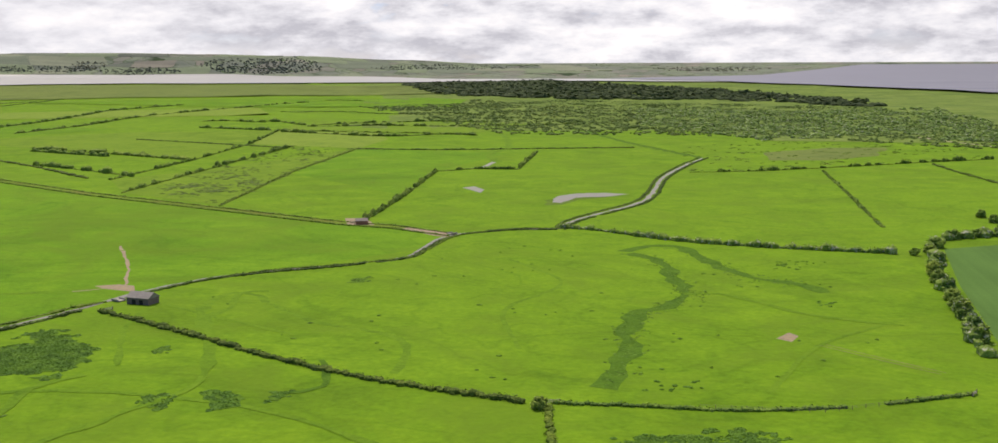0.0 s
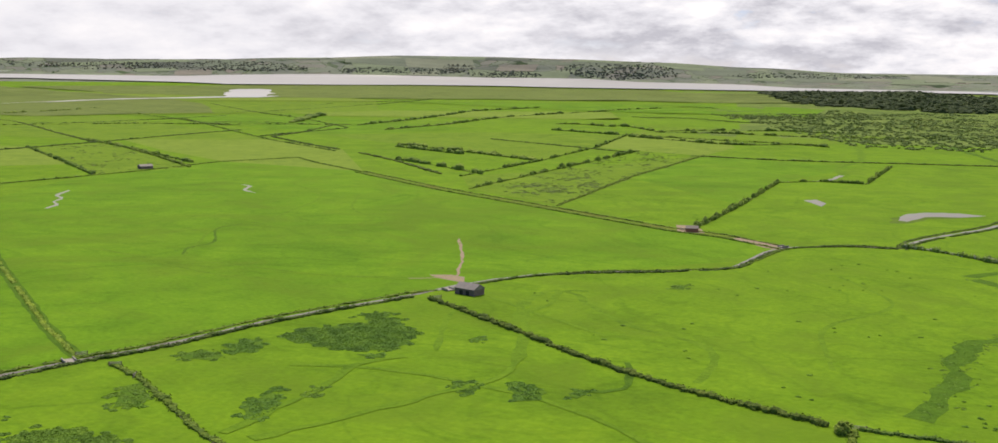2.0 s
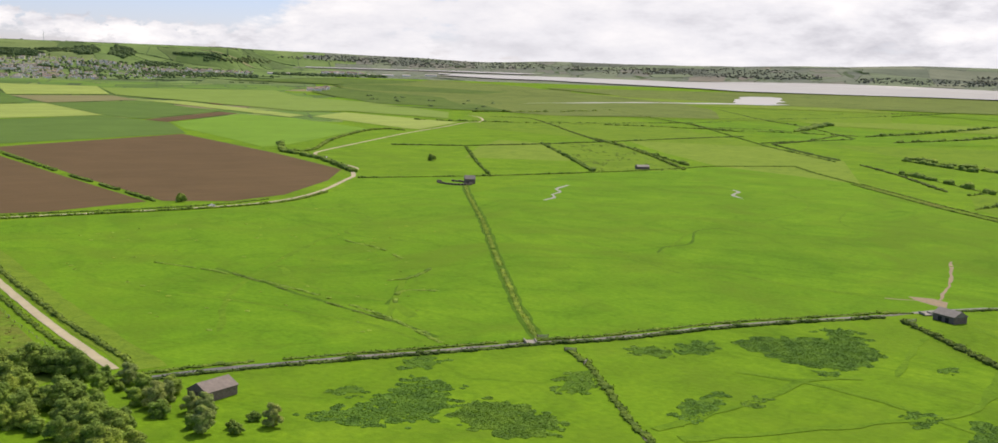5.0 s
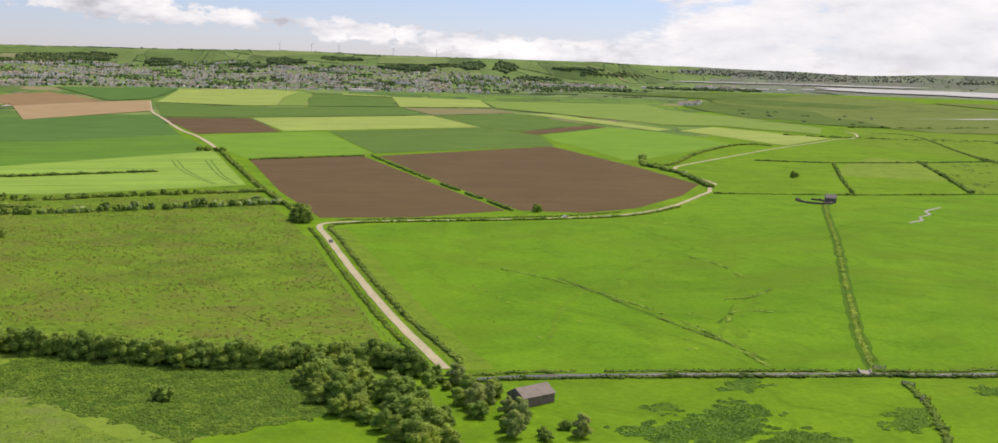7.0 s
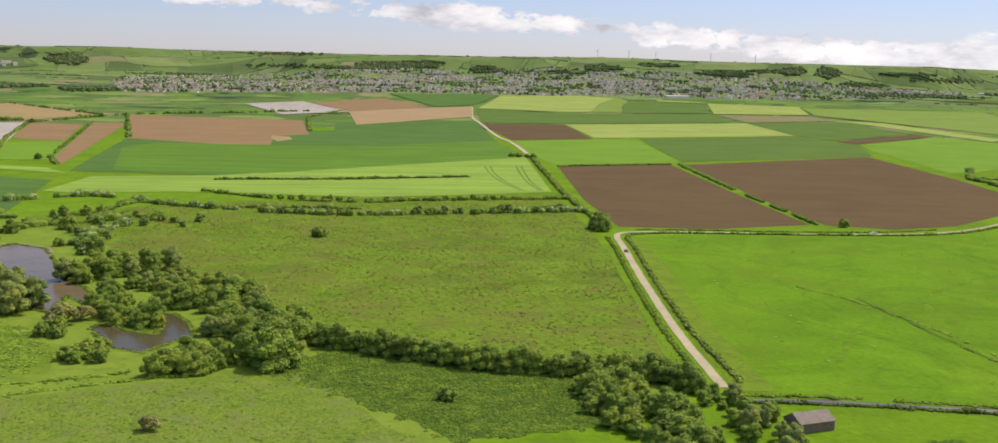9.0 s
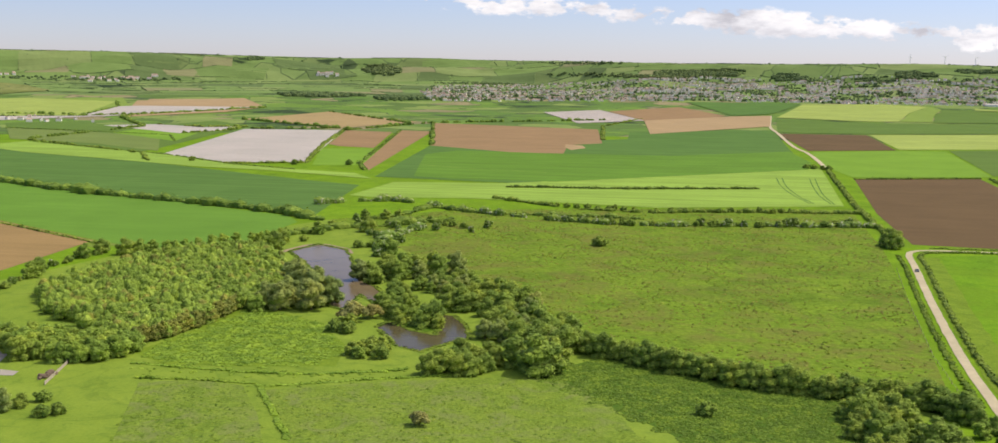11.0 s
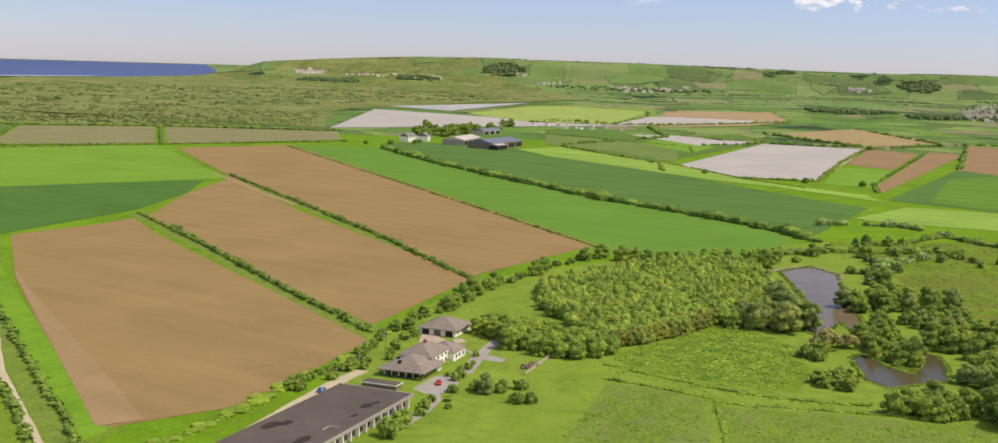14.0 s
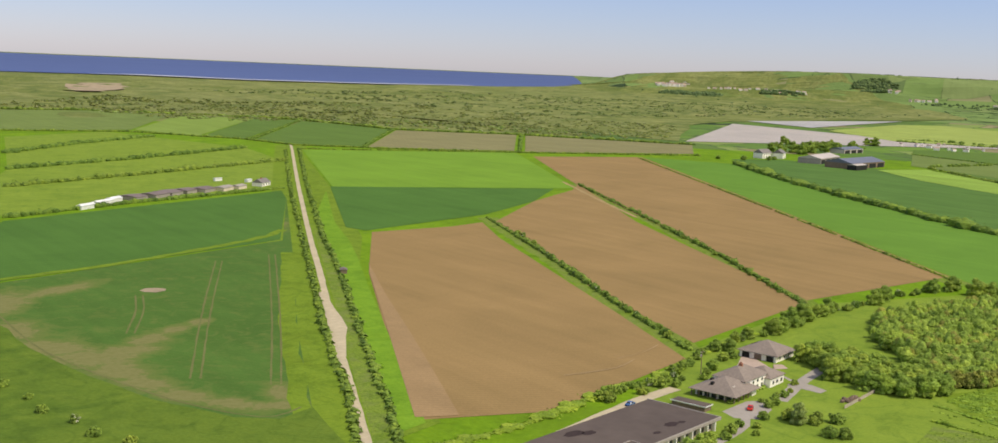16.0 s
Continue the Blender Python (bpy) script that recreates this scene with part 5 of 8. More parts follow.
hedge([(330, -134), (391, -136), (484, -143), (582, -152), (628, -155)], 1.8, 0.9, LEAF_REED, "rough ditch along the lane", 6, 0.6, 0.1, 41, True)
hedge([(660, -178), (661, -211), (658, -267), (659, -327), (672, -370)], 1.6, 0.9, LEAF_HEDGE, "low roadside hedge by the ploughed field", 5, 0.6, 0.1, 42, True)
sheet("field", [(306, -150), (391, -155), (582, -172), (632, -178), (642, -211), (638, -327), (655, -385), (700, -440), (768, -499), (747, -595), (690, -548), (645, -514), (533, -441), (420, -364), (322, -298), (281, -273), (289, -240), (295, -200)], MEADOW, "broad lush green marsh meadow", "field", 0.04)
strip("ditch", [(281, -273), (322, -298), (420, -364), (533, -441), (645, -514), (690, -545)], 5.5, CREEK_DARK, "shallow grassy ditch dividing the meadows", "ditch", 0.09, 0.8)
ditch([(281, -273), (322, -298), (420, -364), (533, -441), (645, -514), (690, -545)], 2.6, "low grassy growth along the meadow ditch", 44, False, 0.6, LEAF_GRASS, 8, False)
ditch([(265, -272), (245, -264), (200, -236), (176, -223), (150, -208)], 3.6, "overgrown dark drainage ditch across the marsh", 45, False, 1.0, None, 7)
sheet("field", [(673, -170), (820, -170), (1086, -186), (1126, -305), (853, -298), (690, -296), (667, -228)], SOIL_DARK, "bare dark brown ploughed field", "field", 0.10)
sheet("field", [(690, -306), (853, -308), (1128, -321), (1264, -566), (998, -545), (834, -522), (760, -466), (690, -392), (672, -345)], SOIL_DARK, "bare dark brown ploughed field", "field", 0.10)
for pts, mt, words in (
        ([(1448, -178), (1497, -286), (1511, -347), (1151, -322), (1106, -187), (1240, -171)], LEY, "bright green ley field"),
        ([(1526, -353), (1628, -604), (1470, -636), (1272, -574), (1160, -325)], WHEAT_DULL, "blue green corn field"),
        ([(1471, -638), (1669, -835), (1557, -865), (1311, -845), (1199, -723), (1081, -598), (1071, -568), (1183, -587), (1349, -606)], LEY, "bright green ley field"),
        ([(1861, -298), (1999, -639), (1645, -610), (1525, -293)], PALE_CROP, "pale yellow green barley strip"),
        ([(1842, -159), (1851, -294), (1511, -287), (1460, -175)], SOIL_DARK, "bare dark brown ploughed field"),
        ([(2322, -672), (2338, -877), (2145, -855), (2025, -649)], OLIVE, "olive brown grass strip"),
        ([(2000, -641), (2117, -844), (1751, -838), (1548, -629), (1645, -612)], WHEAT_DULL, "blue green corn field"),
        ([(1533, -626), (1732, -829), (1685, -838), (1483, -638)], SOIL_DARK, "narrow bare brown strip"),
        ([(2373, -187), (2279, -353), (2336, -670), (2010, -608), (1881, -297), (1872, -161)], WHEAT_DULL, "long olive green corn field"),
        ([(3401, -319), (3526, -554), (3364, -651), (2843, -517), (2369, -421), (2340, -361), (2439, -191)], PALE_CROP, "pale yellow green barley field below the town"),
        ([(2370, -424), (2844, -519), (3366, -653), (3152, -648), (2745, -556), (2368, -482)], LIME, "curved lime green crop strip"),
        ([(2337, -479), (2747, -559), (3154, -652), (3099, -717), (2978, -819), (2398, -678)], WHEAT_DULL, "olive green corn field"),
        ([(3274, -755), (3084, -845), (3031, -833), (3127, -723)], PALE_CROP, "thin pale barley strip"),
        ([(3033, -837), (2888, -1037), (2403, -894), (2368, -679)], PALE_CROP, "pale yellow green barley field"),
        ([(2797, -1014), (2741, -1448), (2335, -1303), (2091, -1331), (1702, -1258), (1526, -1130), (1743, -1076), (1754, -980), (2117, -944), (2375, -897)], LIME, "wide lime green pasture"),
        ([(2123, -860), (2087, -926), (1628, -924), (1580, -873)], PALE_CROP, "narrow pale barley strip"),
        ([(1597, -921), (1711, -1046), (1426, -1077), (1290, -914), (1309, -906)], PALE_CROP, "pale barley field beside the lane"),
        ([(2111, -962), (2162, -1040), (2014, -1011), (1968, -931)], SOIL_DARK, "small bare brown patch")):
    sheet("field", pts, mt, words, "field", 0.14 + 0.00012 * (pts[0][0] - 1000))
sheet("field", [(1795, 68), (1939, -156), (1172, -152), (1100, -100), (951, 24)], WHEAT_MID, "deep green corn field with drill lines", "field", 0.16)
sheet("field", [(978, 243), (1391, 290), (1580, 91), (1838, -150), (1172, -152), (1100, -60), (951, 60)], WHEAT_MID, "deep green corn field with drill lines", "field", 0.18)
sheet("field", [(1115, 235), (1250, 262), (1319, 240), (1311, 133), (1320, -10), (1440, -150), (1273, -163), (1180, -152), (1100, -60), (980, 80), (978, 172), (995, 211)], WHEAT_LOW, "fresh green lower half of the corn field", "field", 0.22)
sheet("bare_patch", [(1472, 129), (1457, 106), (1413, 97), (1373, 111), (1420, 124)], SOIL_PALE, "pale bare patch in the corn", "soil", 0.26)
strip("farm_track", [(1115, 235), (1089, 184), (1078, 137), (1065, 99)], 2.2, LIME, "thin pale track through the corn", "track", 0.27, 0.8)
sheet("field", [(828, 220), (936, 214), (955, 120), (1060, -10), (1200, -166), (860, -152), (812, -15), (826, 61), (833, 125), (820, 200)], BARLEY, "pale lime barley field with curved drill lines", "field", 0.26)
hedge([(922, 112), (938, 7), (970, -93)], 6, 2.3, LEAF_REED_MID, "thin dark hedge line inside the barley", 8, 0.9, 0.0, 50)
for off in (0, 5, 30, 35):
    strip("tram_line", [(1080, -150 + off), (1000, -146 + off * 0.9), (930, -144 + off * 0.7), (870, -146 + off * 0.5)], 1.1, WHEAT_MID, "tractor tramline along the barley edge", "track", 0.31, 0.3)
sheet("field", [(2610, 168), (2976, 19), (2482, -90), (2367, -57), (2187, 66)], SOIL_RED, "reddish brown tilled field", "field", 0.3)
sheet("field", [(1153, 534), (1643, 638), (1669, 490), (1098, 350), (1066, 423)], SHEETED, "field covered in pale grey plastic mulch", "field", 0.16)
sheet("field", [(1371, 416), (1670, 486), (1650, 409), (1326, 344), (1340, 391)], SOIL_RED, "reddish brown tilled field", "field", 0.18)
sheet("field", [(1296, 400), (1327, 337), (1086, 279), (1078, 336)], LEY, "small bright green field", "field", 0.18)
sheet("field", [(1038, 266), (1693, 358), (1701, 408), (1106, 292)], SOIL_RED, "reddish brown tilled strip", "field", 0.2)
sheet("field", [(1939, 415), (1844, 122), (1509, 85), (1462, 125), (1303, 112), (1296, 148), (1391, 290), (1426, 296)], SOIL_RED, "reddish brown tilled field", "field", 0.22)
sheet("field", [(2487, 299), (2673, 193), (2187, 66), (2035, 174)], STRIPED, "field striped with white plastic sheeting", "field", 0.4)
sheet("field", [(2187, 66), (2452, -96), (2535, -184), (2064, -159), (1748, 34)], SOIL_PALE, "pale brown tilled field", "field", 0.4)
sheet("field", [(3429, 10), (3463, -320), (2652, -198), (2489, -103)], WHEAT_MID, "dull green field below the town", "field", 0.5)
sheet("field", [(651, -150), (842, -154), (790, 43), (760, 120), (690, 190), (606, 128), (545, 92), (500, 60), (464, 28), (420, 6), (383, -12), (342, -70), (330, -126), (391, -131), (582, -146)], ROUGH, "rough boggy pasture mottled brown and green", "field", 0.05)
hedge([(1168, -170), (865, -160), (711, -160), (670, -162)], 4.5, 3.0, LEAF_HEDGE, "thick dark hedge beside the lane", 9, 0.8, 0.0, 51)
hedge([(1086, -186), (1128, -305)], 3.5, 2.0, LEAF_HEDGE, "dark hedge between the fields", 6, 0.8, 0.0, 52)
hedge([(690, -301), (760, -302), (853, -303), (1000, -308), (1128, -314)], 4.0, 2.2, LEAF_HEDGE, "broken dark hedge between ploughed fields", 6, 0.8, 0.3, 53)
hedge([(812, -520), (930, -556), (1010, -560), (1109, -608)], 7, 4.0, LEAF_HEDGE, "bushy hedge by the lane", 6, 1.0, 0.2, 54)

# ---- fields, north side ----
NLANE = [(660, 1290), (612, 1185), (503, 962), (410, 771), (305, 553), (243, 422), (203, 340), (171, 271), (152, 230), (136, 196), (108, 134)]
sheet("passing_place", [(229, 401), (219, 378), (212, 362), (206, 348), (198, 330), (186, 304), (176, 283), (180, 286), (195, 313), (203, 326), (210, 343), (216, 360), (224, 380), (232, 400)], GRAVEL, "widened gravel passing place on the lane", "lane", 0.20)
strip("farm_lane", NLANE, 3.2, GRAVEL, "straight pale gravel farm lane", "lane", 0.12, 0.2)
sheet("verge", [(648, 1215), (589, 1112), (450, 793), (332, 536), (274, 440), (166, 204), (149, 198), (142, 186), (128, 186), (110, 215), (610, 1225)], VERGE, "bright green grass margin beside the lane", "verge", 0.05)
sheet("field", [(611, 1155), (869, 1081), (663, 724), (452, 792)], LEY, "bright green ley field", "field", 0.10)
sheet("field", [(450, 793), (640, 727), (560, 655), (472, 600), (348, 559), (343, 576)], WHEAT_DARK, "dark green corn with a ragged edge", "field", 0.14)
sheet("field", [(856, 1030), (1007, 998), (568, 289), (432, 280), (500, 400), (584, 560), (694, 763)], SOIL, "bare brown ploughed field", "field", 0.10)
sheet("field", [(454, 565), (560, 655), (652, 715), (690, 752), (555, 530), (428, 276), (314, 242), (352, 345), (429, 507)], SOIL, "bare brown ploughed field", "field", 0.10)
sheet("field", [(348, 552), (412, 556), (444, 566), (411, 502), (326, 302), (292, 225), (205, 196), (160, 210), (274, 430)], SOIL, "bare brown ploughed field", "field", 0.11)
sheet("field", [(1009, 996), (1066, 893), (891, 588), (785, 390), (700, 222), (672, 206), (590, 205), (545, 245), (570, 287)], WHEAT, "bright green young wheat strip", "field", 0.10)
sheet("field", [(1125, 955), (1200, 930), (1229, 784), (930, 289), (905, 235), (690, 204), (712, 230), (799, 389), (913, 625), (1080, 896)], WHEAT_MID, "deep green corn field", "field", 0.10)
sheet("field", [(1205, 790), (1290, 776), (1216, 646), (1154, 529), (1060, 412), (1025, 335), (1006, 270), (958, 239), (980, 289), (1009, 358), (1025, 436), (1086, 570), (1132, 683)], BARLEY, "long pale lime green crop strip", "field", 0.30)
sheet("field", [(1659, 1044), (1724, 963), (1600, 756), (1465, 673), (1513, 827), (1545, 969)], WHEAT_DULL, "blue green vegetable strip", "field", 0.28)
sheet("field", [(1530, 959), (1499, 819), (1426, 668), (1196, 558), (1284, 684), (1323, 822)], OLIVE_GREEN, "olive brown grass strip", "field", 0.27)
sheet("field", [(1485, 769), (1583, 780), (1521, 657), (1354, 613), (1394, 661)], LEY, "small bright green field", "field", 0.32)
sheet("field", [(1652, 873), (1712, 814), (1662, 712), (1708, 660), (1600, 644), (1505, 678)], SHEETED, "field covered in pale grey plastic mulch", "field", 0.34)
sheet("field", [(2019, 1490), (2594, 1714), (2743, 1687), (2625, 1367), (1918, 1064), (1839, 1200)], PALE_CROP, "pale lime green crop field", "field", 0.55)
sheet("field", [(1918, 1064), (2338, 1211), (2396, 1194), (2451, 918), (2139, 961)], SHEETED, "field covered in pale grey plastic mulch", "field", 0.6)
sheet("field", [(2396, 1194), (2829, 1383), (2949, 1186), (2603, 993)], SOIL_PALE, "pale brown tilled field", "field", 0.6)
hedge([(1290, 776), (1216, 646), (1154, 529), (1060, 412), (1025, 335)], 3, 1.6, LEAF_HEDGE, "thin dark hedge along the lime strip", 4, 0.9, 0.1, 180)
hedge([(1545, 969), (1513, 827), (1465, 673), (1354, 613)], 3, 1.6, LEAF_HEDGE, "thin dark hedge between strips", 3, 1.0, 0.2, 181)
hedge([(1505, 678), (1600, 644), (1708, 660), (1662, 712), (1712, 814)], 5, 3.0, LEAF_HEDGE, "field hedge with small trees", 4, 1.3, 0.35, 182, bumpy=1.0)
hedge([(1839, 1200), (1918, 1064), (2139, 961), (2451, 918)], 6, 3.4, LEAF_HEDGE, "field hedge with small trees", 4, 1.4, 0.3, 183, bumpy=1.0)
hedge([(1918, 1064), (2338, 1211), (2625, 1367)], 5, 3.0, LEAF_HEDGE, "field hedge with small trees", 4, 1.4, 0.3, 184, bumpy=1.0)
sheet("field", [(1334, 1241), (1975, 1716), (1930, 1240), (2005, 991), (1707, 1106)], SHEETED, "field covered in pale grey plastic mulch", "field", 0.25)
sheet("field", [(2152, 1832), (2860, 1881), (2087, 1587)], SHEET_BLUE, "field under pale blue plastic", "field", 0.4)
sheet("field", [(1940, 1396), (2632, 1624), (2913, 1503), (2010, 1000), (1932, 1240)], LIME, "lime green pasture", "field", 0.4)
sheet("field", [(1911, 980), (2718, 1361), (3041, 1208), (2465, 923), (2183, 900)], SOIL_PALE, "pale brown tilled field", "field", 0.4)
sheet("field", [(1928, 758), (2300, 720), (1960, 445), (1722, 513)], TAN, "tan stubble field", "field", 0.3)
sheet("field", [(1335, 800), (1640, 800), (1860, 780), (1720, 662), (1231, 576), (1175, 570), (1310, 770)], WHEAT_DULL, "dull green vegetable field", "field", 0.2)
sheet("field", [(109, 474), (281, 541), (376, 726), (262, 490), (183, 330), (126, 206), (103, 217), (60, 260), (20, 400)], CROP_WORN, "dark green corn with worn bare patches", "field", 0.08)
sheet("field", [(158, 670), (396, 775), (376, 726), (281, 544), (111, 478), (20, 430)], WHEAT_DARK, "dark green corn field", "field", 0.08)
for pts, mt, words in (([(474, 1959), (727, 1857), (526, 1490), (354, 1474)], OLIVE_GREEN, "dull green pasture by the dunes"), ([(733, 1840), (835, 1765), (571, 1372), (531, 1490)], LIME, "bright lime green field by the dunes"),
        ([(830, 1756), (898, 1729), (617, 1326), (569, 1360)], WHEAT_DULL, "deep green field by the dunes"), ([(897, 1711), (943, 1502), (714, 1195), (642, 1241), (619, 1304)], WHEAT_DULL, "dull green field by the dunes"),
        ([(945, 1487), (1103, 1383), (889, 1110), (709, 1176)], OLIVE, "olive brown pasture by the dunes"), ([(1110, 1369), (1274, 1168), (1136, 1032), (891, 1090)], OLIVE, "olive brown pasture by the dunes")):
    sheet("field", pts, mt, words, "field", 0.2)
sheet("field", [(332, 1364), (480, 1453), (505, 1361), (554, 1187), (522, 1025), (405, 792), (163, 688), (150, 760), (240, 986)], LAWN, "narrow lime green paddocks", "field", 0.08)
sheet("sand_blowout", ragged([(970, 3250), (1110, 3560), (1230, 3600), (1060, 3050), (930, 2820), (830, 2800), (890, 3000)], 60, 60), SAND, "bare sand blowout in the dunes", "sand", 0.6, step=60)
for i, (line, w, h, gap, lab) in enumerate((
        ([(462, 585), (400, 444), (341, 319), (303, 234)], 3.0, 2.0, 0.12, "overgrown hedge between ploughed fields"),
        ([(686, 746), (640, 660), (588, 562), (495, 393), (422, 273)], 3.2, 2.0, 0.1, "overgrown hedge between ploughed fields"),
        ([(990, 985), (730, 559), (556, 277)], 2.0, 1.0, 0.1, "thin grassy hedge beside the wheat"),
        ([(1062, 890), (940, 702), (852, 540), (789, 418), (742, 294), (712, 228), (684, 194)], 10, 4.6, 0.06, "thick overgrown hedge between corn fields"),
        ([(280, 1147), (388, 1264), (505, 1361)], 9, 4, 0.05, "thick dark hedge between paddocks"), ([(240, 986), (374, 1061), (554, 1187)], 8, 4, 0.1, "thick dark hedge between paddocks"),
        ([(206, 854), (322, 913), (522, 1025)], 7, 3.6, 0.1, "thick dark hedge between paddocks"), ([(163, 684), (258, 731), (405, 790)], 5, 3, 0.05, "thick dark hedge beside the yard"),
        ([(354, 1474), (508, 1453), (612, 1315), (632, 1221), (716, 1166), (870, 1083), (1119, 1004)], 4.5, 2.4, 0.05, "dark hedge along the dune fields"), ([(479, 1979), (746, 1879), (906, 1738), (952, 1502), (1109, 1389), (1283, 1173)], 8, 4.0, 0.1, "thick thorn hedge at the foot of the dunes"),
        ([(897, 1720), (619, 1310)], 5, 3, 0.05, "dark hedge between the fields"), ([(944, 1495), (711, 1185)], 5, 3, 0.05, "dark hedge between the fields"), ([(1107, 1376), (890, 1100)], 5, 3, 0.05, "dark hedge between the fields"),
        ([(1066, 423), (1098, 350), (1380, 424), (1669, 490)], 5, 2.6, 0.15, "field hedge with small trees"), ([(1038, 270), (1106, 296), (1701, 410)], 4, 2, 0.3, "broken hedge beside the tilled strip"),
        ([(611, 1165), (869, 1086)], 3, 1.6, 0.15, "low hedge along the ley"), ([(587, 1151), (424, 816), (352, 664), (270, 490), (232, 409), (197, 336), (174, 284), (155, 240), (139, 208), (112, 152)], 3.2, 1.7, 0.02, "clipped hedge along the farm lane"),
        ([(612, 1166), (438, 812), (365, 660), (308, 541), (274, 464), (234, 380), (197, 302), (172, 250), (162, 227), (146, 197), (124, 150)], 3.4, 1.8, 0.02, "clipped hedge along the farm lane"))):
    d = (Vector(line[0]) - MID).length
    hedge(line, w, h, LEAF_HEDGE, lab, 9 if d < 900 else 5, 0.6 if d < 900 else 1.2, gap, 60 + i, False, bumpy=0.8 if i < 4 else 0.5)
for i, line in enumerate(([(462, 585), (400, 444), (341, 319), (300, 228)], [(690, 752), (640, 660), (588, 562), (495, 393), (420, 268)], [(990, 985), (730, 559), (550, 270)])):
    strip("hedge_bottom", line, 15, FALLOW, "rank green grass along the hedge bottom", "grass", 0.03, 1.5, seed=250 + i)
sheet("dune_land", ragged([(1312, 1236), (1659, 1540), (2080, 1815), (3046, 1940), (3582, 2113), (5380, 3610), (6691, 5052), (7167, 6468), (4800, 6000), (2400, 4200), (1100, 2600)], 160, 110), DUNE, "pale green rolling dune land", "dunes", 0.3)
far_wood([(500, 2100), (705, 1725), (898, 1664), (1051, 1516), (1199, 1371), (1327, 1271), (1700, 1620), (1500, 2300), (800, 2500)], 3600, 5, "low green scrub over the dunes", LEAF_SCRUB_N, (4, 15), 2.2)
far_wood([(600, 1900), (705, 1720), (898, 1660), (1051, 1512), (1199, 1367), (1327, 1265), (1420, 1360), (1000, 1800)], 300, 6, "hawthorn scrub in blossom along the dune edge", LEAF_MAY, (6, 12), 2.6)
far_wood([(1600, 1900), (3200, 2100), (3600, 2700), (2600, 3600), (1300, 3200)], 1500, 7, "scattered dark bushes on the dunes", LEAF_SCRUB_N, (6, 24), 2.6)
sheet("sea", [(-6000, 19000), (-6000, 6000), (-500, 4900), (1209, 4980), (1730, 4985), (2143, 4651), (2764, 4635), (3711, 4915), (4901, 5637), (6200, 7100), (9000, 10400), (13200, 15400), (8000, 18600)], SEA, "deep blue open sea to the horizon", "sea", 0.6, step=300)
sheet("surf", [(1560, 4960), (1772, 4930), (2143, 4600), (2764, 4585), (3500, 4800), (3480, 4900), (2750, 4720), (2200, 4740), (1850, 5080)], SURF, "white surf breaking along the beach", "surf", 3.0, step=140)

strip("farm_track", [(2535, -184), (2064, -159), (1852, -160), (1547, -162), (1412, -171), (1249, -172), (1190, -168)], 5, GRAVEL, "pale farm track between the corn fields", "track", 0.3, 0.5)
strip("farm_track", [(690, 775), (679, 753), (622, 646), (573, 549)], 3.4, TAN, "pale dry headland strip between ploughed fields", "track", 0.14, 0.8)
for i, (line, w, mt) in enumerate((([(218, 491), (164, 379), (120, 284)], 0.7, TRAM), ([(221, 489.5), (167, 377.5), (123, 282.5)], 0.7, TRAM), ([(252, 499), (184, 355), (140, 265)], 0.7, TRAM), ([(255, 497.5), (187, 353.5), (143, 263.5)], 0.7, TRAM), ([(90, 404), (89, 348), (94, 312), (100, 285), (107, 261), (117, 241), (126, 233), (137, 238)], 0.8, TRAM),
        ([(154, 421), (143, 390), (126, 353)], 0.7, TRAM), ([(151, 422), (140, 391), (123, 354)], 0.7, TRAM), ([(50, 468), (109, 481), (176, 504), (268, 551), (300, 580)], 5.5, VERGE))):
    strip("tram_line" if w < 1 else "worn_strip", line, w, mt, "tractor tramline through the corn" if w < 1 else "thin worn strip in the corn", "track", 0.13 + 0.004 * i, w * 0.3, seed=i + 40)
sheet("field_edge", ragged([(86, 404), (86, 348), (91, 312), (97, 283), (104, 259), (115, 238), (126, 230), (140, 236), (132, 200), (100, 150), (30, 170), (10, 300), (40, 400)], 8, 2.5), EDGE, "dark green grass outside the worn corn", "grass", 0.12)
sheet("bare_patch", [(168, 430), (165, 434), (160, 435), (156, 431), (157, 427), (161, 424), (166, 426)], SAND, "small bare pit with pale rubble", "mud", 0.2)
sheet("field_margin", ragged([(268, 500), (183, 330), (126, 206), (120, 208), (176, 332), (261, 503)], 9, 2), VERGE, "worn grassy margin of the corn field", "grass", 0.14)
sheet("rank_grass", [(322, 566), (262, 442), (222, 352), (184, 272), (162, 228), (148, 200), (138, 180), (132, 184), (148, 216), (176, 276), (212, 350), (254, 438), (318, 572)], FALLOW, "rank rough grass between lane and hedge", "grass", 0.10)

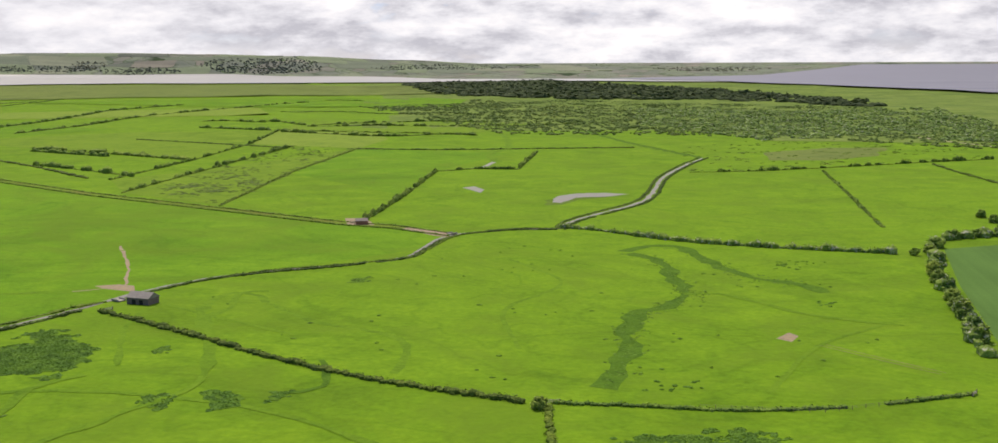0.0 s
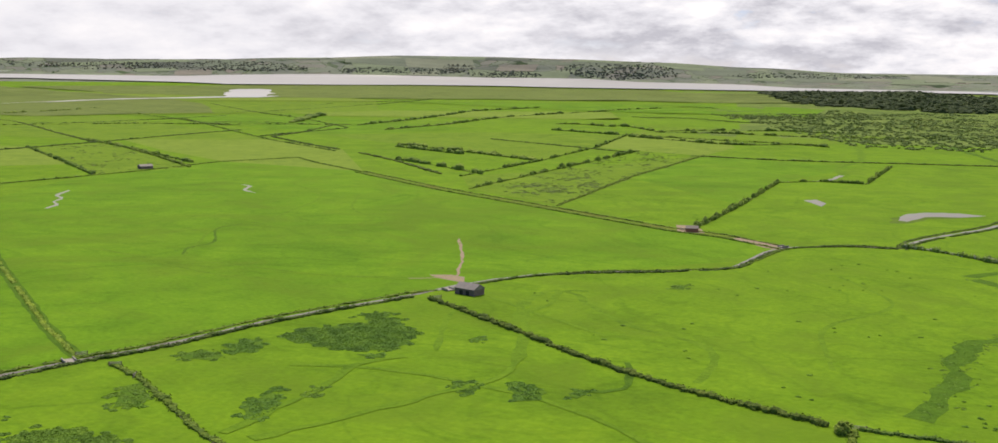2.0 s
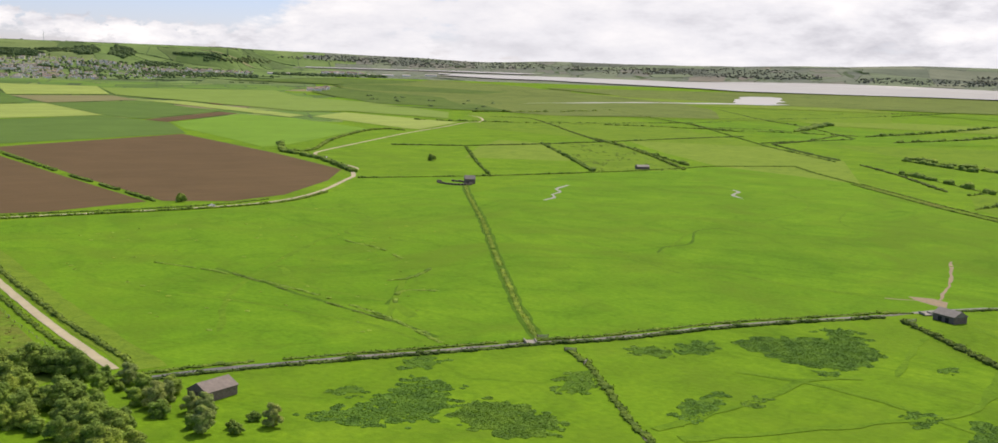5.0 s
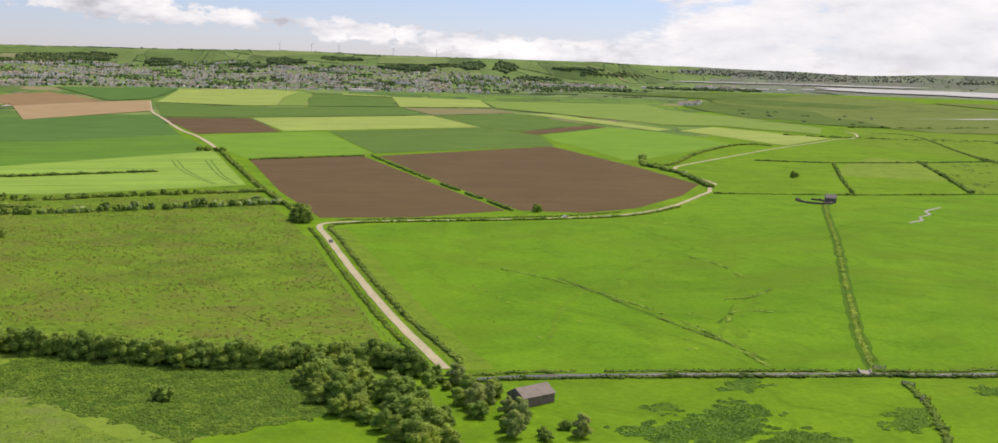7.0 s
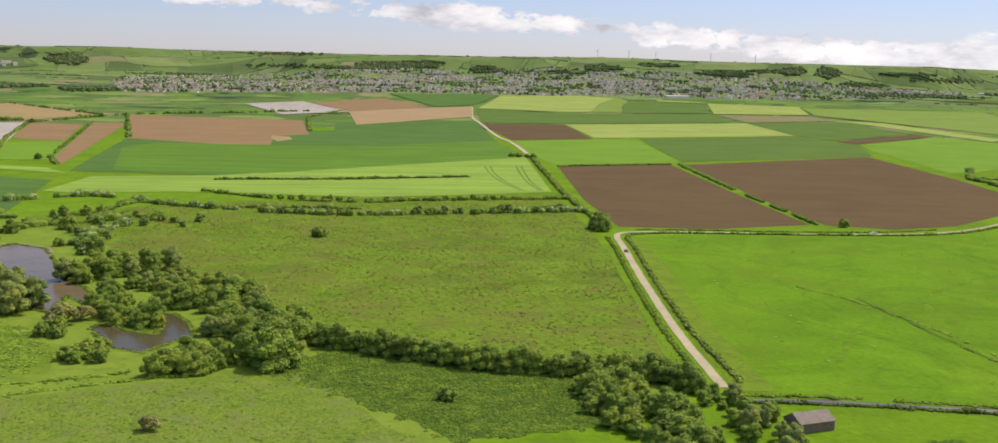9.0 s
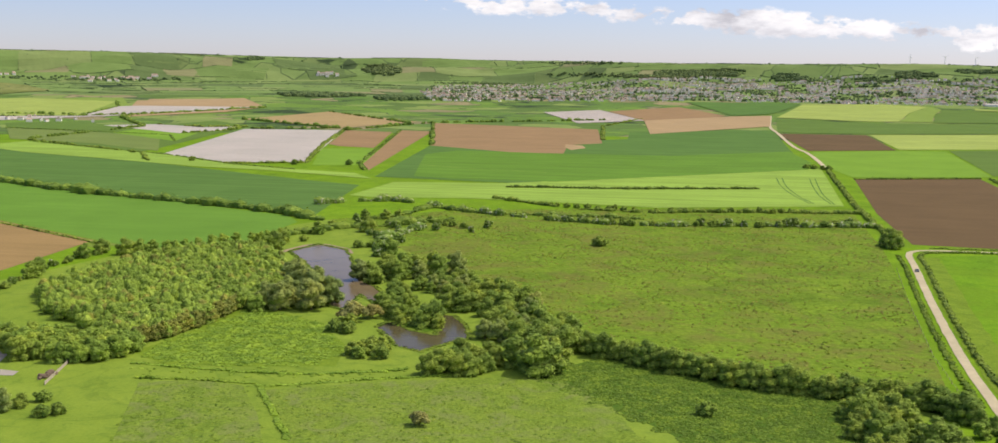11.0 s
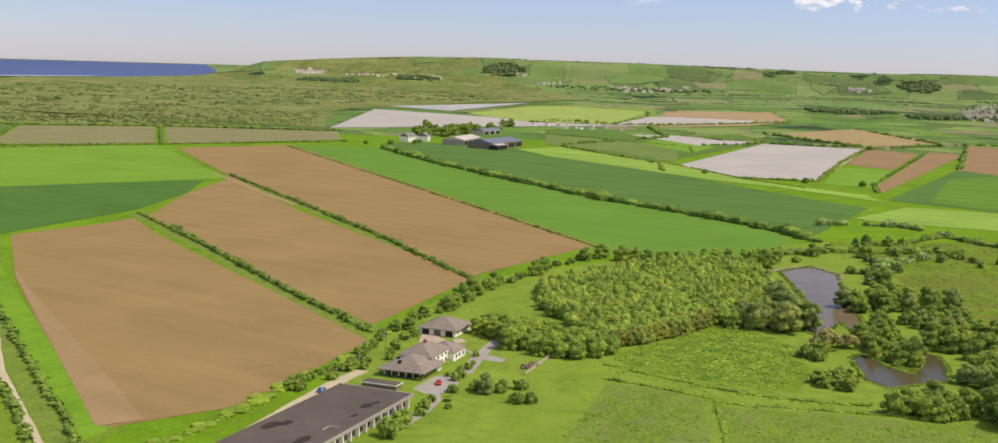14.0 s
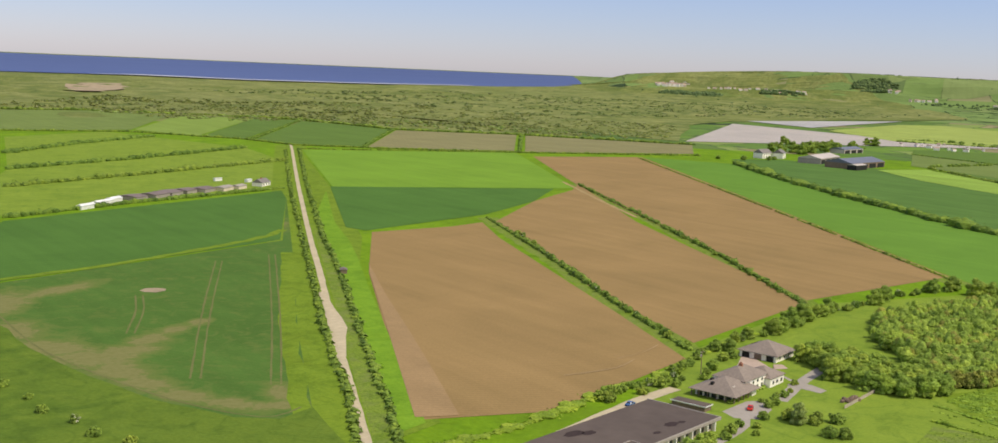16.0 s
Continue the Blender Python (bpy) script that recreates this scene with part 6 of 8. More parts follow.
hedge([(770, 225), (801, 177), (760, 120), (726, 53), (714, -7), (722, -48), (730, -88), (745, -158)], 6, 3.6, LEAF_MAY, "shrubby hawthorn band below the barley", 11, 0.8, 0.45, 90, True, bumpy=0.9)
hedge([(839, 107), (808, 68), (790, 40), (782, -14), (795, -47), (808, -110), (816, -161)], 5, 2.6, LEAF_HEDGE, "low dark hedge at the barley edge", 9, 0.8, 0.42, 91, True, bumpy=0.7)
for i, (line, w, h) in enumerate((([(1391, 290), (1426, 296), (1939, 415)], 5, 3), ([(1580, 91), (1951, 123), (2266, 74)], 5, 2.5), ([(1643, 638), (1722, 513), (1928, 758)], 6, 4), ([(1906, 445), (2300, 720)], 6, 4), ([(2005, 991), (1911, 980), (1640, 800), (1335, 800)], 6, 4), ([(1930, 1240), (2005, 991), (2465, 923)], 6, 4), ([(1669, 490), (1951, 420), (2167, 141)], 6, 4), ([(1316, 790), (1250, 690), (1160, 560), (1076, 510)], 4, 2))):
    hedge(line, w, h, LEAF_HEDGE, "far field hedge with small trees", 4, 1.5, 0.35, 140 + i, False, bumpy=0.9)

hedge([(604, 196), (630, 184), (655, 168), (668, 146), (690, 128), (704, 112)], 7, 3.4, LEAF_HEDGE, "thicket of shrubs beyond the pond", 12, 0.7, 0.1, 170, True, bumpy=1.0)
hedge([(583, 138), (596, 126), (618, 134), (640, 128), (668, 122)], 6, 3.0, LEAF_MAY, "flowering hawthorn thicket beyond the pond", 11, 0.7, 0.12, 171, True, bumpy=1.0)
hedge([(690, 168), (724, 150), (768, 140), (748, 104), (747, 69), (749, 27), (744, -10)], 5, 2.4, LEAF_HEDGE, "rough shrub belt below the barley", 9, 0.8, 0.15, 172, True, bumpy=1.0)

sheet("marsh", ragged([(3209, -1905), (4248, -3020), (3365, -2818), (2482, -2428), (1785, -2061), (1465, -1704), (1573, -1414), (2000, -1495), (2183, -1407)], 120, 90), SALTING, "dull olive rough marsh before the estuary", "marsh", 0.5)
sheet("marsh", ragged([(2500, -2450), (3300, -2850), (3000, -3600), (2500, -4300), (1800, -4350), (1100, -4100), (600, -3700), (560, -3250), (900, -3080), (1500, -2900), (1900, -2600)], 140, 110), SALTING, "dull olive rough marsh before the estuary", "marsh", 0.5)
# these sheets lay a painted cloud shadow over the marsh
for pts in ([(2806, -1593), (3000, -1800), (2709, -1730), (2371, -1712), (2100, -1560), (1861, -1404), (1957, -1360), (2020, -1315), (2475, -1445)], [(3377, -2150), (3140, -2213), (2803, -2279), (2608, -1998), (2802, -1789), (3240, -1900)],
        [(4300, -2500), (3963, -2749), (3600, -2400), (3300, -1985), (3697, -1766)], [(1918, -1252), (1891, -1370), (2050, -1560), (1741, -1432), (1790, -1339)]):
    sheet("marsh", ragged(pts, 90, 40), CLOUD_SHADE, "marsh beyond the lane, darkened for a cloud shadow", "marsh", 0.75)
hedge([(1016, -576), (1018, -597), (1144, -693), (1266, -809), (1304, -869), (1275, -878)], 5, 2.4, LEAF_HEDGE, "dark hedge bank beside the lane", 6, 0.9, 0.05, 190, True, bumpy=0.7)
sheet("grass_strip", [(431, 765), (348, 600), (318, 528), (288, 464), (258, 404), (162, 206), (151, 202), (174, 251), (206, 319), (242, 396), (276, 467), (309, 541), (367, 659)], GRASS_LIME, "bright green grass strip beside the ploughed field", "grass", 0.16)
sheet("headland", [(286, 450), (275, 431), (209, 303), (162, 212), (175, 207), (194, 248), (221, 307), (253, 379), (290, 458)], SOIL_HEAD, "paler headland strip of the ploughed field", "soil", 0.22)
strip("wheel_mark", [(234, 228), (243, 227), (258, 227), (273, 233)], 0.5, SOIL_PALE, "pale curved wheel mark in the soil", "track", 0.25, 0.4)
strip("wheel_mark", [(268, 237), (282, 239), (298, 246)], 0.5, SOIL_PALE, "pale curved wheel mark in the soil", "track", 0.25, 0.4)

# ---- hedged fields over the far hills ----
# some distance haze is mixed into these field colours
HILL_HAZE_TONES = [crop("hill_pasture", (0.142, 0.214, 0.066), 20, 14, 0.012, 60), crop("hill_meadow", (0.160, 0.240, 0.072), -35, 12, 0.012, 60), crop("hill_hay", (0.196, 0.258, 0.092), 50, 16, 0.012, 60),
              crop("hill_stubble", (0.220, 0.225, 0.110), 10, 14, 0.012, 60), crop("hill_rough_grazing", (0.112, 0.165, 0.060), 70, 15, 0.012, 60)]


def hill_point(d, a, up):
    """A point laid on the faces of the ground sheet, by distance and bearing."""
    k = max(i for i, r in enumerate(RINGS) if r <= d)
    u, a0 = (d - RINGS[k]) / (RINGS[k + 1] - RINGS[k]), math.floor(a * BEAR) / BEAR
    q = [on_land(MID.x + r * math.cos(radians(b)), MID.y + r * math.sin(radians(b))) for r in RINGS[k:k + 2] for b in (a0, a0 + 1 / BEAR)]
    w = (a - a0) * BEAR
    p = q[0].lerp(q[1], w).lerp(q[2].lerp(q[3], w), u)
    return p + Vector((0, 0, up))


def hill_fields(tones, first, last, start, grow, rows, seed, where, rowed=0.85):
    rnd = random.Random(seed)
    patches = [([], []) for _ in tones]
    hv, hf = [], []

    def hedgerow(line):
        n0 = len(line)
        for i in range(n0 - 1):
            if rnd.random() < 0.12:
                continue
            p, q = line[i], line[i + 1]
            s = Vector((-(q - p).y, (q - p).x, 0)).normalized()
            m = max(1, int((q - p).length / 14))
            for j in range(m):
                a, b, k = p.lerp(q, j / m), p.lerp(q, (j + 1) / m), len(hv)
                w, h = rnd.uniform(0.8, 1.7), rnd.uniform(0.8, 1.9)
                for c in (a, b):
                    hv.extend((c - s * w - Vector((0, 0, 1)), c + s * w - Vector((0, 0, 1)), c + s * w * 0.5 + Vector((0, 0, h)), c - s * w * 0.5 + Vector((0, 0, h * 0.9))))
                hf.extend(((k, k + 4, k + 7, k + 3), (k + 3, k + 7, k + 6, k + 2), (k + 2, k + 6, k + 5, k + 1), (k, k + 3, k + 2, k + 1), (k + 4, k + 5, k + 6, k + 7)))
                if rnd.random() < 0.035:
                    lump(rnd, a + Vector((0, 0, 1.5)), Vector((rnd.uniform(2, 6), rnd.uniform(2, 6), rnd.uniform(1.5, 3.5))), hv, hf, 3, 6)

    def row(i, a):
        return start * grow ** i * (1 + 0.055 * noise.noise(Vector((a / 3.5, i * 7.3, 0.5))))
    for i in range(rows):
        a = first + rnd.uniform(0, 2)
        while a < last:
            b = min(last + 0.5, a + rnd.uniform(1.1, 3.4))
            lean = rnd.uniform(-0.5, 0.5)
            grid = [[(row(i, e) * (1 - v) + row(i + 1, e) * v, min(last + 1, e + lean * (v - 0.5))) for e in [a + (b - a) * u / 8 for u in range(9)]] for v in [w / 6 for w in range(7)]]
            if rnd.random() < 0.62:
                v, f = patches[rnd.choice((0, 0, 0, 1, 1, 1, 1, 2, 2, 3, 4, 4, 0, 1, 2))]
                k = len(v)
                v.extend(hill_point(d, e, 0.9 + 0.05 * (i % 3)) for g in grid for d, e in g)
                f.extend((k + r * 9 + c, k + r * 9 + c + 1, k + r * 9 + c + 10, k + r * 9 + c + 9) for r in range(6) for c in range(8))
            if rnd.random() < rowed:
                hedgerow([hill_point(*g, 0.5) for g in grid[0]])
            if rnd.random() < rowed:
                hedgerow([hill_point(*g[-1], 0.5) for g in grid])
            a = b
    for mt, (v, f), words in zip(tones, patches, ("grazed green pasture", "bright green meadow", "pale hay meadow", "pale brown stubble", "dull rough grazing")):
        ob = mesh_ob("hill_fields", v, f, mt)
        if ob.data.polygons[0].normal.z < 0:
            ob.data.flip_normals()
        tagged(ob, words + " fields on the " + where, "fields", kind="stuff")
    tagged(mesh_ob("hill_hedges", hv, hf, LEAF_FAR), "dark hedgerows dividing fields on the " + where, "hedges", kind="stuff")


hill_fields(HILL_HAZE_TONES, -28.5, 46.3, 3900, 1.082, 12, 77, "far hills", 0.62)
# field tones of the far shore, greyed by painted distance haze
SHORE_HAZE_TONES = [crop("hazy_shore_pasture", (0.168, 0.196, 0.140), 20, 14, 0.012, 60), crop("hazy_shore_meadow", (0.196, 0.236, 0.146), -35, 12, 0.012, 60), crop("hazy_shore_hay", (0.228, 0.248, 0.172), 50, 16, 0.012, 60),
               crop("hazy_shore_stubble", (0.226, 0.212, 0.172), 10, 14, 0.012, 60), crop("hazy_shore_rough_grazing", (0.130, 0.146, 0.116), 70, 15, 0.012, 60)]
hill_fields(SHORE_HAZE_TONES, -88, -42, 7600, 1.11, 6, 78, "far shore", 0.1)

# ---- pond, garden ground, trees ----
sheet("garden_ground", [(186, 160), (235, 101), (266, -58), (300, -100), (320, -128), (345, -70), (391, -25), (440, 5), (540, 70), (622, 130), (690, 190), (560, 245), (428, 272), (300, 232), (250, 205)], LAWN, "sunny grassland round the ponds and house", "grass", 0.02)
sheet("tall_grass", [(300, 125), (307, 110), (304, 92), (276, 76), (250, 64), (226, 74), (222, 96), (241, 103), (270, 114)], FALLOW, "tall weedy grass plot beside the mown path", "grass", 0.08)
sheet("tall_grass", [(300, 84), (271, 68), (236, 48), (240, 0), (262, -46), (280, -33), (306, -24), (324, -12), (333, -4), (329, 21), (317, 52)], FALLOW, "tall weedy grass plot beside the mown path", "grass", 0.08)
sheet("rough_grass", [(336, 146), (345, 144), (367, 140), (389, 138), (408, 138), (416, 128), (395, 96), (380, 88), (362, 76), (333, 71), (326, 100), (323, 128)], VERGE, "bright green tussocky rough grass by the pond", "grass", 0.05)
sheet("tall_grass", [(336, 4), (315, -14), (285, -41), (266, -52), (280, -100), (326, -110), (350, -60), (372, -20)], RANK, "rank green growth under the trees", "grass", 0.05)
POND_UP = [(559, 170), (587, 163), (572, 142), (530, 125), (496, 114), (472, 97), (446, 83), (435, 86), (452, 98), (421, 96), (427, 105), (489, 130), (529, 151)]
POND_LOW = [(394, 74), (405, 71), (391, 60), (385, 49), (401, 51), (422, 60), (420, 49), (402, 40), (382, 35), (372, 42), (359, 48), (365, 58), (378, 66)]
SPIT = [(438, 87), (466, 87), (435, 68), (396, 50), (388, 53), (404, 71)]
sheet("pond", POND_UP, POND, "still brown fishing pond between wooded banks", "pond", 0.13)
sheet("pond", POND_LOW, POND_DARK, "still brown lower pond round a spit, darkened for mirrored trees", "pond", 0.12)
sheet("pond_spit", SPIT, WEED, "overgrown spit reaching into the pond", "bank", 0.19)
strip("pond_shore", [(556, 172), (572, 170), (588, 164), (580, 150), (572, 141), (560, 136)], 3.2, MUD, "bare muddy shore at the head of the pond", "shore", 0.19, 1.0)
for i, line in enumerate((POND_UP[:4], POND_UP[3:7], POND_UP[7:10] , POND_UP[9:] + POND_UP[:1], POND_LOW[:6], POND_LOW[5:10], POND_LOW[9:] + POND_LOW[:1])):
    hedge(line, 1.5, 0.6, LEAF_REED, "reedy pond margin", 7, 0.6, 0.25, 200 + i, False, "pond_margin", "reeds", 0.6, "stuff")
OAK = [make_tree("broadleaf_tree", 11 + i, 8.4 + i, 5.2 + 0.4 * i, LEAF, "rounded dark green broadleaf tree", clumps=34, per=64, size=0.5, low=0.03) for i in range(3)]
ASH = [make_tree("young_tree", 31 + i, 6.2 + 0.5 * i, 4.2, LEAF_LITE, "young light green plantation tree", clumps=22, per=56, size=0.48, low=0.04) for i in range(3)]
WIL = [make_tree("willow_tree", 51 + i, 10.0, 4.4, LEAF_WILLOW, "grey green willow with feathery crown", clumps=26, per=76, size=0.42, low=0.08, bark=STEM_PALE) for i in range(2)]
RUST = make_tree("bronze_tree", 61, 7.0, 6.0, LEAF_RUST, "low spreading tree with yellow bronze leaves", clumps=14, per=44, low=0.4, bark=STEM_PALE)
MAY = [make_tree("hawthorn_bush", 71 + i, 4.6, 3.0, LEAF_MAY, "hawthorn bush white with blossom", "bush", clumps=14, per=54, size=0.4, low=0.12) for i in range(2)]
BUSH = [make_tree("bush", 81 + i, 3.4 + 0.3 * i, 2.9, LEAF, "rounded dark green bush", "bush", clumps=14, per=54, size=0.4, low=0.1) for i in range(3)]
rt = random.Random(5)


def scatter(kinds, pts, smin=0.8, smax=1.2, jit=2.0, label=""):
    for x, y in pts:
        put(rt.choice(kinds), x + rt.uniform(-jit, jit), y + rt.uniform(-jit, jit), rt.uniform(smin, smax), rt.uniform(0, 6.28), label, rt.uniform(0.9, 1.15))


def fill(poly, gap):
    xs, ys = [p[0] for p in poly], [p[1] for p in poly]
    out, y = [], min(ys)
    while y < max(ys):
        x = min(xs) + rt.uniform(0, gap)
        while x < max(xs):
            q = (x + rt.uniform(-0.3, 0.3) * gap, y + rt.uniform(-0.3, 0.3) * gap)
            if inside(*q, poly):
                out.append(q)
            x += gap
        y += gap * 0.87
    return out


def along(pts, gap):
    return [tuple(p) for p in straight_line(pts, gap)]


COPSE = [(386, 209), (371, 187), (356, 164), (348, 149), (356, 145), (371, 142), (389, 139), (416, 140), (412, 123), (424, 119), (480, 142), (520, 158), (552, 182), (560, 200), (540, 224), (501, 232), (465, 236), (445, 237), (418, 231)]
for leaf, gap, share, lab in ((LEAF_LITE, 3.3, 0.88, "dense light green canopy of a young copse"), (LEAF, 7.0, 0.85, "darker green crowns in the young copse"), (LEAF_RUST_DULL, 8.0, 0.8, "brownish budding crowns in the young copse")):
    cv, cf = [], []
    for x, y in fill(COPSE, gap):
        if rt.random() > share:
            continue
        k = noise.noise(Vector((x / 9, y / 9, 4.0))) + 0.6 * noise.noise(Vector((x / 3, y / 3, 7.0)))
        x, y = x + rt.uniform(-1.4, 1.4), y + rt.uniform(-1.4, 1.4)
        tall = rt.uniform(2.0, 3.2) + 1.1 * k
        o = Vector((x, y, tall * 1.02))
        r = rt.uniform(1.6, 3.0)
        lump(rt, o, Vector((r * 0.85, r * 0.85, tall)), cv, cf, 5, 7)
        leaf_cloud(rt, [(o, Vector((r * 1.08, r * 1.08, tall * 1.02)))], 76, 0.42, cv, cf)
    tagged(mesh_ob("copse_canopy", cv, cf, leaf), lab, "copse", kind="stuff")
scatter(ASH, fill(COPSE, 15), 0.8, 1.0, 4.0)
scatter(OAK[:1] + ASH, along([(525, 250), (560, 228), (590, 200), (604, 186)], 6), 0.6, 0.85, 3)
EDGE_TREE = [make_tree("young_tree", 41 + i, 6.4, 3.0, LEAF_RUST_DULL, "young bronze green tree at the copse edge", clumps=16, per=44, size=0.5, low=0.04, bark=STEM_PALE) for i in range(2)]
scatter(EDGE_TREE, along([(346, 151), (356, 145.5), (371, 142.5), (389, 139.5), (404, 139), (415, 140)], 2.8), 0.8, 1.1, 1)
scatter(WIL, [(416, 128), (415, 122), (421, 120), (428, 124), (420, 127), (424, 131)], 1.0, 1.25, 1)
scatter(ASH, [(411, 129), (420, 133), (430, 128), (432, 133), (438, 137), (448, 136), (446, 143), (458, 140), (470, 144), (486, 150), (500, 156), (512, 162), (528, 168), (540, 176), (552, 184)], 0.9, 1.15, 1)
scatter(WIL, [(418, 108), (424, 109), (430, 113), (436, 115), (443, 119), (456, 126), (466, 131), (475, 137), (428, 118), (462, 134)], 1.0, 1.35, 1)
scatter(OAK + BUSH, [(562, 180), (586, 182), (596, 174), (625, 176), (660, 180), (642, 184), (605, 190), (575, 186)], 0.55, 0.8, 1)
scatter(WIL, [(440, 112), (446, 116), (452, 119), (436, 107), (431, 103)], 1.0, 1.3, 1, "pale feathery willow on the pond bank")
put(RUST, 402, 86, 1.05, 0.4, "", 1.35)
put(RUST, 409, 80, 0.75, 2.4)
put(RUST, 404, 90, 0.6, 4.4)
scatter(BUSH, [(384, 88), (388, 84), (392, 90), (396, 86), (382, 82)], 0.8, 1.2, 1, "dark green bush on the pond bank")
scatter(BUSH, [(346, 66), (347, 60), (352, 63), (357, 66), (361, 61), (350, 70), (354, 59)], 0.9, 1.35, 1, "grey green pond side shrub")
scatter(OAK + BUSH, fill(SPIT, 4.6), 0.48, 0.72, 1)
scatter(OAK, [(331, 38), (333, 34), (332, 29), (334, 24), (339, 20), (344, 33), (347, 26), (341, 29), (352, 31), (353, 22), (346, 19), (338, 36)], 0.62, 0.8, 0.8)
put(OAK[2], 340, 3, 1.25, 1.0, "large rounded dark green tree in the meadow corner", 1.15)
put(OAK[1], 347, 12, 1.05, 2.0, "", 1.1)
put(OAK[0], 349, 0, 1.15, 2.7, "", 1.1)
scatter(OAK + OAK + WIL[:1], [(486, 108), (480, 100), (494, 97), (505, 93), (499, 84), (508, 75), (516, 70), (490, 104), (512, 88), (520, 80), (500, 100), (522, 96), (492, 90)], 0.85, 1.15, 1.5)
scatter(MAY + OAK[:1] + BUSH, [(581, 138), (584, 131), (566, 119), (585, 128), (560, 112), (548, 104), (574, 124), (556, 120), (540, 96), (530, 90), (538, 108)], 0.8, 1.15, 2)
scatter(OAK + OAK + WIL[:1], fill([(428, 62), (447, 50), (462, 40), (455, 24), (418, 12), (396, -2), (368, -10), (356, 2), (372, 18), (380, 28), (404, 30), (424, 42)], 7.6), 0.62, 1.0, 1.5)
scatter(OAK + OAK + WIL[:1], fill([(470, 80), (492, 74), (500, 62), (470, 44), (452, 56)], 7.5), 0.5, 0.75, 1.5)
scatter(OAK, along([(372, -10), (356, -34), (338, -64), (331, -94), (324, -118), (310, -128)], 3.6), 0.66, 0.86, 1.2)
scatter(OAK + ASH[:1], fill([(318, -92), (312, -110), (290, -116), (262, -122), (240, -120), (236, -108), (262, -100), (296, -88)], 7), 0.55, 0.85, 2)
scatter(WIL + ASH + BUSH, fill([(300, -124), (312, -134), (290, -146), (262, -146), (240, -156), (232, -146), (250, -134), (280, -128)], 7), 0.5, 0.8, 2)
scatter(MAY + MAY + OAK[:1], [(667, 165), (640, 152), (618, 142), (603, 122), (662, 141), (650, 135), (682, 134), (660, 114), (657, 89), (674, 85), (630, 148), (690, 172)], 0.8, 1.15, 3)
scatter(OAK[:1] + BUSH, along([(700, 166), (699, 132), (672, 96)], 8), 0.7, 1.0, 3)
scatter(BUSH + MAY[:1], along([(726, 53), (714, -7), (722, -48), (730, -88), (745, -140)], 6), 0.7, 1.3, 4)
scatter(BUSH, along([(806, 66), (784, -10), (795, -47), (808, -110)], 7), 0.6, 1.0, 3)
scatter(OAK, [(652, -155), (656, -158), (660, -154), (664, -158), (668, -156), (674, -160)], 0.75, 1.0, 1.5)
scatter(BUSH, [(680, -160), (690, -160), (700, -161)], 0.9, 1.2, 2)
put(BUSH[0], 622, 8, 1.5, 0, "", 1.2)
scatter(BUSH + MAY, [(-106, -594), (-103, -541), (-101, -520), (-101, -504), (-99, -470), (-97, -453), (-95, -430), (-93, -412), (-172, -722), (-135, -655), (-118, -622), (-148, -662), (-110, -575), (-104, -545), (-160, -668), (-168, -745), (-112, -600), (-100, -485)], 1.0, 1.6, 2)
put(BUSH[1], 44, -314, 0.9, 0)
scatter(BUSH, along([(1195, -150), (1180, -172)], 7), 1.0, 1.4)
put(BUSH[2], 681, -315, 1.3)
FARM_BELT = [(1425 + 9 * i + rt.uniform(-8, 8), 1140 - 3 * i + rt.uniform(-26, 26)) for i in range(18)]
# garden trees round the house
GARDEN = [(331, 203), (320, 184), (316, 170), (316, 159), (319, 150), (329, 146), (344, 152), (354, 158), (346, 166), (343, 178), (342, 192), (343, 206)]
scatter(ASH, fill(GARDEN, 5.2), 0.85, 1.12, 1.2, "leafy light green garden tree")
scatter(ASH, along([(330, 146), (337, 146), (346, 150), (352, 158), (358, 168)], 4), 0.7, 0.9, 1.2, "pale leaved tree by the garden fence")
scatter(OAK + BUSH + MAY[:1], along([(350, 236), (362, 240), (380, 245), (404, 252), (424, 256), (447, 259), (480, 265), (505, 266), (532, 262)], 4.4), 0.55, 0.85, 2)
scatter(BUSH + WIL[:1], [(264, 153), (264, 149), (268, 146), (275, 144), (271, 148), (265, 132), (262, 135)], 0.62, 0.95, 0.6)
scatter(BUSH + ASH[:1], [(238, 153), (231, 150), (224, 148), (217, 146), (244, 155), (210, 143)], 0.55, 0.85, 1, "")
scatter(BUSH + MAY[:1], along([(226, 200), (240, 203), (252, 205)], 3.4), 0.55, 0.85, 1.2)
scatter(BUSH + MAY[:1] + OAK[:1], along([(262, 207), (280, 216), (294, 222), (318, 231), (344, 239)], 4.4), 0.45, 0.85, 2.0)
hedge([(150, 186), (175, 188), (205, 196), (235, 205), (262, 210), (290, 222), (320, 233), (350, 243)], 4.6, 0.8, LEAF_GRASS, "rough green grass bank along the field edge", 9, 0.5, 0.0, 230, True, "grass_bank", "bank", 0.9, "stuff")
scatter(BUSH, [(272, 171), (281, 173), (290, 174), (300, 180)], 0.4, 0.55, 0.5)
scatter(BUSH + MAY, along([(306, 240), (330, 294), (352, 342), (392, 426), (430, 510)], 13), 0.45, 0.8, 2)
scatter(BUSH, along([(428, 284), (470, 356), (520, 440), (580, 548)], 16), 0.4, 0.7, 2)
scatter(BUSH, [(227, 198), (242, 198), (254, 201), (261, 198)], 0.7, 1.0, 1)
scatter(BUSH + BUSH + MAY, [(66, 303), (69, 285), (70, 268), (73, 254), (76, 240), (80, 228), (64, 318), (60, 338), (88, 216)], 0.5, 0.85, 1.5)
scatter(OAK[:1] + BUSH + ASH[:1], [(283, 205), (288, 209), (296, 212), (303, 215), (276, 201), (268, 202), (262, 204), (310, 219), (318, 225)], 0.5, 0.8, 1.5)
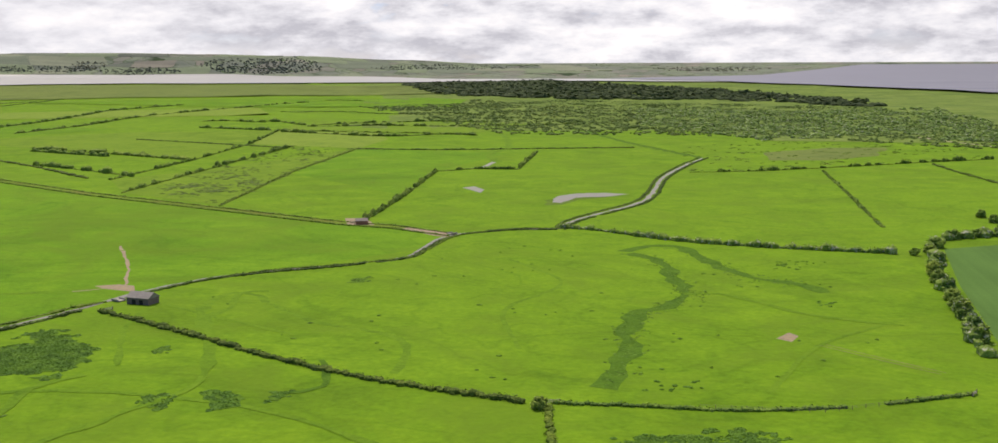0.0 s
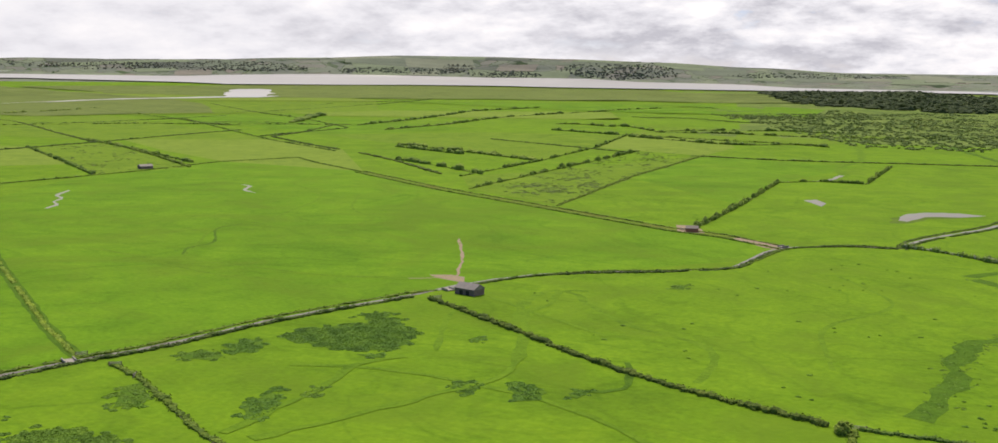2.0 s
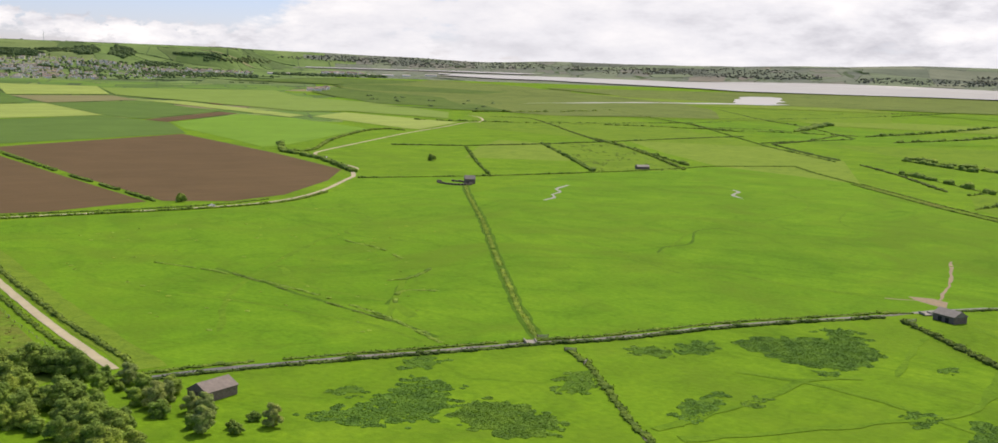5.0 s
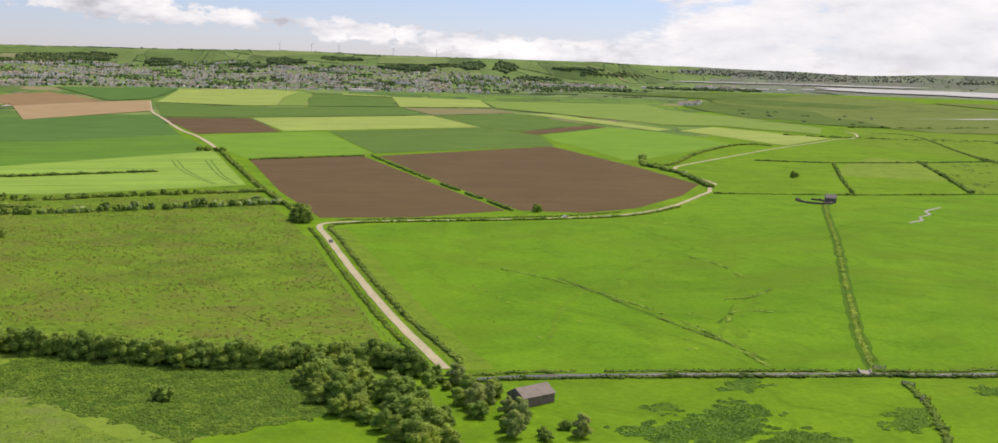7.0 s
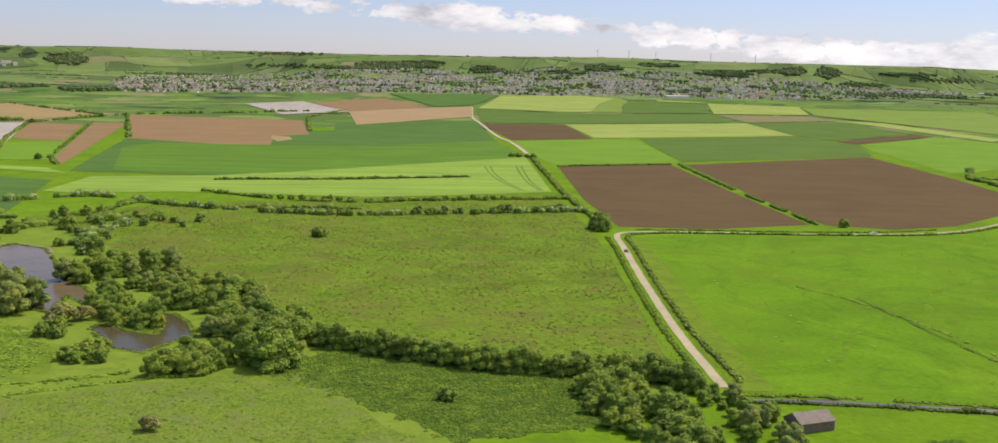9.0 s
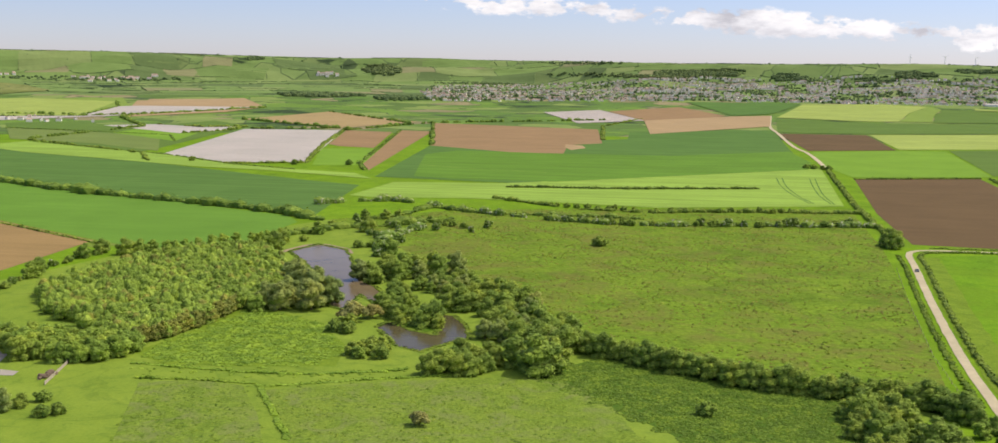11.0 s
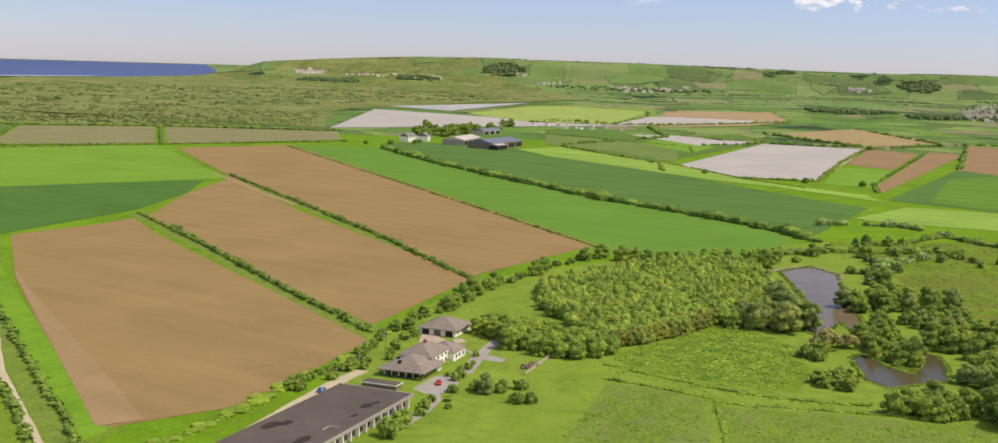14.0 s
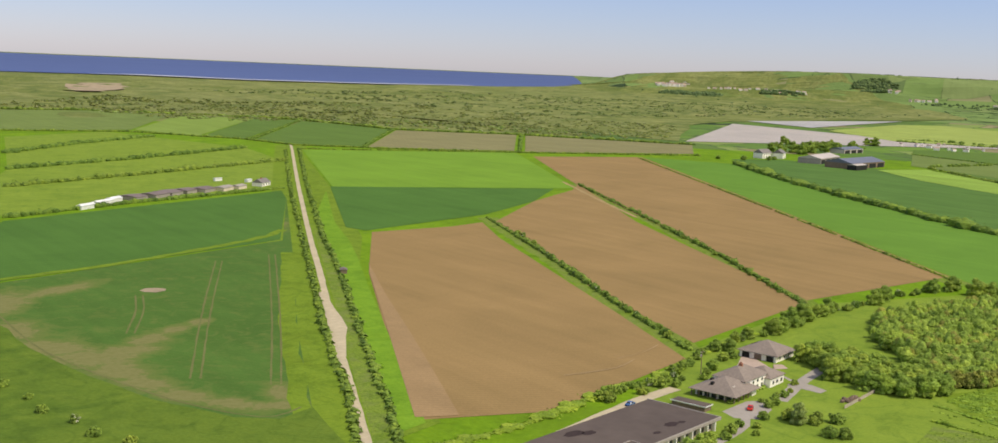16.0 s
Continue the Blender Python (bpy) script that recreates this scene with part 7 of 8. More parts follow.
scatter(BUSH, [(270, 165), (274, 167), (278, 170), (284, 171), (258, 158), (248, 152), (243, 148)], 0.42, 0.72, 0.8)
scatter(OAK + BUSH, FARM_BELT, 0.65, 1.05, 12)
put(RUST, 276, 28, 0.55, 2.0, "thin brown leaved bush in tall grass")
put(BUSH[1], 303, -52, 1.1, 0.3)
put(BUSH[2], 882, -648, 1.5, 0.3, "dark lone thorn clump in the meadow")
scatter(OAK, [(1488, 1166), (1344, 1024), (1403, 1046), (1466, 1069), (1518, 1082), (1557, 1085), (1672, 1134), (1513, 1193), (1380, 1036), (1430, 1060), (1500, 1090), (1540, 1076)], 0.9, 1.4, 8)
scatter(OAK, [(1307, 1033), (1338, 1029), (1333, 1008), (1370, 1022), (1402, 1022), (1428, 1019), (1460, 1040), (1658, 1122), (1290, 1010)], 1.2, 1.7, 8)
scatter(BUSH, [(1184, 932), (1170, 925), (1110, 960), (1130, 935), (1084, 470), (1076, 350), (1090, 300), (1660, 480)], 1.2, 1.8, 4)
weeds([(336, 142), (367, 138), (389, 136), (406, 134), (412, 122), (395, 98), (362, 80), (335, 76), (328, 100), (326, 126)], "bright green tussocky rough grass by the pond", 620, 31, LEAF_GRASS, 1.4, 0.5)
weeds([(336, 4), (315, -14), (285, -41), (266, -52), (280, -100), (322, -112), (346, -60), (368, -20)], "rank green weeds below the tree row", 5200, 32, LEAF_RANK, 0.85, 0.4)
weeds([(299, 122), (305, 110), (302, 92), (276, 78), (250, 66), (230, 76), (226, 94), (241, 101), (270, 112)], "tall weedy grass tufts in the plot", 420, 36, LEAF_TUFT, 0.8, 0.2)
weeds([(298, 82), (316, 45), (325, 8), (296, -18), (262, -46), (242, 20), (250, 54)], "tall weedy grass tufts in the plot", 900, 33, LEAF_TUFT, 0.8, 0.2)
weeds([(318, 136), (317, 115), (319, 95), (323, 71), (332, 52), (335, 40), (333, 40), (329, 52), (320, 71), (316, 95), (314, 115), (315, 136)], "line of tall grass beside the mown path", 260, 34, LEAF_GRASS, 0.9, 0.5)
for i, line in enumerate(([(322, 138), (320, 111), (320, 86), (325, 66), (334, 47)], [(305, 128), (307, 111), (307, 90)], [(304, 86), (313, 68), (322, 50), (330, 31)], [(305, 87), (278, 72), (257, 60)])):
    hedge(line, 2.0 if i < 1 else 1.4, 0.7, LEAF_GRASS, "line of tall uncut grass beside the mown path", 8, 0.45, 0.12, 240 + i, True, "grass_bank", "grass", 0.9, "stuff")
weeds(SPIT, "rank growth on the pond spit", 120, 35, LEAF_GRASS, 1.2, 0.8)

# ---- buildings ----
def boxes(bm, x0, y0, z0, x1, y1, z1, bevel=0.0):
    g = bmesh.ops.create_cube(bm, size=1.0)["verts"]
    bmesh.ops.scale(bm, vec=(x1 - x0, y1 - y0, z1 - z0), verts=g)
    bmesh.ops.translate(bm, vec=((x0 + x1) / 2, (y0 + y1) / 2, (z0 + z1) / 2), verts=g)
    if bevel:
        bmesh.ops.bevel(bm, geom=[e for e in bm.edges if all(v in g for v in e.verts)], offset=bevel, segments=1, affect="EDGES")
    return bm


def solid(name, x0, y0, z0, x1, y1, z1, mat, parent, label="", bevel=0.03):
    return part(name, boxes(bmesh.new(), x0, y0, z0, x1, y1, z1, bevel), mat, parent, label)


def roof_part(name, x0, y0, x1, y1, z, rise, mat, parent, hip=True, over=0.4, axis="x", thick=0.18, label=""):
    """A hipped or gabled roof over a rectangle, with overhang and thickness."""
    x0, y0, x1, y1 = x0 - over, y0 - over, x1 + over, y1 + over
    bm = bmesh.new()
    lx, ly = x1 - x0, y1 - y0
    inset = min(lx, ly) / 2 if hip else 0.0
    if axis == "x":
        ra, rb = (x0 + inset, (y0 + y1) / 2), (x1 - inset, (y0 + y1) / 2)
    else:
        ra, rb = ((x0 + x1) / 2, y0 + inset), ((x0 + x1) / 2, y1 - inset)
    lo = [bm.verts.new((x, y, z)) for x, y in ((x0, y0), (x1, y0), (x1, y1), (x0, y1))]
    up = [bm.verts.new((x, y, z + thick)) for x, y in ((x0, y0), (x1, y0), (x1, y1), (x0, y1))]
    r = [bm.verts.new((*ra, z + rise))]
    r.append(r[0] if (Vector(ra) - Vector(rb)).length < 0.05 else bm.verts.new((*rb, z + rise)))
    bm.faces.new(lo[::-1])
    for i in range(4):
        bm.faces.new((lo[i], lo[(i + 1) % 4], up[(i + 1) % 4], up[i]))
    one = r[0] is r[1]
    if axis == "x":
        quads = [(up[0], up[1], r[1], r[0]), (up[1], up[2], r[1]), (up[2], up[3], r[0], r[1]), (up[3], up[0], r[0])]
    else:
        quads = [(up[0], up[1], r[0]), (up[1], up[2], r[1], r[0]), (up[2], up[3], r[1]), (up[3], up[0], r[0], r[1])]
    for q in quads:
        q = list(dict.fromkeys(q)) if one else list(q)
        bm.faces.new(q)
    bmesh.ops.recalc_face_normals(bm, faces=bm.faces[:])
    return part(name, bm, mat, parent, label)


def window(parent, x, y, z, w, h, side, mat=None):
    """A glazed window standing a little proud of its wall; side: the way it looks."""
    f = bmesh.new()
    d = 0.07
    if side in ("-y", "+y"):
        s = -d if side == "-y" else d
        boxes(f, x - w / 2 - 0.09, min(y, y + s), z - 0.09, x + w / 2 + 0.09, max(y, y + s), z + h + 0.09)
        fr = part("window", f, mat or WHITE_PAINT, parent)
        solid("pane", x - w / 2, min(y + s, y + 1.5 * s), z, x + w / 2, max(y + s, y + 1.5 * s), z + h, GLASS, fr, "", 0.0)
    else:
        s = -d if side == "-x" else d
        boxes(f, min(x, x + s), y - w / 2 - 0.09, z - 0.09, max(x, x + s), y + w / 2 + 0.09, z + h + 0.09)
        fr = part("window", f, mat or WHITE_PAINT, parent)
        solid("pane", min(x + s, x + 1.5 * s), y - w / 2, z, max(x + s, x + 1.5 * s), y + w / 2, z + h, GLASS, fr, "", 0.0)
    return fr


def site(name, x, y, turn, label, category, group=""):
    ob = tagged(new(name), label, category, group)
    ob.matrix_world = Matrix.Translation((x, y, 0)) @ Matrix.Rotation(radians(turn), 4, "Z")
    return ob


def dwelling():
    h = site("house", 261.5, 172.6, 15.4, "large white rendered house with grey hipped slate roofs", "house")
    solid("wall", 2.8, 3.2, 0, 17, 19.0, 2.7, RENDER_W, h)
    roof_part("roof", 0, 0.6, 21, 20, 2.6, 4.4, SLATE_B, h, True, 0.6, "x")
    for x, y in ((0.4, 1.0), (0.4, 4.8), (0.4, 8.6), (0.4, 12.4), (0.4, 16.2), (0.4, 19.4), (4.4, 1.0), (8.4, 1.0), (12.4, 1.0)):
        solid("veranda_post", x, y, 0, x + 0.28, y + 0.28, 2.6, TIMBER, h, "dark timber veranda post", 0.0)
    solid("wall", 15, 4, 0, 35, 18, 5.0, RENDER_W, h)
    roof_part("roof", 15, 4, 35, 18, 5.0, 3.6, SLATE_B, h, True, 0.5)
    solid("wall", 33, 1.5, 0, 46, 14, 3.4, RENDER_W, h)
    roof_part("roof", 33, 1.5, 46, 14, 3.4, 3.2, SLATE_B, h, True, 0.5)
    solid("porch", 16.4, 1.4, 0, 20, 4.2, 2.5, RENDER_W, h)
    for x in (18.5, 22.5, 26.5, 30.5):
        window(h, x, 4, 3.2, 1.3, 1.1, "-y")
        window(h, x, 4, 0.9, 1.4, 1.3, "-y")
    for x in (36, 39.5, 43.5):
        window(h, x, 1.5, 1.0, 1.5, 1.3, "-y")
    for y in (4, 8, 12):
        window(h, 46, y, 1.0, 1.4, 1.2, "+x")
    for y in (3.6, 6.7, 9.8, 12.9, 16.0):
        solid("glazed_door", 2.66, y - 0.1, 0.1, 2.8, y + 2.1, 2.2, GLASS, h, "dark glazed veranda door", 0.0)
    solid("skylight", 6.0, 4.6, 4.45, 7.4, 6.0, 4.75, WHITE_PAINT, h, "small white roof light")
    for x, y in ((9, 15), (3.6, 12)):
        solid("roof_vent", x, y, 4.2, x + 1.2, y + 1.2, 5.6, DARK, h, "dark square roof vent")
    ch = solid("chimney", 24, 10.2, 7.6, 25.4, 11.6, 9.4, BRICK_R, h, "short brick chimney")
    solid("chimney_pot", 24.4, 10.6, 9.4, 25.0, 11.2, 9.9, BRICK_R, ch)
    h.scale = (0.86, 0.86, 0.92)
    g = site("garage_block", 318.5, 203.6, 15.0, "white garage block with brown pyramid roof", "outbuilding")
    solid("wall", 0.4, 0.4, 0, 18.4, 18, 2.7, RENDER_W, g)
    roof_part("roof", 0, 0, 18.8, 18.4, 2.7, 4.2, SLATE_B, g, True, 0.7)
    for y in (3.4, 9.2, 15):
        # outer two panels are near-black for the shade in the garage
        solid("garage_door", 0.22, y - 1.7, 0.05, 0.4, y + 1.7, 2.3, TIMBER if y == 9.2 else DARK, g, "wide garage opening filled by a flat panel", 0.0)
    for y in (0.9, 6.3, 12.1, 17.4):
        solid("pier", 0.05, y - 0.5, 0, 0.4, y + 0.5, 2.7, RENDER_W, g, "white garage pier", 0.0)
    for x in (4, 8.5, 13):
        window(g, x, 0.4, 1.0, 1.3, 1.2, "-y")
    bm = bmesh.new()
    boxes(bm, 0, 0, 0, 5, 3.6, 0.12)
    pn = part("solar_panel", bm, GLASS, g, "dark glass solar panel on the roof")
    g.scale = (0.86, 0.86, 0.95)
    pn.matrix_local = Matrix.Translation((11, 15.2, 4.6)) @ Matrix.Rotation(radians(-24), 4, "X")
    s = site("flat_roofed_block", 236.5, 157.5, 193.5, "long low building with dark felt flat roof", "building")
    solid("wall", 0.6, -25, 0, 74, -0.8, 3.3, PAVING, s)
    solid("roof", -0.4, -25.8, 3.3, 75, 0.0, 3.75, FELT, s, "dark purplish felt roof deck", 0.05)
    solid("fascia", -0.6, 0.0, 3.0, 75.2, 0.45, 3.95, CONCRETE, s, "pale concrete roof edge")
    solid("fascia", -0.85, -26, 3.0, -0.4, 0.45, 3.95, CONCRETE, s, "pale concrete roof edge")
    for i in range(16):
        solid("pier", 2 + i * 4.5, -0.8, 0, 2.5 + i * 4.5, 0.3, 3.0, RENDER_W, s, "white wall pier", 0.0)
        window(s, 4.4 + i * 4.5, -0.8, 0.7, 2.6, 1.7, "+y", TIMBER)
    solid("parapet", 39, -6, 3.75, 39.3, -3.0, 3.95, CONCRETE, s, "pale low roof kerb", 0.0)
    solid("parapet", 39.3, -6.3, 3.75, 43, -6.0, 3.95, CONCRETE, s, "pale low roof kerb", 0.0)
    rr = random.Random(3)
    for x, y, a, b in ((17, -6.5, 3.2, 1.9), (12.5, -5.4, 1.6, 1.0), (27, -5.0, 1.8, 1.1), (46, -21, 4.2, 2.2), (42, -18.5, 3.0, 1.8), (53, -6.5, 4.2, 2.0)):
        bm = bmesh.new()
        ring = [bm.verts.new((x + math.cos(k * 0.45) * a * rr.uniform(0.75, 1.1), y + math.sin(k * 0.45) * b * rr.uniform(0.75, 1.1), 3.757)) for k in range(14)]
        bm.faces.new(ring)
        part("roof_stain", bm, FELT_WET, s, "dark wet stain on the felt")
    l = site("link_shed", 246, 172, 15.4, "small flat shed with white edges", "shed")
    solid("wall", 0, 0, 0, 4.4, 12, 1.7, TIMBER, l)
    solid("roof", -0.3, -0.3, 1.7, 4.7, 12.3, 1.9, FELT, l)
    solid("fascia", -0.45, -0.3, 1.62, -0.3, 12.3, 1.98, WHITE_PAINT, l, "white painted roof edge", 0.0)
    solid("fascia", -0.45, -0.45, 1.62, 4.7, -0.3, 1.98, WHITE_PAINT, l, "white painted roof edge", 0.0)


dwelling()


def barn(x, y, turn, lx, ly, h, rise, label, roof, wall, doors=2):
    b = site("stone_barn", x, y, turn, label, "barn")
    solid("wall", 0, 0, 0, lx, ly, h, wall, b, "", 0.06)
    for s in (0.0, lx):
        bm = bmesh.new()
        t = 0.35 if s == 0 else -0.35
        a = [bm.verts.new(c) for c in ((s, 0, h), (s, ly, h), (s, ly / 2, h + rise * 0.94))]
        c = [bm.verts.new((v.co.x + t, v.co.y, v.co.z)) for v in a]
        bm.faces.new(a)
        bm.faces.new(c[::-1])
        for i in range(3):
            bm.faces.new((a[i], a[(i + 1) % 3], c[(i + 1) % 3], c[i]))
        bmesh.ops.recalc_face_normals(bm, faces=bm.faces[:])
        part("gable", bm, wall, b)
    roof_part("roof", 0, 0, lx, ly, h, rise, roof, b, False, 0.25)
    for i in range(doors):
        u = lx * (i + 1) / (doors + 1)
        # flat near-black panel on the wall paints the shade of an opening
        solid("doorway", u - 0.9, -0.05, 0, u + 0.9, 0.06, 2.0, DARK, b, "near-black panel painting the shade in a doorway", 0.0)
    return b


barn(227, -429, 169, 10.5, 7, 2.6, 2.2, "old roofless-looking stone barn with grey slate roof", SLATE, STONE)
barn(281, -155, 109, 11.5, 7.5, 2.6, 2.4, "old stone barn with rusty iron roof", TIN, STONE)
barn(704, -564, 60, 8, 6, 3.4, 3.0, "small stone field barn with slate roof", SLATE, STONE)
barn(196, -668, 20, 7, 5, 2.2, 1.6, "small red brown field shelter at the gate", TIN, BRICK_R, 1)
barn(262, 431, 65, 4.5, 3.2, 2.1, 0.9, "small brown wooden field hut", TIN, TIMBER, 1)
barn(746, -796, 70, 12, 6, 2.4, 1.8, "low stone shelter beside the drove", SLATE, STONE, 1)


def ring_wall():
    """The dry stone fold beside the field barn."""
    w = tagged(new("stone_fold"), "curved low dry stone fold wall", "wall")
    w.matrix_world = Matrix.Translation((708, -548, 0))
    rr = random.Random(8)
    bm = bmesh.new()
    for k in range(26):
        a = radians(20 + k * 12)
        x, y = math.cos(a) * 15, math.sin(a) * 11
        g = boxes(bm, x - 1.7, y - 0.5, 0, x + 1.7, y + 0.5, rr.uniform(1.1, 1.6))
    part("wall", bm, STONE, w)


ring_wall()


def shed(name, x, y, turn, lx, ly, h, rise, roof, wall, label, bays=0):
    b = site(name, x, y, turn, label, "shed")
    solid("wall", 0, 0, 0, lx, ly, h, wall, b)
    roof_part("roof", 0, 0, lx, ly, h, rise, roof, b, False, 0.3)
    for i in range(bays):
        u = lx * (i + 0.5) / bays
        # bay shade painted as a near-black panel on the closed wall
        solid("bay_opening", u - lx / bays * 0.4, -0.06, 0, u + lx / bays * 0.4, 0.05, h * 0.8, DARK, b, "near-black panel painting the shade in a bay", 0.0)
    return b


shed("farm_shed", 1196, 868, 20, 80, 30, 7, 4, TIN_PALE, CONCRETE, "big farm shed with pale sheet roof", 4)
shed("farm_shed", 1176, 806, 10, 90, 36, 7, 5, TIN_BLUE, TIMBER, "big farm shed with blue grey roof", 4)
# this shed's whole wall is near-black for the shade of its open front
shed("farm_shed", 1166, 792, 10, 28, 12, 6, 1.5, TIN_PALE, DARK, "open fronted farm shed with pale roof", 2)
shed("farm_shed", 1420, 1000, 10, 60, 24, 6, 3, TIN_BLUE, TIN_PALE, "long blue roofed store shed", 3)
for x, y, a in ((1215, 945, 30), (1186, 955, 10)):
    w = site("white_house", x, y, a, "white farmhouse with slate roof", "house")
    solid("wall", 0, 0, 0, 24, 14, 7, RENDER_W, w)
    roof_part("roof", 0, 0, 24, 14, 7, 5, SLATE, w, False, 0.4)
    for u in (4, 10, 16, 21):
        window(w, u, 0, 4.4, 1.6, 1.6, "-y")
        window(w, u, 0, 1.0, 1.6, 1.6, "-y")
rs = random.Random(12)
for x, y, lx, ly, rf in ((216, 706, 16, 4, 0), (232, 722, 20, 4, 0), (248, 738, 12, 6, 0), (266, 742, 14, 16, 1), (284, 752, 18, 14, 1), (300, 762, 16, 16, 1), (316, 772, 14, 14, 1), (332, 776, 18, 14, 1), (350, 782, 18, 10, 2), (366, 790, 14, 8, 2)):
    shed("yard_shed", x, y, 38 + rs.uniform(-4, 4), lx, ly, 2.6, 1.2, (WHITE_PAINT, TIN, CONCRETE)[rf], (WHITE_PAINT, CONCRETE, RENDER_C)[rf], ("white static cabin in the farm yard", "grey low poultry shed in the yard", "pale small store in the yard")[rf])
yh = site("bungalow", 394, 806, 40, "small white bungalow with slate roof", "house")
solid("wall", 0, 0, 0, 16, 9, 3, RENDER_W, yh)
roof_part("roof", 0, 0, 16, 9, 3, 3, SLATE, yh, False, 0.4)
for u in (3, 8, 13):
    window(yh, u, 0, 1.0, 1.6, 1.2, "-y")
solid("chimney", 7, 4, 5.2, 8, 5, 7.0, BRICK_R, yh)
shed("yard_shed", 396, 838, 40, 8, 3, 2.4, 0.4, WHITE_PAINT, WHITE_PAINT, "white touring caravan on the grass")
shed("yard_shed", 374, 855, 10, 7, 3, 2.4, 0.4, WHITE_PAINT, WHITE_PAINT, "white touring caravan on the grass")

# ---- paving and yards ----
strip("drive", [(160, 166), (175, 172), (205, 182), (236, 192), (258, 197)], 5.0, GRAVEL, "pale gravel drive along the long building", "drive", 0.08, 0.3)
sheet("paving", [(321, 222), (310, 198), (316, 196), (319, 201), (316, 203), (306, 194), (300, 207)], PAVING, "pinkish paved yard before the garages", "paving", 0.07)
strip("drive", [(279, 168.5), (290, 174), (299, 178.5), (310, 183), (329, 190)], 4.6, CONCRETE, "pale grey drive past the garden", "drive", 0.07, 0.2)
sheet("paving", [(297, 181), (304, 183), (305, 176), (304, 169), (299, 168), (298, 174)], CONCRETE, "pale grey turning place beside the drive", "drive", 0.12)
hedge([(297, 196), (297, 191), (290, 184.5), (278, 180), (268, 177.5), (262, 175.5)], 1.8, 1.3, LEAF_LITE, "clipped light green garden hedge", 10, 0.35, 0.0, 231, True)
sheet("paving", [(252, 170), (268, 174), (274, 172), (268, 163), (256, 158), (250, 163)], CONCRETE, "grey parking place by the house", "paving", 0.07)
strip("garden_path", [(307, 202), (307, 195), (303, 183)], 1.6, CONCRETE, "narrow pale garden path", "path", 0.09, 0.1)
strip("garden_path", [(214, 146), (232, 150), (247, 156), (254, 162)], 3.0, CONCRETE, "pale path along the long building", "path", 0.06, 0.2)


def car(x, y, turn, paint, label):
    c = site("car", x, y, turn, label, "car")
    bm = bmesh.new()
    prof = [(-2.1, 0.35), (-2.15, 0.75), (-1.9, 0.95), (-1.3, 1.0), (-0.85, 1.45), (0.55, 1.47), (1.2, 1.0), (1.95, 0.88), (2.12, 0.6), (2.05, 0.35)]
    a = [bm.verts.new((px, -0.86 if pz < 1.1 else -0.68, pz)) for px, pz in prof]
    b = [bm.verts.new((px, 0.86 if pz < 1.1 else 0.68, pz)) for px, pz in prof]
    bm.faces.new(a)
    bm.faces.new(b[::-1])
    for i in range(len(prof)):
        j = (i + 1) % len(prof)
        bm.faces.new((a[i], b[i], b[j], a[j]))
    bmesh.ops.recalc_face_normals(bm, faces=bm.faces[:])
    bmesh.ops.bevel(bm, geom=bm.edges[:], offset=0.05, segments=1, affect="EDGES")
    part("body", bm, paint, c)
    for s in (-1, 1):
        bm = bmesh.new()
        vs = [bm.verts.new(v) for v in ((-1.2, s * 0.86, 1.02), (1.0, s * 0.86, 1.02), (0.5, s * 0.74, 1.38), (-0.8, s * 0.74, 1.38))]
        bm.faces.new(vs if s < 0 else vs[::-1])
        part("side_window", bm, GLASS, c)
    for x0, x1 in ((-1.33, -0.92), (1.22, 0.62)):
        bm = bmesh.new()
        bm.faces.new([bm.verts.new(v) for v in ((x0 + (0.03 if x0 > 0 else -0.03), -0.7, 1.04), (x0 + (0.03 if x0 > 0 else -0.03), 0.7, 1.04), (x1 + (0.03 if x0 > 0 else -0.03), 0.6, 1.42), (x1 + (0.03 if x0 > 0 else -0.03), -0.6, 1.42))])
        part("windscreen", bm, GLASS, c)
    for px in (-1.3, 1.3):
        for s in (-1, 1):
            bm = bmesh.new()
            bmesh.ops.create_cone(bm, cap_ends=True, segments=14, radius1=0.33, radius2=0.33, depth=0.2)
            w = part("wheel", bm, TYRE, c)
            w.matrix_local = Matrix.Translation((px, s * 0.82, 0.33)) @ Matrix.Rotation(radians(90), 4, "X")
            bm = bmesh.new()
            bmesh.ops.create_cone(bm, cap_ends=True, segments=10, radius1=0.2, radius2=0.18, depth=0.22)
            part("hub_cap", bm, TIN_PALE, w)
    for s in (-1, 1):
        solid("headlight", 2.0, s * 0.6 - 0.16, 0.62, 2.14, s * 0.6 + 0.16, 0.78, WHITE_PAINT, c, "", 0.02)
    return c


car(262, 167, 35, RED_PAINT, "bright red hatchback parked by the house")
car(230, 189.5, 20, BLUE_PAINT, "blue hatchback parked on the gravel drive")
car(577, -156.5, 176, GREY_PAINT, "dark grey car on the narrow lane")
car(651.5, -322, 90, WHITE_PAINT, "white van-like car on the lane")
car(936, -566, -45, WHITE_PAINT, "white car at the lane side")


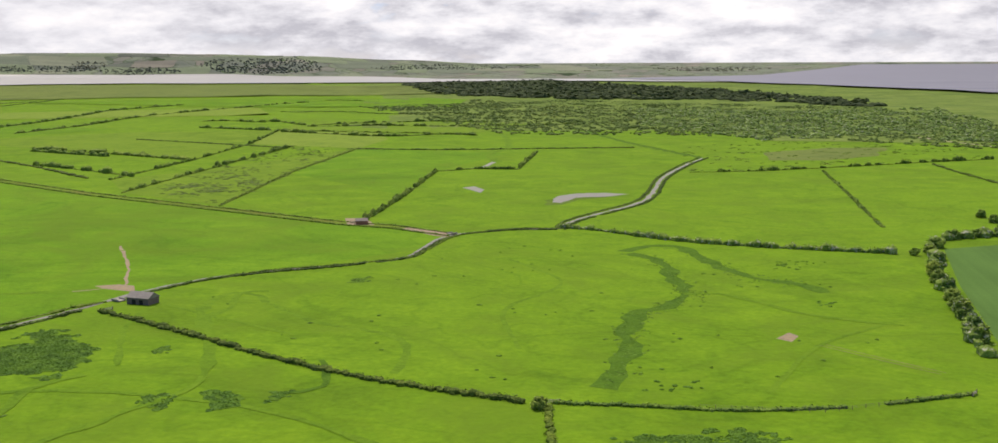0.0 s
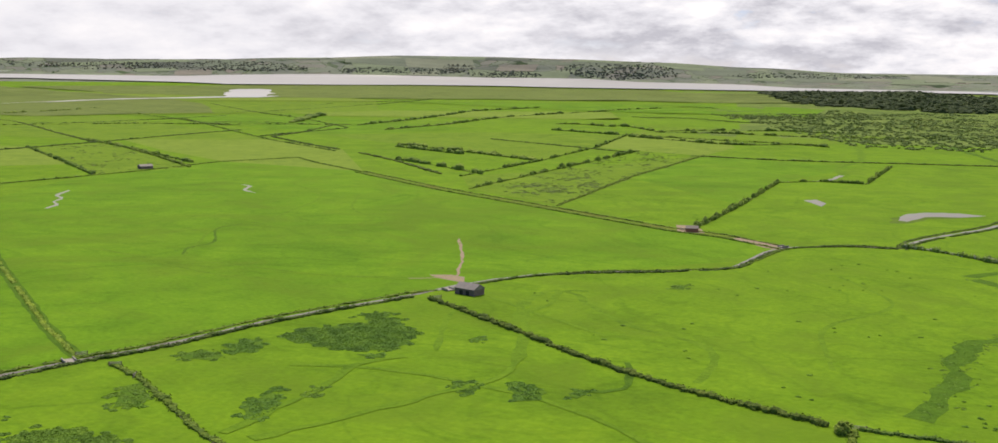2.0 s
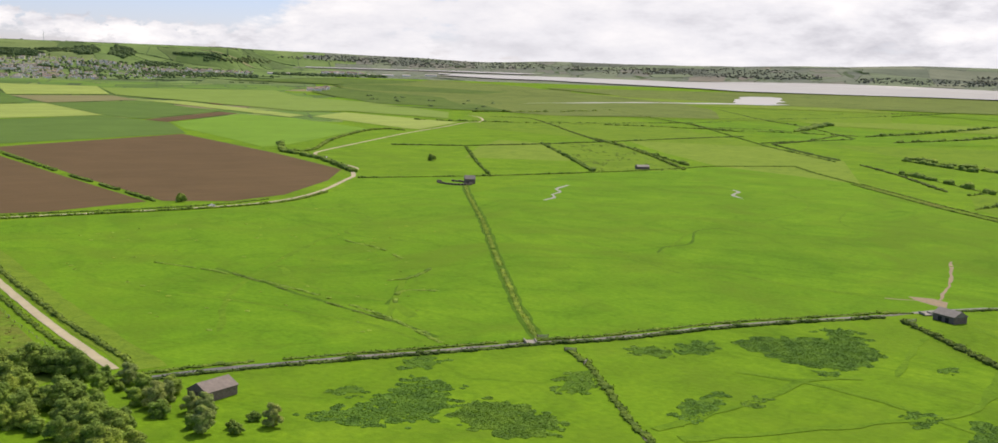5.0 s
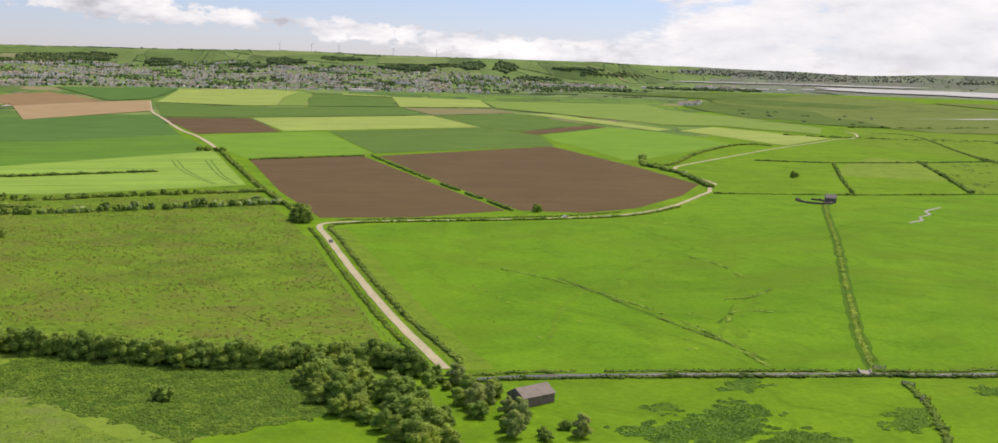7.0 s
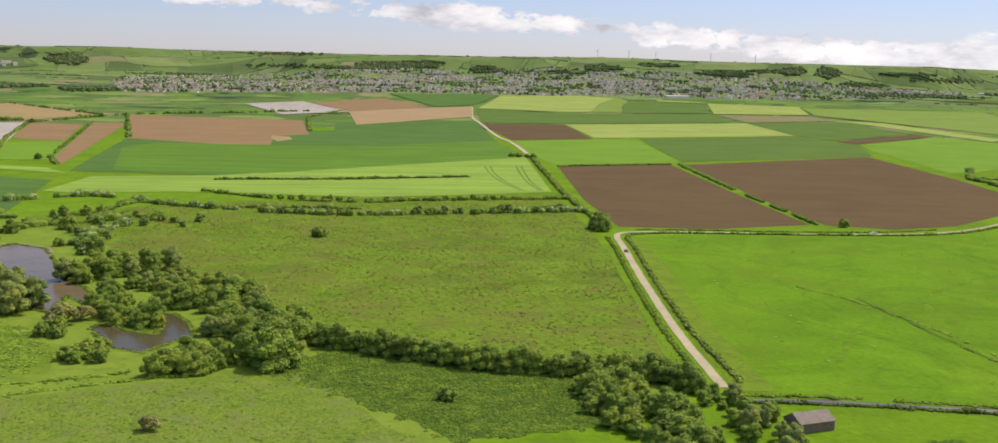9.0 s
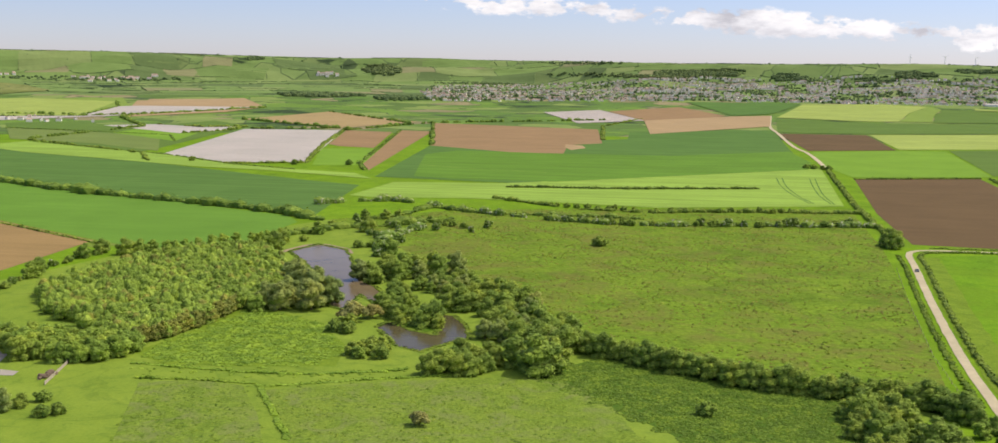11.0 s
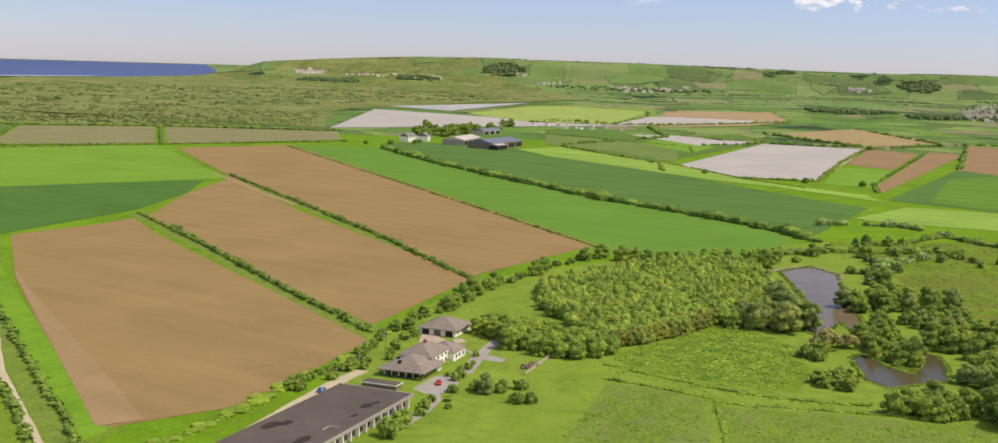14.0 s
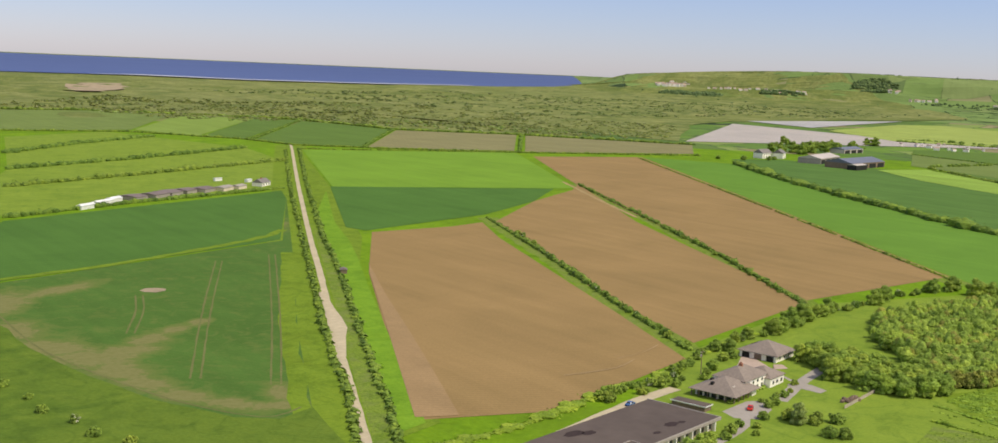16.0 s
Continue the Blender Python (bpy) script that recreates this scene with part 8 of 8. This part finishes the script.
def pole(x, y, h=9.0):
    p = tagged(new("telegraph_pole"), "weathered wooden telegraph pole with crossarm", "pole")
    p.matrix_world = Matrix.Translation((x, y, 0))
    bm = bmesh.new()
    bmesh.ops.create_cone(bm, cap_ends=True, segments=10, radius1=0.17, radius2=0.11, depth=h)
    bmesh.ops.translate(bm, vec=(0, 0, h / 2), verts=bm.verts[:])
    part("shaft", bm, TIMBER, p)
    solid("crossarm", -0.9, -0.07, h - 0.9, 0.9, 0.07, h - 0.75, TIMBER, p)
    solid("transformer", -0.35, 0.1, h - 2.6, 0.35, 0.6, h - 1.6, TIN_PALE, p, "grey transformer box")
    for u in (-0.75, 0.0, 0.75):
        solid("insulator", u - 0.06, -0.06, h - 0.75, u + 0.06, 0.06, h - 0.5, WHITE_PAINT, p, "", 0.02)


pole(280, 206)


def fence(pts, gap, label):
    f = tagged(new("wire_fence"), label, "fence")
    f.matrix_world = Matrix.Translation((*pts[0], 0))
    o = Vector(pts[0])
    line = straight_line(pts, gap)
    bm = bmesh.new()
    boxes(bm, -0.07, -0.07, 0, 0.07, 0.07, 1.25)
    me = bpy.data.meshes.new("post")
    bm.to_mesh(me)
    bm.free()
    me.materials.append(TIMBER)
    for q in line:
        po = new("post", me)
        po.parent = f
        po.location = (*(q - o), 0)
    v, fc = [], []
    for z in (0.5, 0.85, 1.15):
        for a, b in zip(line, line[1:]):
            limb(v, fc, Vector((*(a - o), z)), Vector((*(b - o), z)), 0.02, 0.02, 3)
    mesh_ob("wire", v, fc, TIN, parent=f)


fence([(0, -321), (-34, -322), (-76, -345)], 4.0, "post and wire fence along the low hedge")
fence([(330, -130), (391, -131), (484, -138), (580, -147)], 8.0, "post and wire fence along the lane ditch")


def culvert(x, y, turn):
    """A small farm bridge over a ditch."""
    b = site("culvert_bridge", x, y, turn, "small grey concrete farm bridge over the ditch", "bridge")
    solid("deck", -2.4, -1.8, 0.15, 2.4, 1.8, 0.5, CONCRETE, b)
    for s in (-1, 1):
        solid("parapet", -2.4, s * 1.8 - 0.2, 0.5, 2.4, s * 1.8 + 0.2, 1.1, CONCRETE, b, "", 0.04)


def gate(x, y, turn):
    """A five-barred field gate between two posts."""
    g = site("field_gate", x, y, turn, "weathered five-barred field gate between posts", "gate", "gates on the marsh")
    for u in (-1.9, 1.9):
        solid("post", u - 0.12, -0.12, 0, u + 0.12, 0.12, 1.5, TIMBER, g, "", 0.02)
    for k in range(5):
        solid("bar", -1.78, -0.04, 0.25 + 0.23 * k, 1.78, 0.04, 0.36 + 0.23 * k, TIMBER_PALE, g, "", 0.0)
    v, f = [], []
    limb(v, f, Vector((-1.75, -0.06, 0.3)), Vector((1.7, -0.06, 1.2)), 0.05, 0.05, 4)
    mesh_ob("brace", v, f, TIMBER_PALE, parent=g)


culvert(278, -267, 150)
culvert(233, -434, 150)
culvert(137, -633, 60)
for x, y, a in ((262, -271, 40), (247, -264, 120), (228, -416, 60), (41, -319, 10), (-78, -346, 60), (205, -668, 150), (281, -275, 60)):
    gate(x, y, a)

# low board fence and brushwood heap on the lawn
def board_fence(p, q, n):
    """A low pale board fence, panel by panel, each panel hung between posts."""
    p, q = Vector(p), Vector(q)
    b = tagged(new("board_fence"), "low pale weathered board fence on the lawn", "fence")
    b.matrix_world = Matrix.Translation((p.x, p.y, 0)) @ Matrix.Rotation(math.atan2(q.y - p.y, q.x - p.x), 4, "Z")
    w = (q - p).length / n
    for i in range(n + 1):
        solid("post", i * w - 0.06, -0.06, -0.2, i * w + 0.06, 0.06, 1.35, TIMBER_PALE, b, "", 0.0)
    for i in range(n):
        for k in range(4):
            solid("board", i * w + 0.07, -0.03, 0.08 + 0.30 * k, (i + 1) * w - 0.07, 0.03, 0.35 + 0.30 * k, TIMBER_PALE, b, "", 0.0)


board_fence((291, 152), (329, 162.5), 16)
rh = random.Random(44)
v, f = [], []
for _ in range(16):
    o = Vector((301 + rh.gauss(0, 2.0), 157.2 + rh.gauss(0, 0.8), 0.5))
    r = rh.uniform(0.7, 1.3)
    lump(rh, o, Vector((r, r, r * 0.7)), v, f, 4, 7)
    leaf_cloud(rh, [(o, Vector((r, r, r * 0.8)))], 30, 0.35, v, f)
tagged(mesh_ob("brushwood_heap", v, f, TIMBER), "heap of brown brushwood against the fence", "heap")

# ---- town, hamlets and woods on the hills ----
def sighted(poly, n, rnd):
    """Places scattered over the land inside an outline of bearings and elevations, the nearest first."""
    xs, ys = [p[0] for p in poly], [p[1] for p in poly]
    out = []
    while len(out) < n:
        a, e = rnd.uniform(min(xs), max(xs)), rnd.uniform(min(ys), max(ys))
        if inside(a, e, poly):
            out.append((e, a))
    return [(*hill_at(a, e), a) for e, a in sorted(out)]


def land_scale(x, y):
    return (on_land(x, y).xy - MID).length / max(1.0, math.hypot(x - MID.x, y - MID.y))


def house_block(rnd, x, y, turn, size, v, f, idx):
    """One plain far house, walls and pitched roof, added to a joined mesh."""
    o, s, k = on_land(x, y), land_scale(x, y) * size, len(v)
    lx, ly, h, ri = rnd.uniform(8, 17) * s, 8 * s, rnd.uniform(4.5, 7.5) * s, rnd.uniform(2.4, 3.6) * s
    R = Matrix.Rotation(turn, 3, "Z")
    for px, py, pz in ((-lx, -ly, -4), (lx, -ly, -4), (lx, ly, -4), (-lx, ly, -4), (-lx, -ly, h), (lx, -ly, h), (lx, ly, h), (-lx, ly, h), (-lx, 0, h + ri), (lx, 0, h + ri)):
        v.append(o + R @ Vector((px / 2, py / 2, pz)))
    f += [(k, k + 1, k + 5, k + 4), (k + 1, k + 2, k + 6, k + 9, k + 5), (k + 2, k + 3, k + 7, k + 6), (k + 3, k, k + 4, k + 8, k + 7), (k + 4, k + 5, k + 9, k + 8), (k + 6, k + 7, k + 8, k + 9)]
    w = rnd.choice((0, 1, 1, 1, 2))
    idx += [w, w, w, w, 3, 3]


def town():
    rr = random.Random(21)
    protos = []
    for i, (lx, ly, h, rise) in enumerate(((13, 9, 5.5, 3.4), (18, 9, 5.2, 3.2), (10, 9, 5.8, 3.6), (24, 10, 5.5, 3.4))):
        p = tagged(new("town_house"), "small pale rendered town house with slate roof", "house", "houses of the town")
        solid("wall", -lx / 2, -ly / 2, -3, lx / 2, ly / 2, h, (RENDER_W, WALL_MIX, RENDER_C, WALL_MIX)[i], p, "", 0.0)
        roof_part("roof", -lx / 2, -ly / 2, lx / 2, ly / 2, h, rise, ROOF_MIX, p, False, 0.4)
        protos.append(p)
    outline = [(13.8, -1.35), (13.1, -1.02), (11, -1.0), (7.7, -0.9), (3.6, -0.72), (1.8, -0.5), (-0.6, -0.52), (-3.6, -0.68), (-4.4, -0.48), (-8.4, -0.35), (-10.2, -0.5), (-12.7, -0.33), (-15.8, -0.5), (-18.8, -0.65), (-21.9, -0.86),
               (-26.2, -0.96), (-26.2, -1.15), (-23.8, -1.34), (-18.9, -1.52), (-9.6, -1.57), (-6, -1.6), (0.8, -1.6), (7.7, -1.74), (13.1, -1.78)]
    v, f, idx, seen = [], [], [], 0
    for x, y, a in sighted(outline, 6800, rr):
        gap = noise.noise(Vector((x / 150, y / 150, 4)))
        if gap < -0.16 or (a < -17 and rr.random() < 0.55) or (a < -22 and rr.random() < 0.5):
            continue
        turn = radians(a) + math.pi / 2 + 0.9 * noise.noise(Vector((x / 300, y / 300, 9))) + rr.choice((0, 0, 1.57))
        if seen < 240 and rr.random() < 0.5:
            o, s = on_land(x, y), land_scale(x, y) * 0.62
            if seen < 4:
                protos[seen].matrix_world = Matrix.Translation(o) @ Matrix.Rotation(turn, 4, "Z") @ Matrix.Diagonal((s, s, s, 1))
            else:
                copy_thing(protos[rr.randrange(4)], Matrix.Translation(o) @ Matrix.Rotation(turn, 4, "Z")).scale = (s,) * 3
            seen += 1
            continue
        house_block(rr, x, y, turn, rr.uniform(0.48, 0.88), v, f, idx)
    tagged(mesh_ob("town_houses", v, f, [WALL_MIX, RENDER_W, RENDER_C, ROOF_MIX], idx), "crowded pale houses of a hillside town", "town", kind="stuff")
    tv, tf = [], []
    for x, y, a in sighted(outline, 3600, rr):
        if noise.noise(Vector((x / 150, y / 150, 4))) > -0.05 and rr.random() < 0.7:
            continue
        s, r = land_scale(x, y), rr.uniform(2.5, 7)
        o = on_land(x, y, 2.5)
        lump(rr, o, Vector((r, r, rr.uniform(3, 6))) * s, tv, tf, 4, 6)
        leaf_cloud(rr, [(o, Vector((r, r, 5)) * s)], 7, 3.0 * s, tv, tf)
    tagged(mesh_ob("town_trees", tv, tf, LEAF_FAR), "dark garden trees among the town houses", "trees", kind="stuff")


def hillside_woods():
    rr = random.Random(33)
    for a0, a1, e0, e1, n, r0, r1 in ((2.6, -1.8, -0.50, -0.18, 420, 5, 12), (-3.0, -4.8, -0.68, -0.28, 240, 5, 12), (-8.6, -10.5, -0.44, -0.08, 220, 5, 12), (-14.0, -16.8, -0.60, -0.24, 300, 5, 11), (-17.9, -19.2, -0.42, -0.02, 160, 6, 13),
            (-19.5, -20.8, -0.48, 0.0, 170, 6, 13), (16.6, 14.5, -0.62, -0.10, 330, 7, 14), (36.2, 34.0, -0.45, 0.18, 260, 7, 14), (22.2, 21.2, 0.08, 0.22, 60, 7, 12), (40.5, 38.2, -0.75, -0.60, 150, 7, 14), (45.0, 42.0, -0.96, -0.82, 220, 9, 18),
            (20.8, 16.4, -1.66, -1.50, 300, 5, 10), (16.2, 13.4, -1.80, -1.62, 240, 5, 10), (33.0, 24.0, -0.98, -0.78, 150, 5, 11), (-20.0, -27.0, -1.30, -1.12, 260, 4, 9), (-27.0, -33.0, -1.10, -0.98, 160, 5, 12), (-23.6, -24.8, -0.5, -0.30, 40, 5, 10),
            (8.0, 2.4, -0.5, -0.42, 90, 5, 9), (13.5, 8.5, -0.98, -0.90, 120, 5, 9),
            # trees of the 8.6 to 3.4 row are added for shade along the ridge
            (5.0, -0.2, -0.56, -0.40, 240, 4, 9), (0.4, -2.0, -0.40, -0.14, 200, 5, 11), (8.6, 3.4, 0.06, 0.20, 140, 4, 8), (-11.2, -13.4, -0.14, 0.02, 160, 5, 10), (-16.4, -18.4, -0.32, -0.18, 150, 5, 10),
            (-22.4, -25.2, -0.30, -0.18, 180, 5, 10), (-24.6, -27.2, -0.54, -0.40, 200, 5, 10), (-20.6, -23.2, -0.84, -0.70, 170, 4, 9), (-27.0, -41.0, -0.50, 0.04, 900, 4, 9), (-59.7, -61.5, -0.46, -0.04, 70, 4, 9), (-65.0, -72.0, -0.70, 0.1, 420, 4, 9), (-54.0, -61.0, -0.60, -0.25, 240, 4, 8), (-45.0, -54.0, -0.55, -0.02, 420, 4, 9),
            (-60.8, -65.0, -0.72, -0.36, 160, 4, 8), (-40.0, -47.2, -0.53, -0.11, 260, 4, 9), (-73.0, -81.0, -0.56, -0.30, 220, 4, 8), (-87.5, -93.0, -0.66, -0.36, 200, 4, 8)):
        mid, half, cen, tall = (a0 + a1) / 2, abs(a0 - a1) / 2, (e0 + e1) / 2, (e1 - e0) / 2
        ring = [(mid + half * math.cos(k * 0.5236) * rr.uniform(0.75, 1.1), cen + tall * math.sin(k * 0.5236) * rr.uniform(0.7, 1.1)) for k in range(12)]
        v, f = [], []
        for x, y, a in sighted(ring, n, rr):
            s, r = land_scale(x, y), rr.uniform(r0, r1)
            o = on_land(x, y, 3)
            lump(rr, o, Vector((r, r, r * 0.75)) * s, v, f, 4, 6)
            leaf_cloud(rr, [(o, Vector((r, r, r * 0.8)) * s)], 8, r * 0.45 * s, v, f)
        tagged(mesh_ob("woodland", v, f, LEAF_SHORE_HAZE if mid < -30 else LEAF_FAR), "dark hanging wood on the far hillside, haze in its leaf colour", "wood", kind="stuff")
    # white farms and hamlets
    for a, e, n, wide, tall, size in ((44.6, -0.50, 34, 0.7, 0.03, 1.8), (41.5, -0.56, 14, 1.5, 0.04, 1.3), (39.2, -0.62, 14, 1.3, 0.05, 1.3), (34.2, -0.38, 4, 0.25, 0.02, 1.6), (32.9, -0.73, 9, 0.7, 0.02, 1.4), (29.3, -0.85, 10, 0.6, 0.02, 1.4),
            (27.3, -0.87, 9, 0.5, 0.02, 1.4), (26.3, -0.75, 5, 0.2, 0.02, 1.5), (18.4, -0.61, 16, 0.6, 0.04, 1.4), (28.2, -0.95, 8, 1.8, 0.05, 1.3), (-29.3, -1.80, 9, 0.35, 0.04, 1.2), (-24.0, -1.06, 40, 1.8, 0.07, 1.1), (-30.5, -0.94, 18, 1.5, 0.03, 1.4)):
        v, f, idx = [], [], []
        for _ in range(n):
            x, y = hill_at(a + rr.gauss(0, wide * 0.5), e + rr.gauss(0, tall * 0.5))
            house_block(rr, x, y, radians(a) + 1.57 + rr.uniform(-0.3, 0.3), size, v, f, idx)
        tagged(mesh_ob("hamlet", v, f, [RENDER_W, RENDER_W, RENDER_C, ROOF_MIX], idx), "white houses of a scattered hamlet", "hamlet", kind="stuff")
    v, f, idx = [], [], []
    for _ in range(14):
        house_block(rr, 1780 + rr.gauss(0, 50), 1065 + rr.gauss(0, 40), rr.uniform(0, 3), 0.55, v, f, idx)
    tagged(mesh_ob("hamlet", v, f, [RENDER_W, RENDER_W, RENDER_C, ROOF_MIX], idx), "white houses and cabins beyond the farm", "hamlet", kind="stuff")


def works_shed(a, e, long):
    """A long low industrial shed, seen small across the plain."""
    x, y = hill_at(a, e)
    k = land_scale(x, y)
    w = tagged(new("works_shed"), "long white industrial shed near the estuary", "shed")
    w.matrix_world = Matrix.Translation(on_land(x, y)) @ Matrix.Rotation(radians(a + 94), 4, "Z") @ Matrix.Diagonal((k, k, k, 1))
    solid("wall", -long / 2, -14, -2, long / 2, 14, 5, WHITE_PAINT, w, "", 0.0)
    roof_part("roof", -long / 2, -14, long / 2, 14, 5, 3, TIN_PALE, w, False, 0.6)


def wind_turbine(a, lean):
    """A three-bladed turbine standing on the skyline."""
    d = by_deg(CREST, a) + 60
    x, y = MID.x + d * math.cos(radians(a)), MID.y + d * math.sin(radians(a))
    k = land_scale(x, y)
    t = tagged(new("wind_turbine"), "pale grey three-bladed wind turbine on the ridge", "wind turbine", "turbines on the ridge")
    t.matrix_world = Matrix.Translation(on_land(x, y)) @ Matrix.Rotation(radians(a + 150), 4, "Z") @ Matrix.Diagonal((k, k, k, 1))
    v, f = [], []
    limb(v, f, Vector((0, 0, -6)), Vector((0, 0, 40)), 1.8, 1.1, 8)
    mesh_ob("tower", v, f, WHITE_PAINT, parent=t)
    solid("nacelle", -3.2, -1.2, 39.2, 2.6, 1.2, 41.8, WHITE_PAINT, t, "", 0.3)
    for i in range(3):
        u = radians(lean + 120 * i)
        tip = Vector((-3.4, math.sin(u) * 20, 40.5 + math.cos(u) * 20))
        v, f = [], []
        limb(v, f, Vector((-3.2, 0, 40.5)), tip, 0.9, 0.2, 5)
        mesh_ob("blade", v, f, WHITE_PAINT, parent=t)


town()
hillside_woods()
for a, e, n in ((-27.3, -1.03, 105), (-31.7, -0.97, 46), (-32.5, -0.96, 60), (-33.4, -0.95, 40), (-34.6, -0.90, 62), (-13.2, -1.56, 70)):
    works_shed(a, e, n)
for a, lean in ((-9.3, 10), (-10.8, 50), (-12.1, 80), (-14.7, 30), (-16.8, 100)):
    wind_turbine(a, lean)
ring = [(-28.6, 8300), (-31, 8250), (-34, 8500), (-38.8, 8200), (-40, 8900), (-36, 9250), (-33, 8900), (-28.6, 8800)]
sheet("water", [(MID.x + d * math.cos(radians(a)), MID.y + d * math.sin(radians(a))) for a, d in ring], ESTUARY, "pale upper reach of the tidal estuary", "water", 2.0, step=200)
